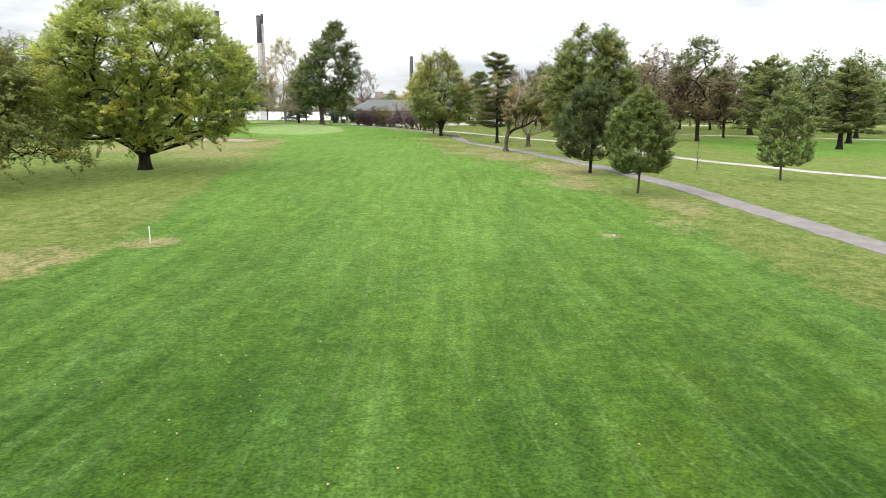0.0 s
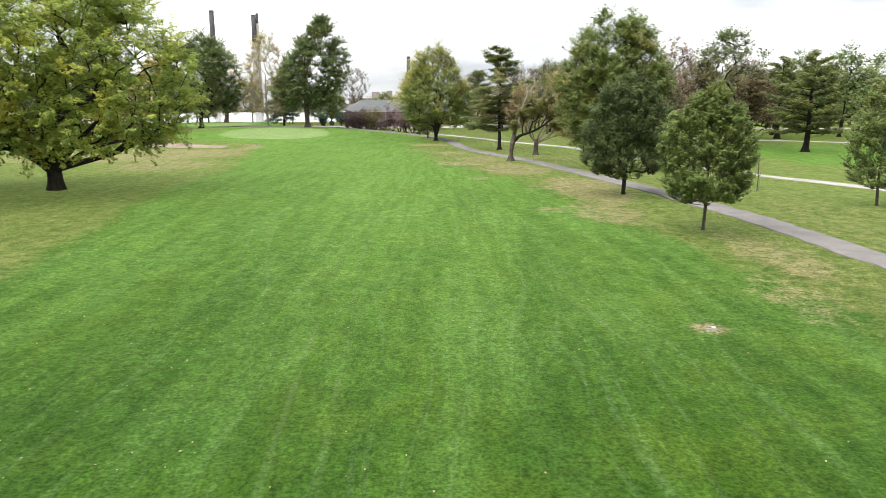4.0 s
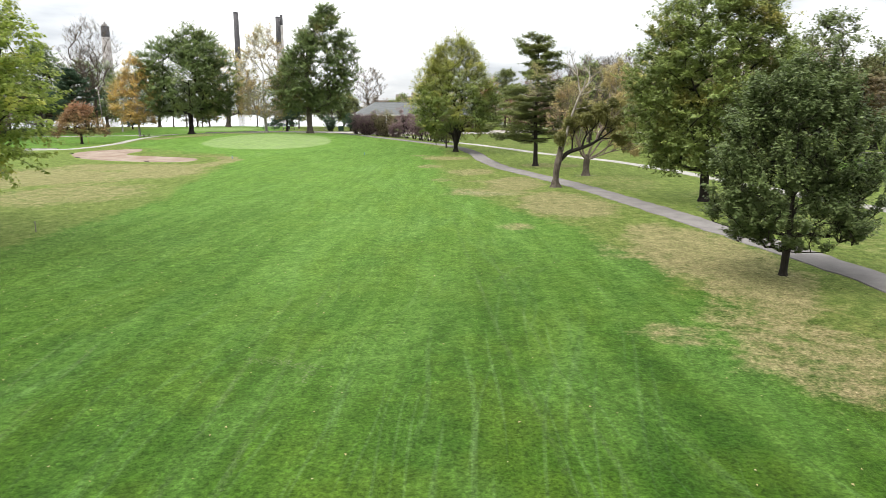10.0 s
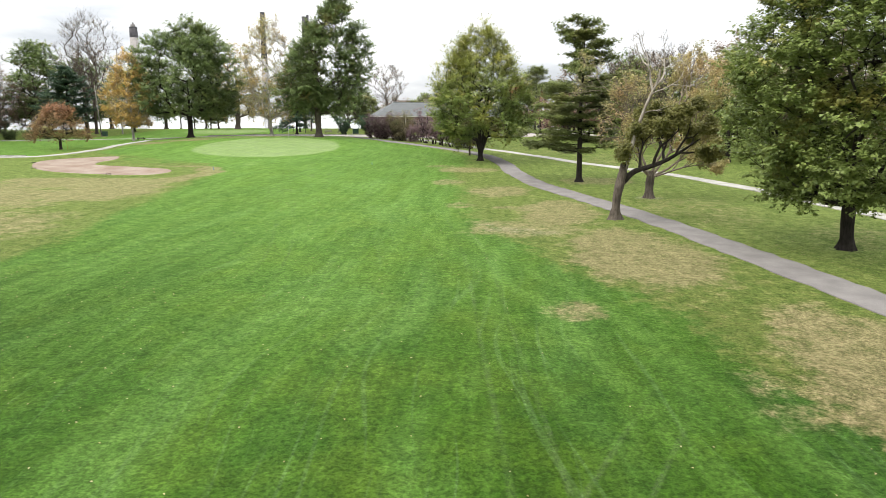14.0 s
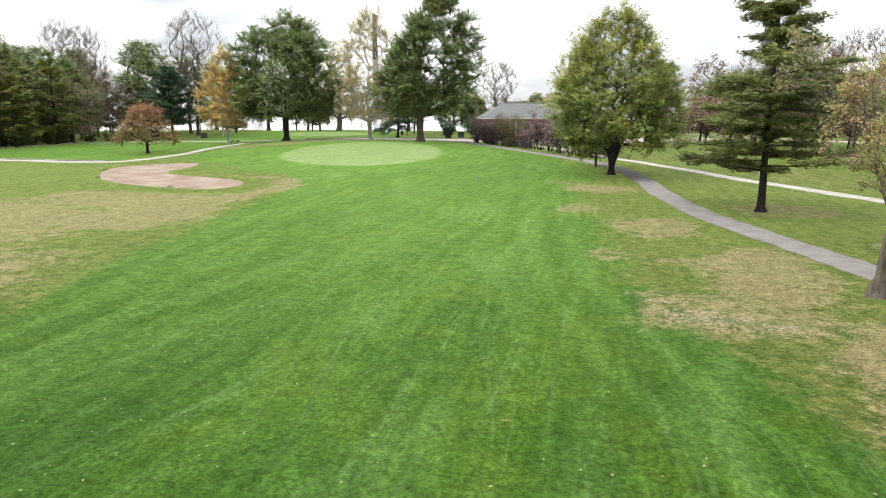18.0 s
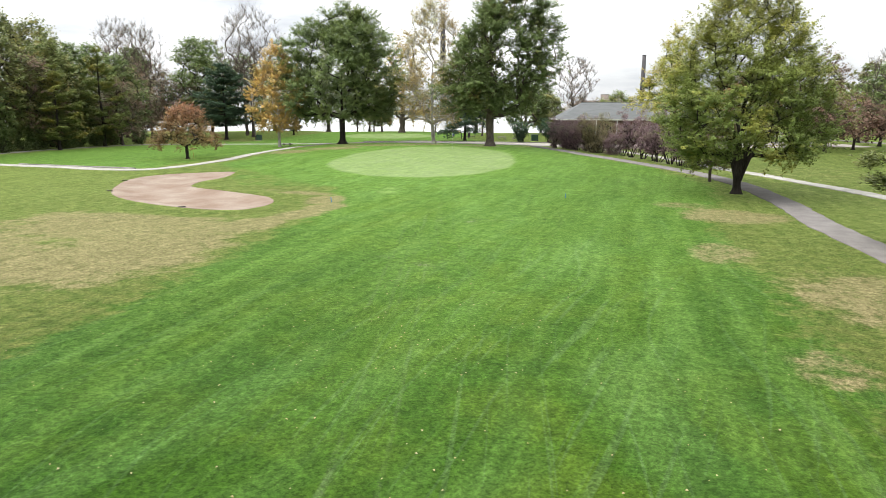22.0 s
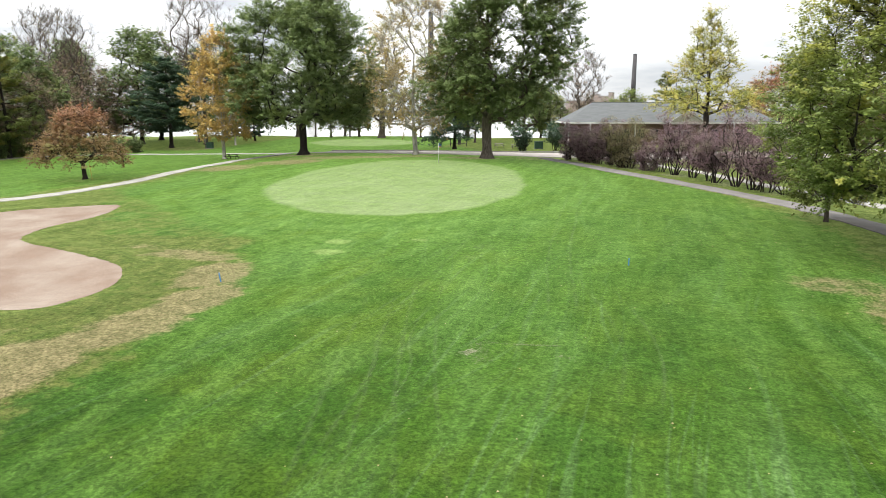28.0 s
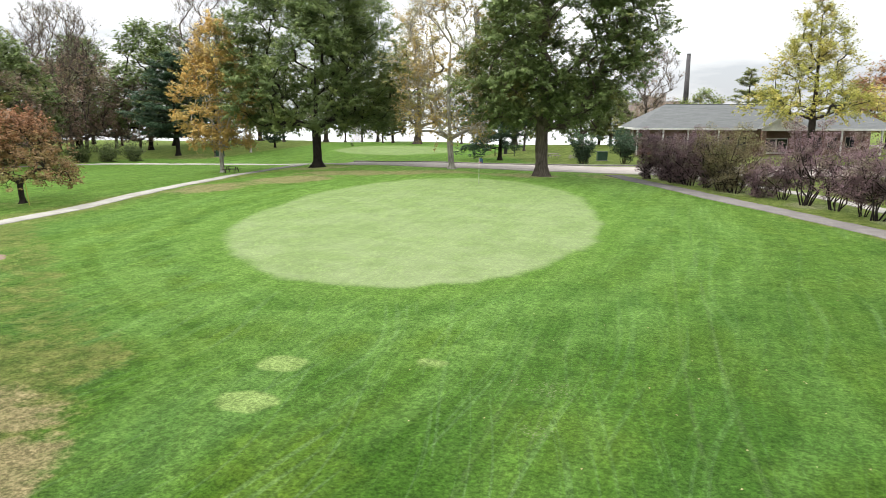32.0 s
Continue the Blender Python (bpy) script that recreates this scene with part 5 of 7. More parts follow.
for ax, ay, rise, r in [(5.2, -1.2, 6.4, 0.3), (-5.4, -0.8, 6.2, 0.3), (2.6, -2.6, 8.0, 0.34), (-2.2, -1.8, 8.4, 0.33), (-3.4, 2.4, 6.8, 0.28), (7.2, 0.6, 4.6, 0.2), (-7.0, -1.6, 4.6, 0.2)]:
    add_limb(maple_a, [(ax * 0.03, ay * 0.03, 1.5), (ax * 0.22, ay * 0.22, 2.5 + 0.05 * rise), (ax * 0.55, ay * 0.55, 2.4 + 0.32 * rise), (ax, ay, rise)], [r, r * 0.9, r * 0.7, r * 0.4], BARK_DARK)
broadleaf(-2.6, 176.4, 7.4, 6.4, 1.6, "dome", L_AUTUMN, BARK_GREY, 22, tips=180, leaves=20000, size=0.14, trunk_r=0.16, leader=0.6, lobes=0.14, name="small_tree",
          label="small thin-trunked tree at the path's edge", flare=1.2)

# ---------------------------------------------------------------- trees round the green
broadleaf(-71, 221, 27.6, 24.6, 5.4, "dome", L_OAK, BARK_DARK, 31, off=(1.0, 0.0), tips=760, leaves=225000, size=0.235, trunk_r=0.58, flare=1.8, leader=0.5, lobes=0.12, name="oak_tree", gaps=0.14,
          label="wide spreading green oak with a dark flared trunk behind the green", low=0.22)
broadleaf(-38, 214, 30.5, 18.6, 6.0, "tall", L_OAK2, BARK_GREY, 32, off=(5.0, 0.0), tips=700, leaves=205000, size=0.235, trunk_r=0.66, flare=1.45, leader=0.62, lobes=0.22, name="oak_tree", gaps=0.14,
          label="tall dark green oak with thick grey trunk at the green's edge", low=0.22)
broadleaf(-50.5, 219, 26.0, 14.5, 4.2, "tall", L_SYC, BARK_PALE, 33, up=0.4, tips=300, leaves=30000, size=0.22, trunk_r=0.36, leader=0.5, lobes=0.2, name="sycamore_tree",
          label="thin sycamore with pale bark and sparse tan leaves", bare=0.2, gaps=0.05, thin=0.034, power=0.46)
broadleaf(-81.5, 214, 19.6, 9.8, 3.4, "tall", L_ORANGE, BARK_PALE, 34, up=0.5, tips=260, leaves=32000, size=0.25, trunk_r=0.27, leader=0.8, lobes=0.18, name="birch_tree",
          label="upright orange-gold autumn tree beside the picnic table", gaps=0.05)
broadleaf(-79.2, 183.6, 8.6, 10.4, 1.9, "umbrella", L_RED, BARK_DARK, 35, tips=260, leaves=21000, size=0.18, trunk_r=0.24, leader=0.12, lobes=0.27, gaps=0.08, name="crabapple_tree",
          label="low rounded tree in rusty red leaf on the lawn")
pine(-50.8, 241, 12.5, 12.0, 2.2, L_PINE_DARK, BARK_DARK, 36, whorls=12, tufts=3400, trunk_r=0.3, label="dark pine with drooping lower boughs and bare trunk", rise=-0.16, profile=[(0, 0.95), (0.2, 1.0), (0.5, 0.85), (1, 0.3)], needle=0.5, ragged=0.55, flatness=0.5)
pine(-113.7, 240.8, 18.4, 16.5, 3.4, L_PINE_DARK, BARK_DARK, 37, whorls=17, tufts=6000, trunk_r=0.4, label="dark blue-green pine at the lawn's edge", needle=0.6)
broadleaf(-104.6, 250.6, 15, 8, 5.0, "tall", L_SYC, BARK_PALE, 38, tips=110, leaves=5000, size=0.32, trunk_r=0.2, leader=0.7, lobes=0.2, name="birch_tree", label="slender pale-barked tree with thin tan leaves", gaps=0.09)

# the row on the crest above the lake
for i, (cx, cy, h, w, kind) in enumerate([(-117.7, 280.7, 20, 12, 0), (-109, 286, 24, 15, 1), (-105, 288.5, 19, 9, 2), (-93, 285, 15, 8, 2), (-90.8, 286, 14, 7, 0), (-82.2, 281, 27, 15, 3), (-73.5, 286, 20, 9, 2),
                                      (-60.5, 284, 20, 11, 1), (-52.6, 262, 15, 8, 2), (-127, 284, 22, 13, 1), (-99.5, 287, 17, 8, 2), (-96.4, 289, 15, 9, 0), (-46.5, 286, 14, 11, 1), (-41, 291, 11, 9, 0)]):
    m = (L_WOOD, L_OAK, L_WOOD, L_SYC)[kind]
    broadleaf(cx, cy, h, w, h * (0.14 if kind != 2 else 0.2), "tall", m, BARK_GREY, 50 + i, tips=130, leaves=(6000, 8000, 2600, 6000)[kind], size=0.46, trunk_r=(0.3, 0.5, 0.2, 0.75)[kind], leader=0.6, lobes=0.22, gaps=0.08,
              name="tree", label=("green tree on the lake bank", "large green oak on the lake bank", "slim half-bare tree on the lake bank", "stout tree with tan leaves on the bank")[kind], group="trees on the lake bank", bare=(0.1, 0.05, 0.4, 0.2)[kind])

# ---------------------------------------------------------------- the wood at the lawn's far side
wood_a = broadleaf(-128, 190, 25, 15, 2.5, "tall", L_WOOD, BARK_DARK, 70, tips=300, leaves=17000, size=0.44, trunk_r=0.45, leader=0.6, lobes=0.2, name="tree", label="tall dull green tree of the wood's edge", group="wood edge trees", gaps=0.04)
wood_b = broadleaf(-134, 214, 22, 13, 3.0, "tall", L_OAK2, BARK_DARK, 71, tips=240, leaves=12000, size=0.44, trunk_r=0.4, leader=0.6, lobes=0.22, name="tree", label="dark green tree of the wood's edge", group="wood edge trees", gaps=0.05)
wood_c = broadleaf(-137, 241, 20, 14, 3.0, "dome", L_BROWN, BARK_GREY, 72, tips=220, leaves=7000, size=0.34, trunk_r=0.35, leader=0.5, lobes=0.2, name="tree", label="red-brown autumn tree with thinning leaves", group="wood edge trees", bare=0.2)
wood_d = broadleaf(-136, 237, 29, 13, 10, "vase", L_BROWN, BARK_GREY, 73, up=0.9, tips=300, leaves=1400, size=0.25, trunk_r=0.35, leader=0.5, lobes=0.25, name="bare_tree", label="tall leafless grey tree above the wood", group="bare trees", bare=0.8, thin=0.02)
wood_p = pine(-121, 209, 20, 12, 2.0, L_PINE_OLIVE, BARK_DARK, 74, whorls=14, tufts=2160, trunk_r=0.35, label="yellowish green pine at the wood's edge", group="wood edge trees", needle=0.72)
wood_s = pine(-150, 262, 18, 8, 1.5, L_PINE_DARK, BARK_DARK, 75, whorls=15, tufts=1560, trunk_r=0.3, label="dark narrow spruce in the wood", group="wood edge trees", needle=0.72, name="spruce_tree")
for cx, cy, t, k in [(-124, 172, 40, 1.25), (-133, 181, 140, 1.35), (-137, 199, 250, 1.1), (-126, 202, 310, 0.85), (-146, 216, 70, 1.1), (-130, 158, 200, 1.3), (-142, 165, 20, 1.35), (-150, 190, 90, 1.3), (-160, 232, 170, 1.1)]:
    placed(wood_a, cx, cy, t, k)
for cx, cy, t, k in [(-131, 205, 60, 0.95), (-129.3, 250, 160, 1.18), (-142, 228, 220, 1.05), (-123, 184, 330, 0.75), (-150, 250, 20, 1.1), (-134, 262, 120, 1.2), (-122, 262, 270, 1.0), (-168, 270, 10, 1.2)]:
    placed(wood_b, cx, cy, t, k)
for cx, cy, t, k in [(-128, 246, 90, 0.75), (-146, 236, 180, 1.0), (-131, 228, 10, 0.85), (-156, 256, 280, 1.05), (-141, 252, 40, 0.9), (-121, 214, 120, 0.72), (-126, 196, 200, 0.95)]:
    placed(wood_c, cx, cy, t, k)
for cx, cy, t, k in [(-112.6, 251, 120, 1.16), (-147, 243, 210, 1.08), (-118, 256, 300, 0.9)]:
    placed(wood_d, cx, cy, t, k)
for cx, cy, t, k in [(-119, 196, 100, 0.8)]:
    placed(wood_p, cx, cy, t, k)
for cx, cy, t, k in [(-126, 219, 250, 0.9)]:
    placed(wood_b, cx, cy, t, k)
for cx, cy, t, k in [(-140, 232, 80, 0.8), (-107, 262, 200, 0.7)]:
    placed(wood_s, cx, cy, t, k)

# ---------------------------------------------------------------- trees of the next fairway, and beyond
broadleaf(55.5, 149, 21.5, 15.0, 4.5, "dome", L_REDOAK, BARK_DARK, 80, tips=300, leaves=28000, size=0.33, trunk_r=0.42, leader=0.6, lobes=0.16, name="oak_tree", label="red oak, brown below and green above", gaps=0.06)
broadleaf(67, 163, 15, 9, 3.2, "dome", L_REDOAK, BARK_DARK, 81, tips=160, leaves=11000, size=0.3, trunk_r=0.25, leader=0.6, lobes=0.16, name="oak_tree", label="smaller brown-leaved oak beyond the pale walkway", gaps=0.05)
pine_g = pine(63.5, 134, 16.4, 13.4, 3.0, L_PINE, BARK_DARK, 82, whorls=13, tufts=3400, trunk_r=0.5, label="broad green white pine on the far fairway", profile=[(0, 0.9), (0.2, 1.0), (0.5, 0.85), (0.8, 0.52), (1, 0.14)], group="far pines", needle=0.66)
for cx, cy, t, k in [(70.4, 120.5, 130, 0.9), (84, 141, 220, 0.94), (88, 196, 60, 1.08), (98, 162, 300, 0.94), (104, 140, 10, 0.9), (80, 178, 170, 1.1)]:
    placed(pine_g, cx, cy, t, k)
far_oak = broadleaf(100, 187, 22, 14, 5, "dome", L_OAK, BARK_DARK, 83, tips=200, leaves=9000, size=0.46, trunk_r=0.4, leader=0.6, lobes=0.18, name="tree", label="green broadleaf tree beyond the pines", group="far trees", gaps=0.05)
far_brown = broadleaf(54.8, 180, 23, 14, 5, "tall", L_BROWN, BARK_DARK, 84, tips=200, leaves=8000, size=0.42, trunk_r=0.4, leader=0.6, lobes=0.2, name="tree", label="brownish autumn tree on the far side", group="far trees", gaps=0.05)
far_olive = broadleaf(32, 214, 18, 13, 4, "dome", L_BIGR, BARK_DARK, 85, tips=200, leaves=9000, size=0.44, trunk_r=0.35, leader=0.5, lobes=0.2, name="tree", label="olive green tree on the far lawn", group="far trees", gaps=0.05)
far_red = broadleaf(21, 252, 10.5, 11, 2.4, "umbrella", L_PLUM, BARK_DARK, 86, tips=150, leaves=3850, size=0.38, trunk_r=0.25, leader=0.2, lobes=0.18, name="plum_tree", label="low purple-red tree by the far road", group="plum trees")
far_bare = broadleaf(40, 232, 21, 12, 7, "vase", L_BROWN, BARK_GREY, 87, power=0.55, up=0.9, tips=260, leaves=1700, size=0.26, trunk_r=0.3, leader=0.5, lobes=0.25, name="bare_tree", label="leafless pale tree among the far trees", group="bare trees", bare=0.75, thin=0.022)
for cx, cy, t, k in [(118, 176, 40, 1.0), (128, 214, 90, 1.1), (38, 258, 200, 1.05), (66, 226, 310, 1.0), (150, 190, 10, 1.1), (112, 232, 150, 1.1), (36, 266, 70, 0.8), (-45, 300, 10, 0.8)]:
    placed(far_oak, cx, cy, t, k)
for cx, cy, t, k in [(46, 196, 120, 0.95), (74, 214, 30, 1.0), (92, 224, 260, 1.0), (28, 290, 170, 1.0), (-30, 306, 60, 0.6), (-38, 310, 200, 0.62), (-33.5, 300, 80, 0.55)]:
    placed(far_brown, cx, cy, t, k)
for cx, cy, t, k in [(41, 181, 20, 0.95), (37, 168, 130, 0.85), (58, 206, 300, 1.0), (82, 210, 80, 1.0), (108, 206, 180, 1.0), (46, 246, 60, 1.0), (8, 312, 240, 0.75), (-9, 316, 100, 0.8), (132, 166, 0, 1.0), (-20, 314, 10, 0.72), (-22.5, 302, 50, 0.75), (-27, 305, 150, 0.7)]:
    placed(far_olive, cx, cy, t, k)
for cx, cy, t, k in [(27, 248, 60, 1.0), (33, 244, 150, 0.95), (40, 240, 240, 1.0), (15, 262, 330, 0.95), (48, 236, 20, 0.9), (57, 232, 100, 0.95), (20.5, 240, 40, 1.05)]:
    placed(far_red, cx, cy, t, k)
for cx, cy, t, k in [(34, 190, 200, 0.9), (29, 200, 130, 0.9), (25, 214, 80, 0.85), (62, 196, 320, 0.95), (-33.4, 288, 100, 0.98)]:
    placed(far_bare, cx, cy, t, k)
far_pine = pine(-14, 300, 17, 9, 4, L_PINE, BARK_DARK, 88, whorls=12, tufts=1080, trunk_r=0.3, label="green pine rising behind the clubhouse roof", needle=0.72)
placed(far_pine, 36, 284, 90, 1.1)
pine(14.8, 283, 19.6, 12.0, 8.6, L_PINE, BARK_DARK, 92, whorls=17, tufts=6500, boughs=(4, 7), trunk_r=0.34, label="tall dark pine with a long bare trunk beside the clubhouse", needle=0.45, rise=0.05, ragged=0.4, flatness=0.9, profile=[(0, 0.7), (0.2, 1.0), (0.5, 0.85), (0.8, 0.5), (1, 0.15)])
broadleaf(-7.0, 256, 24.6, 19.6, 6.9, "skirt", L_GOLD, BARK_DARK, 89, tips=250, leaves=36000, size=0.24, trunk_r=0.5, power=0.6, leader=0.9, lobes=0.2, spread=0.82, low=0.15, hollow=0.05, name="ginkgo_tree",
          label="tall thin yellow-green tree in front of the clubhouse", gaps=0.14, flare=1.2)

broadleaf(11.2, 296, 17.0, 12.5, 3.2, "dome", L_RED, BARK_DARK, 93, tips=240, leaves=15000, size=0.32, trunk_r=0.3, leader=0.5, lobes=0.2, name="tree", label="red-brown autumn tree by the parked cars", gaps=0.08)

# ---------------------------------------------------------------- the purple hedge and shrubs


def shrub(x, y, H, W, leaf, seed, name, label, group="", leaves=4200, stems=9, clear=0.3, size=0.14, tall=1.0):
    """A bush of many stems: bare at the foot, leafy above."""
    rng = np.random.default_rng(seed)
    root = base_at(name, x, y, label, "shrub", group)
    P, par = [], []
    ends = []
    for s in range(stems):
        a = s * 6.283 / stems + rng.normal() * 0.3
        r0 = rng.uniform(0.05, 0.22) * W * 0.5
        prev = -1
        h = H * rng.uniform(0.72, 1.0)
        out = W * 0.5 * rng.uniform(0.35, 1.15)
        for k in range(6):
            t = k / 5
            q = np.array([math.cos(a) * (r0 + (out - r0) * t ** 1.2), math.sin(a) * (r0 + (out - r0) * t ** 1.2), h * t - 0.1]) + rng.normal(size=3) * 0.045 * H * (t > 0)
            P.append(q)
            par.append(prev)
            prev = len(P) - 1
            if t >= clear:
                ends.append(prev)
                for _ in range(3):
                    b = q + (units(rng, 1)[0] + [0, 0, 0.35]) * W * 0.2
                    P.append(b)
                    par.append(prev)
                    ends.append(len(P) - 1)
    P, par = np.array(P), np.array(par)
    R = np.clip(0.046 * (1 - P[:, 2] / (H * 1.1)), 0.008, 0.06) * (H / 3.8)
    v, f = tubes(P, par, R, 5)
    tagged(child("stem_frame", mesh_of("stem_frame", v, f, BARK_DARK, True), root), kind="stuff")
    pick = rng.choice(np.array(ends), leaves)
    ray = units(rng, leaves)
    L = P[pick] + ray * rng.uniform(0.25, 1.0, (leaves, 1)) ** 0.6 * [1, 1, 0.8] * W * 0.115
    L[:, 2] = np.maximum(L[:, 2], 0.08)
    N = units(rng, leaves) * 0.5 + ray * 0.5 + [0, 0, 0.6]
    s = size * rng.uniform(0.7, 1.4, leaves)
    v, f = kites(L, N / np.linalg.norm(N, axis=1, keepdims=True), units(rng, leaves), s, s * 0.7)
    tagged(child("crown", mesh_of("crown", v, f, leaf), root), kind="stuff")
    return root


hedge_line = spline([(-27.2, 219.6), (-21.6, 214.4), (-15.4, 208.4), (-9.8, 201.6), (-5.6, 195.2), (-2.6, 189.6)], 0.2)
seg = np.concatenate([[0], np.cumsum(np.linalg.norm(np.diff(hedge_line, axis=0), axis=1))])
rng_h = np.random.default_rng(5)
at, i = 0.4, 0
while at < seg[-1]:
    t = at / seg[-1]
    hx, hy = np.interp(at, seg, hedge_line[:, 0]), np.interp(at, seg, hedge_line[:, 1])
    olive = i in (6, 7)
    H = rng_h.uniform(3.7, 5.5) + 1.3 * ease(0.45, 0.8, t) * rng_h.uniform(0.4, 1.2)
    H += 0.7 * olive + (1.2 if i in (10, 14) else 0.0) - (0.8 if i in (8, 12, 16) else 0.0)
    shrub(hx + rng_h.normal() * 0.4, hy + rng_h.normal() * 0.4, H, rng_h.uniform(3.4, 4.6) + 0.8 * t + 0.7 * olive, L_TAN if olive else L_PURPLE, 200 + i, "plum_shrub",
          "olive tan rounded bush in the purple hedge" if olive else "purple-leaved plum bush with bare dark stems", "hedge bushes", leaves=9000 if olive else int(9000 - 2600 * t), clear=0.2 if i < 9 else 0.34, size=0.112, stems=6 + i % 4)
    at += rng_h.uniform(1.4, 2.3) + 0.5 * t + (1.3 if i in (9, 13) else 0)
    i += 1
shrub(-37.7, 238.2, 4.0, 3.8, L_PINE_DARK, 231, "shrub", "dark green rounded shrub by the car park", leaves=3600, clear=0.2, size=0.2)
shrub(-32.2, 241.5, 4.2, 4.6, L_PINE_DARK, 232, "shrub", "dark green spreading shrub by the car park", leaves=4200, clear=0.3, size=0.2)
for i, (sx, sy) in enumerate([(-119, 224), (-115.5, 226.5), (-112.5, 229), (-121.5, 219.5)]):
    shrub(sx, sy, 2.6, 4.0, L_PEAR, 240 + i, "shrub", "grey-green low shrub at the wood's edge", "wood edge shrubs", leaves=2600, clear=0.15, size=0.2)
for i in range(16):
    t = i / 15
    shrub(-123.5 - 1.5 * math.sin(i * 2.3), 172 + 42 * t, 3.6 + math.sin(i * 1.7), 5.2, L_OAK2, 260 + i, "shrub", "dark undergrowth bush below the wood", "undergrowth", leaves=2600, clear=0.1, size=0.24)

# ---------------------------------------------------------------- the clubhouse


def clubhouse():
    turn = 17.7
    z0 = 2.7
    root = base_at("clubhouse", -10.2, 265.4, "low brick clubhouse with grey hipped shingle roof and white trim", "building", turn=turn, z=z0)
    E = 4.2      # height of the eaves
    # walls
    bm = bmesh.new()
    box(bm, -22.4, 5.5, 1.9, 14.3, -0.6, E - 0.05)
    box(bm, 5.5, 14.2, 2.1, 10.6, -0.6, E - 0.05)
    part("wall", bm, BRICK, root)

    def roof(name, pts, faces, label=""):
        me = bpy.data.meshes.new(name)
        me.from_pydata(pts, [], faces)
        me.materials.append(SHINGLE)
        return child(name, me, root, label)

    # main hip, with its underside
    a, b, c, d = (-23.4, 1.0, E), (6.4, 1.0, E), (6.4, 15.2, E), (-23.4, 15.2, E)
    r1, r2 = (-17.0, 8.1, E + 3.95), (0.5, 8.1, E + 3.95)
    roof("roof", [a, b, c, d, r1, r2], [(0, 1, 5, 4), (1, 2, 5), (2, 3, 4, 5), (3, 0, 4), (3, 2, 1, 0)])
    # east wing hip
    a, b, c, d = (3.6, 1.05, E + 0.02), (19.6, 1.05, E + 0.02), (19.6, 11.4, E + 0.02), (3.6, 11.4, E + 0.02)
    r1, r2 = (5.0, 6.2, E + 2.4), (15.6, 6.2, E + 2.75)
    roof("roof", [a, b, c, d, r1, r2], [(0, 1, 5, 4), (1, 2, 5), (2, 3, 4, 5), (3, 0, 4), (3, 2, 1, 0)])
    # porch: gabled roof on posts
    roof("porch_roof", [(-3.5, -1.1, E), (0.2, -1.1, E + 2.25), (3.9, -1.1, E), (-3.5, 4.5, E), (0.2, 6.5, E + 2.25), (3.9, 4.5, E)], [(0, 1, 4, 3), (1, 2, 5, 4)])
    bm = bmesh.new()
    v = [bm.verts.new(p) for p in [(-3.1, -0.85, E + 0.02), (3.5, -0.85, E + 0.02), (0.2, -0.85, E + 2.0), (-3.1, -0.65, E + 0.02), (3.5, -0.65, E + 0.02), (0.2, -0.65, E + 2.0)]]
    for f in ((0, 1, 2), (3, 5, 4), (0, 3, 4, 1), (1, 4, 5, 2), (2, 5, 3, 0)):
        bm.faces.new([v[i] for i in f])
    pediment = part("pediment", bm, WHITE, root, "white boarded porch pediment")
    bm = bmesh.new()
    rod(bm, (0.2, -0.88, E + 0.9), (0.2, -0.95, E + 0.9), 0.28, sides=16)
    part("vent", bm, GREY_WOOD, pediment)
    for sx in (-1, 1):
        bm = bmesh.new()
        q = Matrix.Translation((0.2 + sx * 1.85, -1.12, E + 1.12)) @ Euler((0, radians(31.3 * sx), 0)).to_matrix().to_4x4() @ Matrix.Diagonal((4.4, 0.1, 0.28, 1))
        bmesh.ops.create_cube(bm, size=1.0, matrix=q)
        part("bargeboard", bm, WHITE, root)
    for px in (-2.9, 3.3):
        bm = bmesh.new()
        box(bm, px - 0.35, px + 0.35, -0.95, -0.25, -0.6, E - 0.3)
        part("pier", bm, BRICK, root)
    for px, py in ((19.0, 1.6), (19.0, 10.6), (14.6, 1.6)):
        part("pier", box(bmesh.new(), px - 0.38, px + 0.38, py - 0.38, py + 0.38, -0.6, E - 0.3), BRICK, root)
    bm = box(bmesh.new(), -3.3, 3.7, -0.95, -0.6, E - 0.32, E)
    part("beam", bm, WHITE, root)
    # fascias
    for x0, x1, y0, y1 in ((-23.5, -3.4, 0.93, 1.03), (4.0, 19.7, 0.98, 1.06), (-23.5, -23.4, 1.03, 15.2), (19.6, 19.7, 1.06, 11.4)):
        part("fascia", box(bmesh.new(), x0, x1, y0, y1, E - 0.28, E + 0.04), WHITE, root)
    # posts under the eaves
    for px, py in ((-22.9, 1.3), (-22.9, 5.2), (-18.6, 1.3), (16.9, 1.4), (10.5, 1.4), (-14.5, 1.3), (-9.5, 1.3)):
        part("post", box(bmesh.new(), px - 0.13, px + 0.13, py - 0.13, py + 0.13, -0.6, E - 0.28, 0.02), WHITE, root)
    # windows and doors set into the front
    for wx in (-20.4, -17.2, -14.2, -11.2, -8.2, -5.4, 6.8, 9.4, 12.2):
        y = 1.9 if wx < 5 else 2.1
        win = part("window", box(bmesh.new(), wx - 0.75, wx + 0.75, y - 0.05, y + 0.06, 1.0, 2.9, 0.02), GREY_WOOD, root)
        part("pane", box(bmesh.new(), wx - 0.66, wx - 0.03, y - 0.075, y - 0.05, 1.09, 2.81), GLASS, win)
        part("pane", box(bmesh.new(), wx + 0.03, wx + 0.66, y - 0.075, y - 0.05, 1.09, 2.81), GLASS, win)
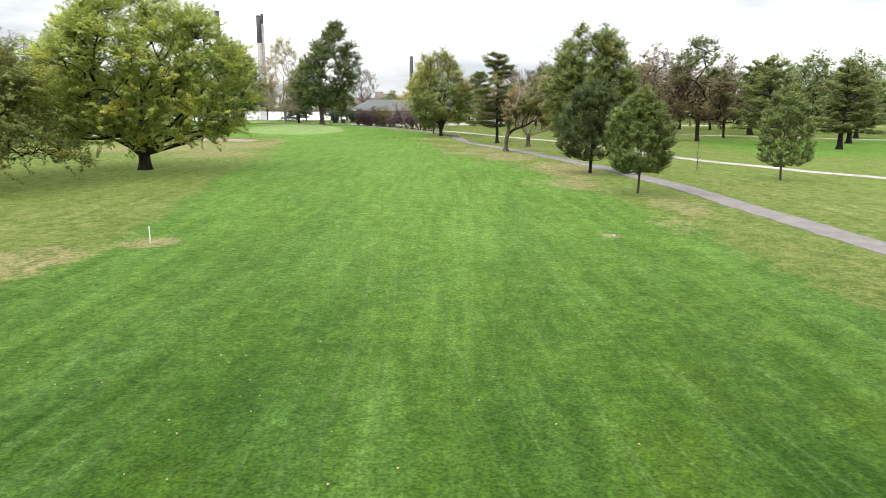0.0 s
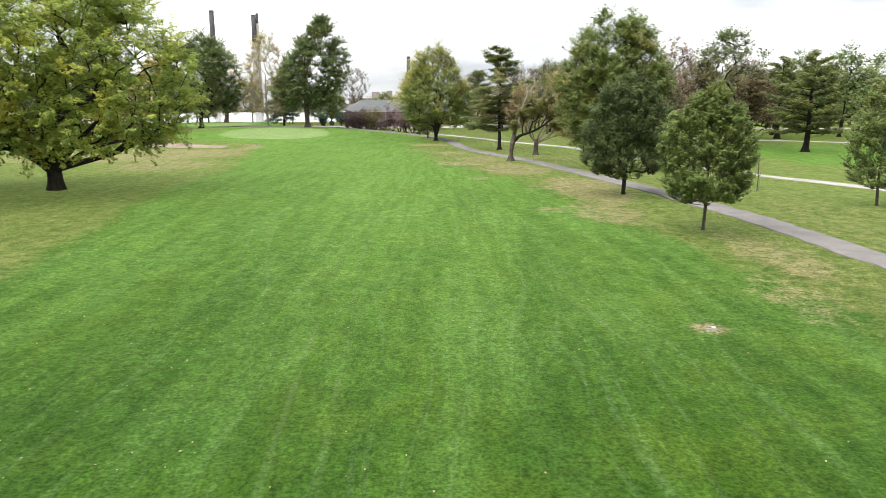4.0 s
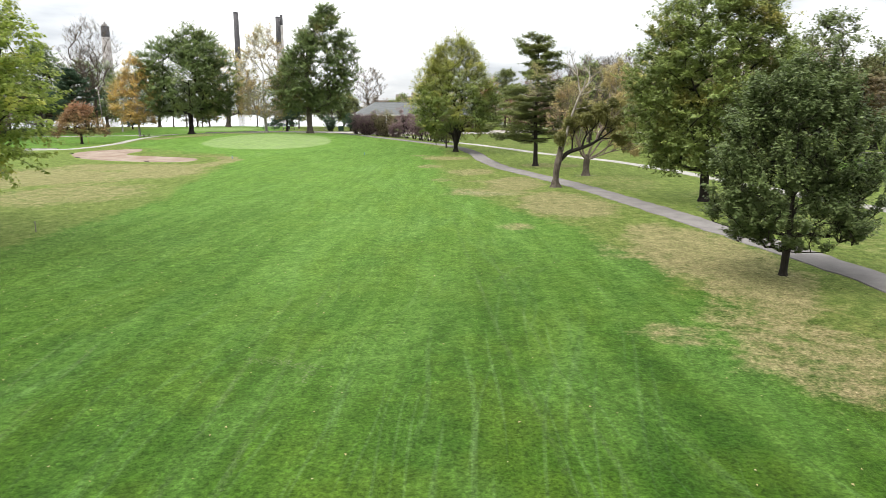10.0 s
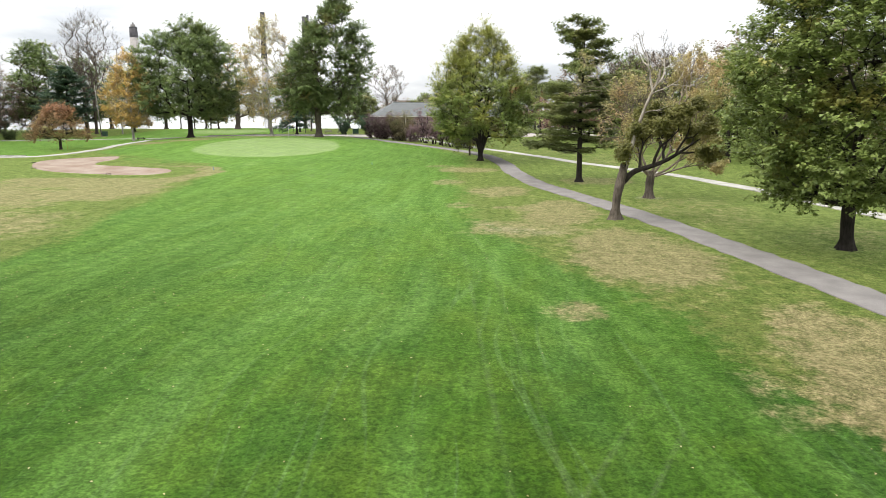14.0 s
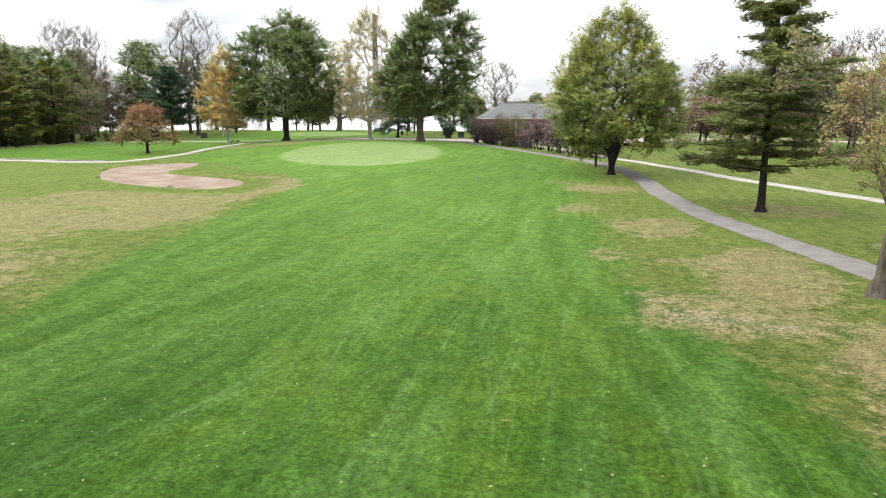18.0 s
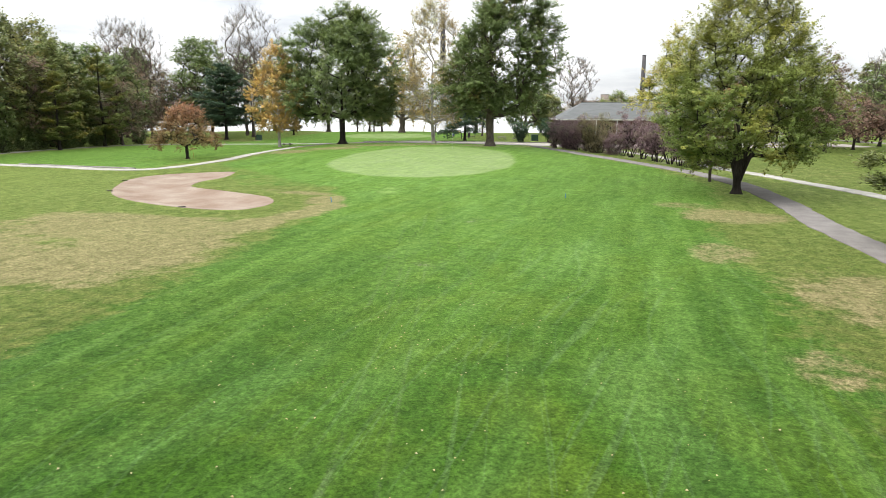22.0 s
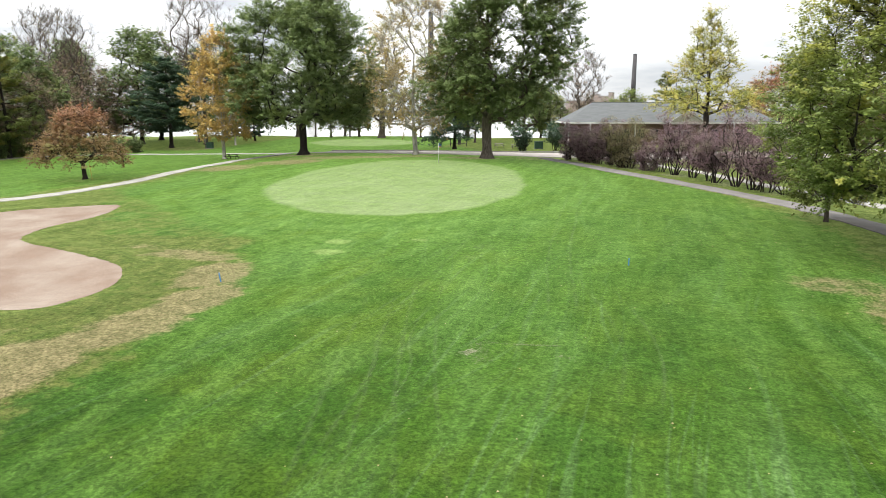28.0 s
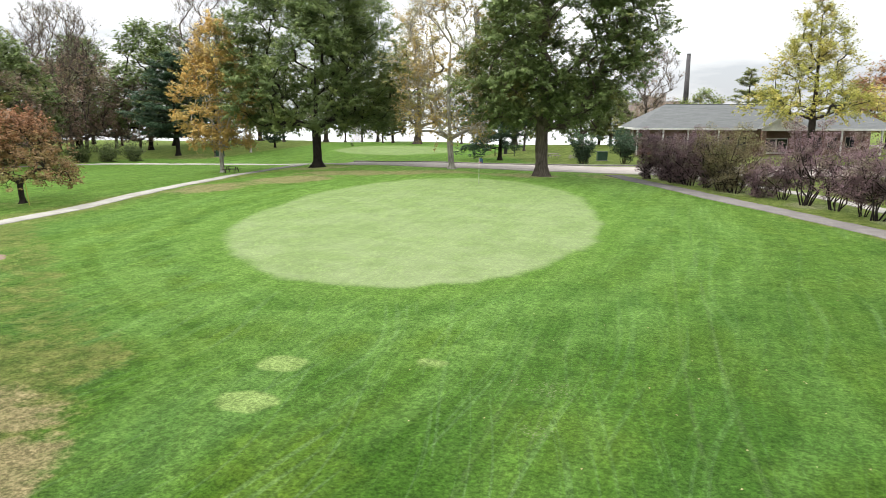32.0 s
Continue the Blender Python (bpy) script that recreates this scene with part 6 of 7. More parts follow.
    for dx in (-0.75, 1.15):
        door = part("door", box(bmesh.new(), dx - 0.92, dx + 0.92, 1.82, 1.96, 0.0, 2.6, 0.02), WHITE, root)
        part("pane", box(bmesh.new(), dx - 0.8, dx + 0.8, 1.79, 1.82, 0.3, 2.45), GLASS, door)
    part("ridge_cap", rod(bmesh.new(), (-17.0, 8.1, E + 3.96), (0.5, 8.1, E + 3.96), 0.1, sides=6), SHINGLE, root)
    return root


clubhouse()

# ---------------------------------------------------------------- far shore: power station


def chimney(az, top, w, name, label, dist=1550, dark=0.35, crown=False, second=None):
    x, y = math.sin(radians(az)) * dist, 60 + math.cos(radians(az)) * dist
    root = base_at(name, x, y, label, "chimney", z=LAKE)
    split = top * (1 - dark)

    def wide(z):
        return w / 2 * (1.55 - 0.55 * z / top)
    if dark < 1:
        part("shaft", rod(bmesh.new(), (0, 0, 0), (0, 0, split), wide(0), wide(split), 24), STACK_GREY, root, smooth=True)
    part("top_section" if dark < 1 else "shaft", rod(bmesh.new(), (0, 0, split if dark < 1 else 0), (0, 0, top), wide(split) if dark < 1 else wide(0), wide(top), 24), STACK_DARK, root, "sooty dark upper shaft", smooth=True)
    part("rim", rod(bmesh.new(), (0, 0, top - 2.0), (0, 0, top), wide(top) * 1.06, wide(top) * 1.06, 24), STACK_DARK if dark else STACK_GREY, root)
    if crown:
        for k in (-1, 0, 1):
            part("flue", rod(bmesh.new(), (k * w * 0.22, 0, top), (k * w * 0.22, 0, top + (9 if k == 0 else 5)), w * 0.12, w * 0.12, 12), STACK_GREY, root)


chimney(-27.9, 172, 15, "power_station_chimney", "pale concrete power station chimney with three flues", dark=0.12, crown=True)
chimney(-18.5, 212, 9.6, "power_station_chimney", "tall dark power station chimney", dark=0.45)
chimney(-15.3, 206, 9.2, "power_station_chimney", "tall concrete chimney with dark top", dark=0.28)
chimney(-15.02, 210, 5.4, "power_station_chimney", "slim pale chimney beside a taller one", dark=0.0 + 0.1)
chimney(-2.75, 124, 7.5, "power_station_chimney", "dark brick chimney beyond the clubhouse", dark=1.0)


def power_station():
    x, y = math.sin(radians(-5.2)) * 1500, 60 + math.cos(radians(-5.2)) * 1500
    root = base_at("power_station", x, y, "blocky beige power station on the far shore", "building", z=LAKE)
    for a, b, h in [(-18, -4, 42), (-4, 16, 38), (16, 24, 45), (24, 52, 30), (-70, -18, 29)]:
        hall = part("hall", box(bmesh.new(), a, b, 0, 50, 0, h), PLANT_BRICK, root)
        part("parapet", box(bmesh.new(), a - 0.5, b + 0.5, -0.5, 50, h, h + 1.6), STACK_GREY, hall)
        for k in range(max(1, int((b - a) / 9))):
            part("window_strip", box(bmesh.new(), a + 3 + k * 9, a + 5 + k * 9, -0.3, 0.2, h * 0.6, h * 0.85), STACK_GREY, hall)


power_station()


def far_shore():
    """The low wooded land across the lake, a long uneven bank."""
    rng = np.random.default_rng(9)
    n = 900
    az = np.linspace(-62, 3, n)
    d = 1420 + 60 * np.sin(az * 0.3) + rng.normal(size=n) * 6
    h = 5 + 3 * np.abs(np.sin(az * 3.1)) + 2 * np.abs(np.sin(az * 9.7)) + rng.uniform(0, 2, n)
    rows = []
    for k, (dd, hh) in enumerate(((0, 0.0), (2, 0.5), (10, 0.85), (26, 1.0), (80, 0.9))):
        r = d + dd
        rows.append(np.stack([np.sin(np.radians(az)) * r, 60 + np.cos(np.radians(az)) * r, LAKE - 0.3 + h * hh * (1 + 0.12 * rng.normal(size=n))], 1))
    V = np.concatenate(rows)
    F = []
    for k in range(4):
        a = np.arange(n - 1) + k * n
        F.append(np.stack([a, a + 1, a + n + 1, a + n], 1))
    tagged(new("far_shore", mesh_of("far_shore", V, np.concatenate(F), FAR_TREES)), "low wooded shore far across the lake", "far shore", kind="structure")


far_shore()


def far_woods():
    """Woods that close the view behind the next fairway: clumps of leaves on uneven hummocks."""
    rng = np.random.default_rng(21)
    pts, nor = [], []
    for i in range(240):
        t = i / 239
        cx = 40 + 520 * t + rng.normal() * 6
        cy = 330 - 210 * t + rng.uniform(-8, 40)
        h = rng.uniform(10, 18)
        r = rng.uniform(5, 9)
        k = 190
        u = units(rng, k)
        q = np.array([cx, cy, h * 0.55]) + u * [r, r, h * 0.5] * rng.uniform(0.75, 1.08, (k, 1))
        pts.append(q)
        nor.append(u * 0.6 + units(rng, k) * 0.6)
    P, N = np.concatenate(pts), np.concatenate(nor)
    P[:, 2] = np.maximum(P[:, 2], 0.3) + land(P[:, 0], P[:, 1])
    N /= np.linalg.norm(N, axis=1, keepdims=True)
    s = rng.uniform(1.0, 2.1, len(P))
    v, f = kites(P, N, units(rng, len(P)), s, s * 0.8)
    tagged(new("far_woods", mesh_of("far_woods", v, f, L_WOOD)), "mixed autumn woods closing the far side", "woods", kind="stuff")


far_woods()

# ---------------------------------------------------------------- things on the course


def flagstick(x, y):
    root = base_at("flagstick", x, y, "thin white flagstick with small blue flag on the green", "flagstick")
    part("pole", rod(bmesh.new(), (0, 0, -0.15), (0, 0, 2.6), 0.022, 0.016, 10), WHITE, root, smooth=True)
    part("cup", rod(bmesh.new(), (0, 0, 0.0), (0, 0, 0.012), 0.07, 0.07, 16), DARK_METAL, root)
    bm = bmesh.new()
    nx, nz = 8, 5
    vs = [[bm.verts.new((0.02 + 0.36 * i / nx, 0.05 * math.sin(i * 1.1) * i / nx, 2.58 - 0.42 * j / nz - 0.16 * (i / nx) ** 2)) for i in range(nx + 1)] for j in range(nz + 1)]
    for j in range(nz):
        for i in range(nx):
            bm.faces.new((vs[j][i], vs[j + 1][i], vs[j + 1][i + 1], vs[j][i + 1]))
    bmesh.ops.solidify(bm, geom=bm.faces[:], thickness=0.006)
    flag = part("flag", bm, FLAG_BLUE, root)
    part("stripe", box(bmesh.new(), 0.03, 0.3, -0.02, 0.03, 2.1, 2.16), RED, flag)


flagstick(-42.0, 204.3)


def picnic_table(x, y, turn, mat, label):
    root = base_at("picnic_table", x, y, label, "picnic table", turn=turn)
    for k in range(5):
        part("top_plank", box(bmesh.new(), -0.95, 0.95, -0.38 + k * 0.155, -0.24 + k * 0.155, 0.72, 0.76, 0.008), mat, root)
    for s in (-1, 1):
        for k in (0, 1):
            yy = s * (0.64 + 0.15 * k)
            part("bench_plank", box(bmesh.new(), -0.95, 0.95, yy - 0.07, yy + 0.07, 0.42, 0.46, 0.008), mat, root)
    for px in (-0.65, 0.65):
        for s in (-1, 1):
            part("leg", rod(bmesh.new(), (px, s * 0.62, 0.0), (px, s * 0.2, 0.72), 0.045, sides=6), mat, root)
        part("crosspiece", box(bmesh.new(), px - 0.03, px + 0.03, -0.78, 0.78, 0.36, 0.42), mat, root)
    return root


picnic_table(-79.6, 213.6, 12, DARK_WOOD, "dark wooden picnic table beside the orange tree")
picnic_table(-44.2, 248.6, 40, GREY_WOOD, "pale weathered picnic table behind the oak")
picnic_table(-40.4, 246.4, 15, GREY_WOOD, "pale weathered picnic table near the shrubs")


def rail_bench(x, y, turn):
    root = base_at("hitching_rail", x, y, "dark metal rail on two posts by the lawn", "rail", turn=turn)
    for px in (-1.6, 1.6):
        part("post", rod(bmesh.new(), (px, 0, -0.1), (px, 0, 1.5), 0.07, sides=10), DARK_METAL, root)
    part("rail", rod(bmesh.new(), (-1.6, 0, 0.55), (1.6, 0, 0.55), 0.05, sides=8), DARK_METAL, root)


rail_bench(-52.7, 249.8, 18)


def litter_bin(x, y):
    root = base_at("litter_bin", x, y, "dark round litter bin on the grass", "bin")
    part("drum", rod(bmesh.new(), (0, 0, 0), (0, 0, 0.95), 0.3, 0.33, 18), DARK_METAL, root, smooth=False)
    part("rim", rod(bmesh.new(), (0, 0, 0.95), (0, 0, 1.02), 0.36, 0.36, 18), DARK_METAL, root)
    part("lid", rod(bmesh.new(), (0, 0, 1.02), (0, 0, 1.2), 0.34, 0.14, 18), DARK_METAL, root)


litter_bin(-53.9, 254.5)


def utility_box(x, y, turn, w, h, label):
    root = base_at("utility_box", x, y, label, "utility box", turn=turn)
    part("body", box(bmesh.new(), -w / 2, w / 2, -0.5, 0.5, 0.0, h, 0.03), GREEN_PAINT, root)
    part("lid", box(bmesh.new(), -w / 2 - 0.06, w / 2 + 0.06, -0.56, 0.56, h, h + 0.12, 0.03), GREEN_PAINT, root)
    part("plinth", box(bmesh.new(), -w / 2 - 0.1, w / 2 + 0.1, -0.6, 0.6, -0.1, 0.08), KERB, root)
    part("door", box(bmesh.new(), -w / 2 + 0.1, w / 2 - 0.1, -0.53, -0.5, 0.15, h - 0.12, 0.01), GREEN_PAINT, root)


utility_box(-36.2, 246.6, 20, 1.5, 1.3, "dark green metal utility box by the shrubs")
utility_box(-104.8, 241.6, 10, 1.5, 1.2, "dark green metal box under the trees")


def leaning_pole(x, y):
    root = base_at("utility_pole", x, y, "weathered wooden pole leaning in front of trees", "pole")
    part("shaft", rod(bmesh.new(), (0, 0, -0.3), (-0.9, 0.3, 13.6), 0.17, 0.11, 12), GREY_WOOD, root, smooth=True)
    part("band", rod(bmesh.new(), (-0.05, 0.016, 0.7), (-0.07, 0.02, 1.0), 0.175, 0.174, 12), DARK_METAL, root)


leaning_pole(-105.2, 241.0)


def stake(x, y, h, r, mat, label, name="stake", tilt=0.0, cap=None):
    root = base_at(name, x, y, label, "stake")
    part("shaft", rod(bmesh.new(), (0, 0, -0.1), (tilt * h, 0, h), r, r * 0.85, 8), mat, root)
    if cap:
        part("cap", rod(bmesh.new(), (tilt * h, 0, h), (tilt * h, 0, h + 0.05), r * 1.1, r * 0.5, 8), cap, root)


stake(-16.8, 37.8, 0.95, 0.045, WHITE, "white distance stake in a dry patch", cap=WHITE)
yard = base_at("distance_plate", 10.5, 40.5, "round white distance plate set flush in worn turf", "marker")
part("plate", rod(bmesh.new(), (0, 0, -0.03), (0, 0, 0.035), 0.075, 0.07, 20), WHITE, yard)
part("stud", rod(bmesh.new(), (0, 0, 0.035), (0, 0, 0.05), 0.03, 0.02, 10), KERB, yard)
stake(-26.0, 85.0, 0.7, 0.035, GREY_WOOD, "short rusty stake beside the fairway")
stake(-77.3, 182.8, 2.2, 0.04, YELLOW, "yellow leaning stake by the red tree", tilt=-0.12)
def bunker_rake(x, y, turn):
    """A rake laid down at the sand's rim, its head towards the fairway."""
    root = base_at("bunker_rake", x, y, "dark bunker rake lying at the rim of the sand", "rake", "bunker rakes", turn=turn, z=rest(x, y) + 0.05)
    head = part("head", box(bmesh.new(), -0.32, 0.32, -0.035, 0.035, 0.03, 0.09, 0.008), DARK_METAL, root)
    for k in range(9):
        part("tine", rod(bmesh.new(), (-0.29 + k * 0.0725, 0, 0.04), (-0.29 + k * 0.0725, 0.015, -0.05), 0.01, 0.006, 6), DARK_METAL, head)
    part("handle", rod(bmesh.new(), (0, 0, 0.07), (0, 1.55, 0.03), 0.014, 0.014, 8), GREY_WOOD, root, "weathered wooden handle", smooth=True)


for rx, ry, rt in ((-65.0, 155.6, 48), (-59.4, 147.6, 51), (-45.4, 141.2, 45)):
    bunker_rake(rx, ry, rt)
stake(-15.95, 158.1, 0.42, 0.032, BLUE, "small blue marker stake on the approach", "marker")
stake(-35.2, 148.4, 0.46, 0.034, BLUE, "small blue marker stake by the bunker", "marker", tilt=-0.18)


def sapling(x, y):
    root = base_at("sapling", x, y, "leafless thin sapling tied to a stake", "tree")
    rng = np.random.default_rng(3)
    P, par = [np.array([0, 0, -0.1])], [-1]
    for k in range(1, 7):
        P.append(np.array([0.03 * math.sin(k), 0.02 * k, 0.62 * k]))
        par.append(k - 1)
    for k in range(2, 7):
        for s in range(3):
            a = rng.uniform(0, 6.28)
            P.append(P[k] + np.array([math.cos(a) * 0.35, math.sin(a) * 0.35, 0.45]))
            par.append(k)
    R = np.array([0.045 - 0.005 * i for i in range(7)] + [0.009] * (len(P) - 7))
    v, f = tubes(np.array(P), np.array(par), R, 6)
    child("trunk", mesh_of("trunk", v, f, BARK_GREY), root)
    part("stake", rod(bmesh.new(), (0.16, 0, -0.1), (0.16, 0, 1.7), 0.03, sides=6), GREY_WOOD, root)


sapling(29.5, 78.4)


def car(x, y, turn, paint, label):
    """A parked car, seen from far off between the trees."""
    root = base_at("car", x, y, label, "car", turn=turn, z=rest(x, y) + 0.08)
    prof = [(-2.2, 0.35), (-2.25, 0.75), (-2.0, 0.95), (-1.2, 1.0), (-0.7, 1.42), (0.9, 1.45), (1.6, 1.02), (2.15, 0.95), (2.25, 0.6), (2.2, 0.35)]
    bm = bmesh.new()
    lo = [bm.verts.new((px, -0.85 if pz < 1.1 else -0.68, pz)) for px, pz in prof]
    hi = [bm.verts.new((px, 0.85 if pz < 1.1 else 0.68, pz)) for px, pz in prof]
    bm.faces.new(lo)
    bm.faces.new(hi[::-1])
    for i in range(len(prof)):
        j = (i + 1) % len(prof)
        bm.faces.new((lo[j], lo[i], hi[i], hi[j]))
    bmesh.ops.recalc_face_normals(bm, faces=bm.faces[:])
    bmesh.ops.bevel(bm, geom=bm.edges[:], offset=0.05, segments=2, affect="EDGES")
    part("body", bm, paint, root)
    for s in (-1, 1):
        part("side_window", box(bmesh.new(), -0.75, 1.05, s * 0.775 - 0.02, s * 0.775 + 0.02, 1.03, 1.33, 0.01), GLASS, root)
    for px in (-1.4, 1.4):
        for s in (-1, 1):
            w = part("wheel", rod(bmesh.new(), (px, s * 0.7, 0.32), (px, s * 0.9, 0.32), 0.32, sides=20), DARK_METAL, root)
            part("rim", rod(bmesh.new(), (px, s * 0.9, 0.32), (px, s * 0.915, 0.32), 0.19, sides=16), KERB, w)


CAR_WHITE = surface("car_white", (0.72, 0.72, 0.71), (0.76, 0.76, 0.75), 1.0, 0.25, 0.0)
CAR_DARK = surface("car_dark", (0.03, 0.03, 0.035), (0.04, 0.04, 0.045), 1.0, 0.25, 0.0)


NAVY = surface("flag_navy", (0.012, 0.014, 0.035), (0.02, 0.024, 0.05), 3.0, 0.9, 0.0)


def flagpole(x, y):
    """A flag hanging limp from its pole, stripes drawn together in folds."""
    root = base_at("flagpole", x, y, "tall metal flagpole with a limp striped flag", "flagpole")
    part("pole", rod(bmesh.new(), (0, 0, -0.1), (0, 0, 13.4), 0.09, 0.05, 12), KERB, root, smooth=True)
    part("finial", rod(bmesh.new(), (0, 0, 13.4), (0, 0, 13.6), 0.1, 0.04, 12), YELLOW, root)
    flag = part("canton", box(bmesh.new(), 0.08, 0.62, -0.07, 0.07, 11.4, 13.1, 0.03), NAVY, root, "dark blue field of the flag")
    for k in range(9):
        bm = bmesh.new()
        for j in range(6):
            z = 13.0 - j * 0.75 - (1.6 if k < 3 and j < 1 else 0)
            q = 0.07 * math.sin(k * 1.3 + j * 0.9)
            rod(bm, (0.14 + k * 0.13, q, z - 0.12 * k), (0.16 + k * 0.12, 0.07 * math.sin(k * 1.3 + j * 0.9 + 0.9), z - 0.77 - 0.12 * k), 0.07, sides=6)
        part("stripe", bm, RED if k % 2 == 0 else WHITE, root)


flagpole(15.2, 270.0)
car(14.0, 300.0, 20, CAR_WHITE, "white car parked beyond the clubhouse")
car(19.0, 306.0, 25, CAR_DARK, "dark car parked beyond the clubhouse")
car(24.5, 311.0, 25, CAR_WHITE, "white car parked at the lot's end")
car(86.0, 258.5, -8, CAR_DARK, "dark car parked on the far road")


# ---------------------------------------------------------------- leaf litter and tufts


def litter():
    """Fallen leaves, thick below the trees and thin on the fairway."""
    rng = np.random.default_rng(77)
    spots = [(-34, 77, 14, 900), (-46, 62, 10, 350), (21.8, 102, 8, 450), (16.5, 76, 5, 260), (17.2, 59, 4.5, 260), (10.5, 112, 6, 240), (0, 166, 9, 420), (-71, 220, 14, 350), (-40, 212, 12, 380), (-80, 184, 6, 260), (15.6, 125, 6, 220)]
    P = [np.stack([cx + rng.normal(size=k) * r * 0.6, cy + rng.normal(size=k) * r * 0.6], 1) for cx, cy, r, k in spots]
    P.append(np.stack([rng.uniform(-30, 24, 1000), rng.uniform(6, 175, 1000)], 1))
    P.append(np.stack([rng.normal(-16, 7, 1100), rng.uniform(15, 125, 1100)], 1))
    P = np.concatenate(P)
    P = P[(outside(P[:, 0], P[:, 1], BUNKER) > 0.3)]
    n = len(P)
    Q = np.column_stack([P, land(P[:, 0], P[:, 1]) + 0.035])
    N = units(rng, n) * 0.25 + [0, 0, 1]
    N /= np.linalg.norm(N, axis=1, keepdims=True)
    s = rng.uniform(0.045, 0.095, n)
    v, f = kites(Q, N, units(rng, n), s, s * 0.8)
    m = foliage("fallen_leaves", (0.10, 0.08, 0.03), (0.19, 0.155, 0.075), (0.30, 0.28, 0.19), None, 0)
    tagged(new("fallen_leaves", mesh_of("fallen_leaves", v, f, m)), "scattered dry tan and yellow fallen leaves", "leaves", kind="stuff")


litter()


def tufts():
    """Blades standing over the sward, thickest where the camera passes low over it."""
    rng = np.random.default_rng(78)
    n = 60000
    x = rng.uniform(-60, 27, n)
    y = 8 + 165 * rng.uniform(0, 1, n)
    fv = fields(x, y)
    keep = (fv["d_green"] > 3.0) & (outside(x, y, BUNKER) > 0.5) & (fv["d_fair"] > 0.6) & (fv["bare"] < 0.3)
    x, y, dry = x[keep], y[keep], fv["dry"][keep]
    n = len(x)
    P = np.column_stack([x, y, land(x, y) + 0.02])
    D = units(rng, n) * [1, 1, 0.3] + [0, 0, 0.35]
    N = units(rng, n) * 0.4 + [0, 0, 1]
    N /= np.linalg.norm(N, axis=1, keepdims=True)
    s = rng.uniform(0.06, 0.16, n)
    straw = dry + rng.normal(size=n) * 0.2 > 0.5
    for sel, m, lab in ((straw, foliage("straw_blades", (0.07, 0.055, 0.02), (0.095, 0.078, 0.032), (0.12, 0.10, 0.05)), "dry straw-coloured blades lying in the rough"),
                        (~straw, foliage("green_blades", (0.040, 0.056, 0.010), (0.056, 0.074, 0.015), (0.074, 0.092, 0.026)), "green blades standing in the rough")):
        v, f = kites(P[sel], N[sel], D[sel], s[sel], s[sel] * 0.3)
        tagged(new("rough_grass", mesh_of("rough_grass", v, f, m)), lab, "grass", kind="stuff")


tufts()


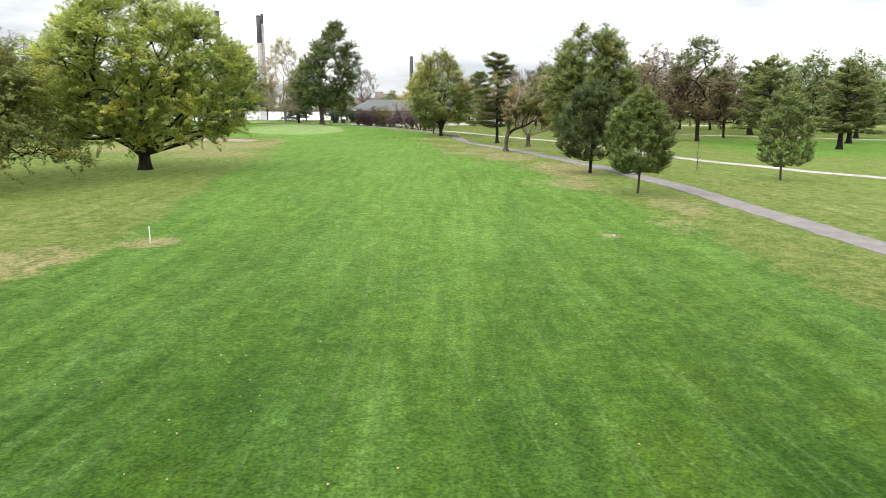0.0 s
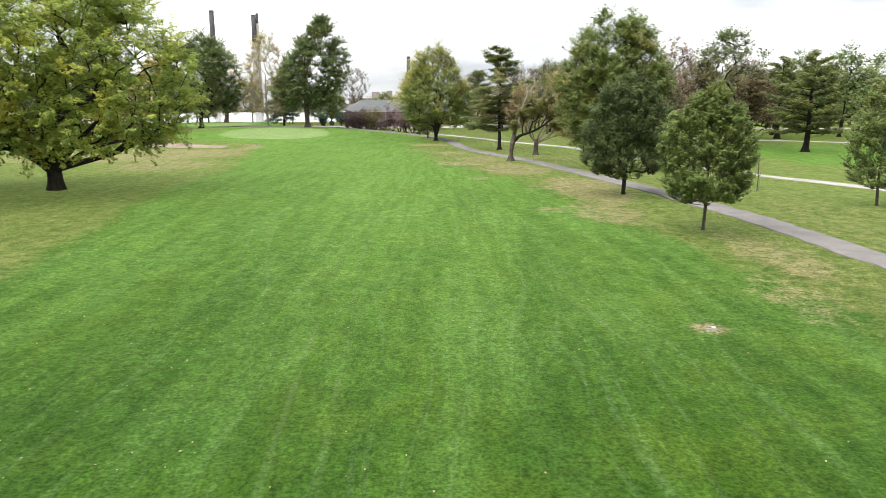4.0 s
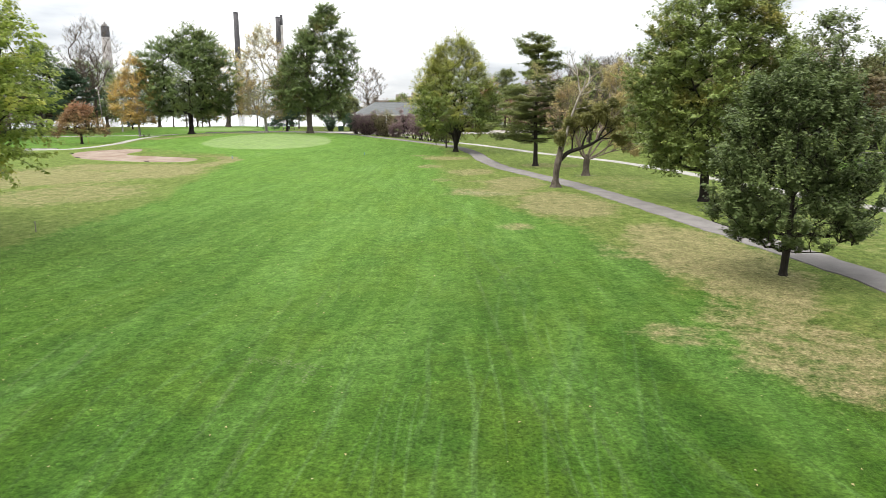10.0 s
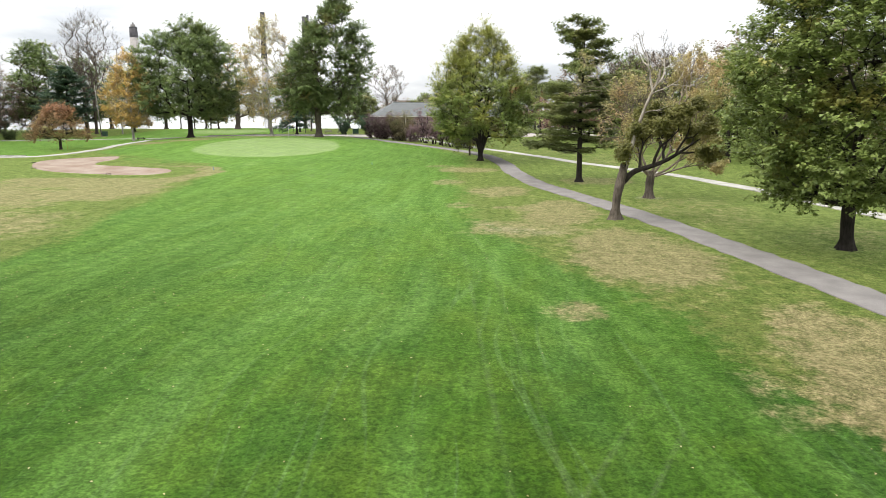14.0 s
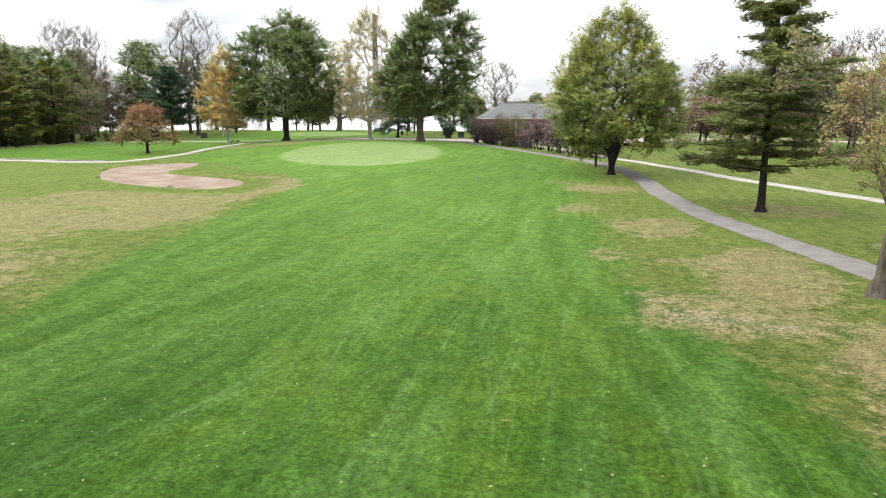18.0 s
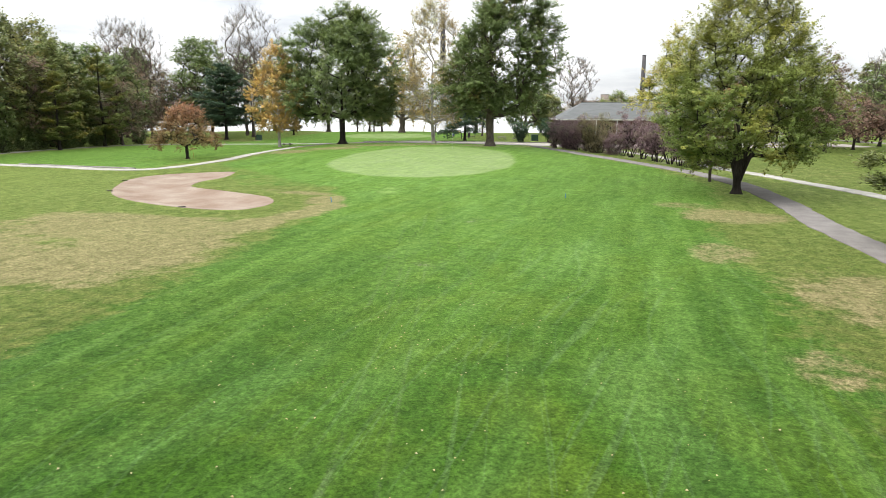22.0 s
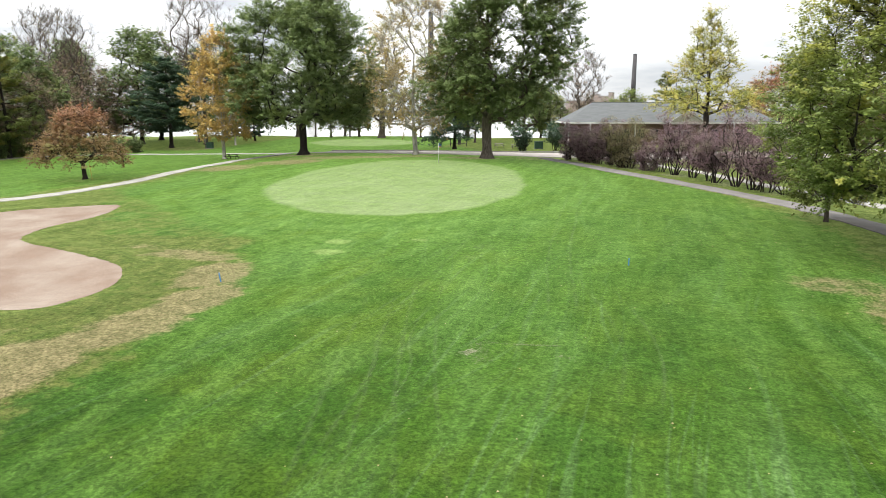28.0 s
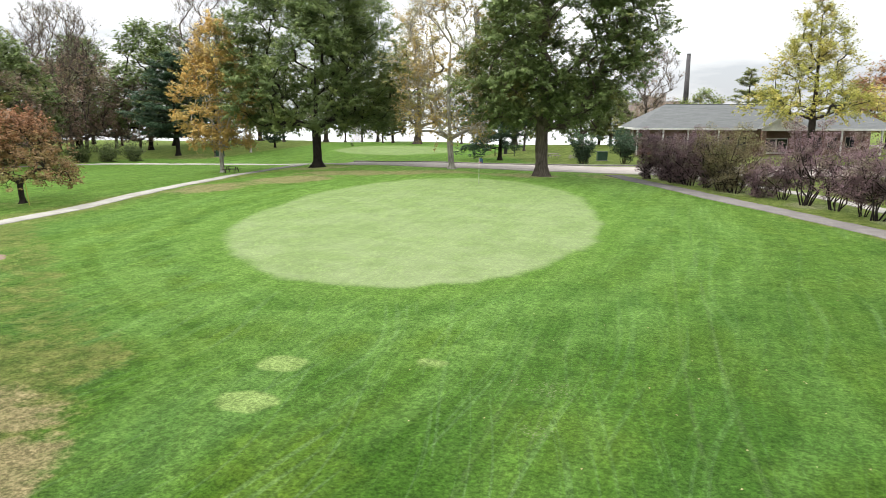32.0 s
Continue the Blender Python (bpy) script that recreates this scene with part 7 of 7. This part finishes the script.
def wheel_tracks():
    """Faint bleached lines where carts and mowers have pressed the grass, worn through here and there."""
    m, n, l, p = material("pressed_grass", 0.9)
    p.inputs["Base Color"].default_value = (0.200, 0.275, 0.115, 1)
    a = n.new("ShaderNodeAttribute")
    a.attribute_name = "core"
    g1 = ramp(n, l, noisy(n, l, 0.35, 3.0), [(0.3, (0.05, 0.05, 0.05)), (0.7, (1, 1, 1))])
    g2 = ramp(n, l, noisy(n, l, 7.0, 4.0), [(0.35, (0.1, 0.1, 0.1)), (0.65, (1, 1, 1))])
    fac = sums(n, l, "MULTIPLY", sums(n, l, "MULTIPLY", g1, g2), sums(n, l, "MULTIPLY", a.outputs["Fac"], 0.22))
    tr = n.new("ShaderNodeBsdfTransparent")
    mx = n.new("ShaderNodeMixShader")
    l.new(fac, mx.inputs[0])
    l.new(tr.outputs[0], mx.inputs[1])
    l.new(p.outputs[0], mx.inputs[2])
    l.new(mx.outputs[0], n["Material Output"].inputs["Surface"])
    lines = [[(-2.5, 118), (0.2, 100), (1.6, 84), (2.9, 69.3), (3.9, 60), (4.9, 52), (6.4, 44), (8.6, 34)], [(12.1, 58.1), (9.9, 53.3), (8.3, 50.5), (6.8, 47.7), (5.6, 44)],
             [(7.0, 81.5), (4.7, 76.9), (3.4, 74.0), (2.6, 70.5)], [(-22, 136), (-19.6, 128.3), (-14.8, 113.2), (-12.2, 104.3), (-10.7, 98.4), (-9.4, 91)],
             [(-27, 150), (-24.1, 140.2), (-20.9, 129.9), (-19.2, 124.2), (-18.0, 120.3), (-16.6, 114)], [(-26, 154), (-22.1, 140.9), (-18.2, 130.7), (-16.1, 125.2), (-14.4, 119)],
             [(-22.7, 202.8), (-22.2, 188), (-21.4, 176.2), (-20.0, 160), (-17.9, 146.7)], [(-18.3, 156.1), (-15.8, 149.0), (-14.8, 143.7), (-14.9, 138)], [(-5.6, 75), (-4.6, 58), (-3.4, 39.6), (-2.5, 24.7), (-2.3, 13)],
             [(-12.5, 70), (-10.6, 58), (-9.0, 50.2), (-6.9, 42.4)], [(-31, 118), (-27.5, 104), (-24.4, 90), (-22.5, 76)], [(-26, 168), (-24.4, 146.2), (-22.8, 140.2), (-21.6, 132)]]
    rng = np.random.default_rng(4)
    for line in lines:
        V, F, C = [], [], []
        for side in (-0.62, 0.62):
            q = spline(line, 0.5)
            d = np.gradient(q, axis=0)
            d /= np.linalg.norm(d, axis=1, keepdims=True)
            nr = np.stack([-d[:, 1], d[:, 0]], 1)
            w = 0.11 * rng.uniform(0.8, 1.3)
            base = sum(len(x) for x in V)
            rows = []
            for off, core in ((-1, 0.0), (-0.35, 1.0), (0.35, 1.0), (1, 0.0)):
                e = q + nr * (side + off * w)
                rows.append(np.column_stack([e, land(e[:, 0], e[:, 1]) + 0.02]))
            k = len(q)
            fade = np.minimum(1, np.minimum(np.arange(k), np.arange(k)[::-1]) / 8)
            V.append(np.stack(rows, 1).reshape(-1, 3))
            C.append((np.array([0, 1, 1, 0])[None] * fade[:, None]).ravel())
            a0 = (np.arange(k - 1)[:, None] * 4 + np.arange(3)[None]).ravel() + base
            F.append(np.stack([a0, a0 + 4, a0 + 5, a0 + 1], 1))
        me = mesh_of("wheel_track", np.concatenate(V), np.concatenate(F), m)
        me.attributes.new("core", "FLOAT", "POINT").data.foreach_set("value", np.concatenate(C).astype(np.float32))
        tagged(new("wheel_track", me), "faint pale pair of wheel lines pressed into the grass", "track", "wheel tracks", kind="stuff")


wheel_tracks()


def turf_scar(name, line, width, count, seed, label):
    """A scuffed place where the sward is torn and its bleached roots lie open: ragged flakes along a line."""
    rng = np.random.default_rng(seed)
    q = spline(line, 0.1)
    count = count * 5
    c = q[rng.integers(0, len(q), count)] + rng.normal(size=(count, 2)) * width * 0.8
    n = 7
    ang = np.arange(n) * 2 * np.pi / n
    r = rng.uniform(0.006, 0.024, (count, 1)) * rng.uniform(0.4, 1.6, (count, n))
    x = c[:, :1] + np.cos(ang) * r * rng.uniform(0.8, 1.8, (count, 1))
    y = c[:, 1:] + np.sin(ang) * r
    z = land(x, y) + 0.006 + rng.uniform(0, 0.006, (count, 1))
    top = np.stack([x, y, z], -1).reshape(-1, 3)
    me = mesh_of(name, top, np.arange(count * n).reshape(count, n), TORN)
    tagged(new(name, me), label, "bare patch", "scuffed patches", kind="stuff")


TORN = surface("torn_turf", (0.110, 0.145, 0.058), (0.195, 0.225, 0.115), 6.0, 0.95, 0.3, 0.01)
for line, w, k, seed in [([(-20.7, 143.9), (-20.4, 143.0), (-20.2, 142.0)], 0.3, 46, 1), ([(-20.4, 143.95), (-19.2, 144.1), (-17.8, 144.4)], 0.06, 34, 2), ([(-17.7, 143.3), (-17.2, 143.2)], 0.12, 10, 3),
                         ([(-19.8, 128.9), (-19.1, 128.4), (-18.4, 128.1)], 0.3, 44, 4), ([(-22.2, 129.6), (-21.4, 129.3)], 0.3, 26, 5), ([(-5.5, 63.95), (-4.6, 63.8), (-3.4, 63.3)], 0.22, 40, 6), ([(-3.4, 63.3), (-3.5, 62.3)], 0.14, 12, 7),
                         ([(-25.4, 160.2), (-24.2, 160.6)], 0.5, 40, 8), ([(-25.0, 157.3), (-24.4, 157.4)], 0.25, 16, 9)]:
    turf_scar("turf_scar", line, w, k, seed, "pale torn patch of scuffed fairway turf")
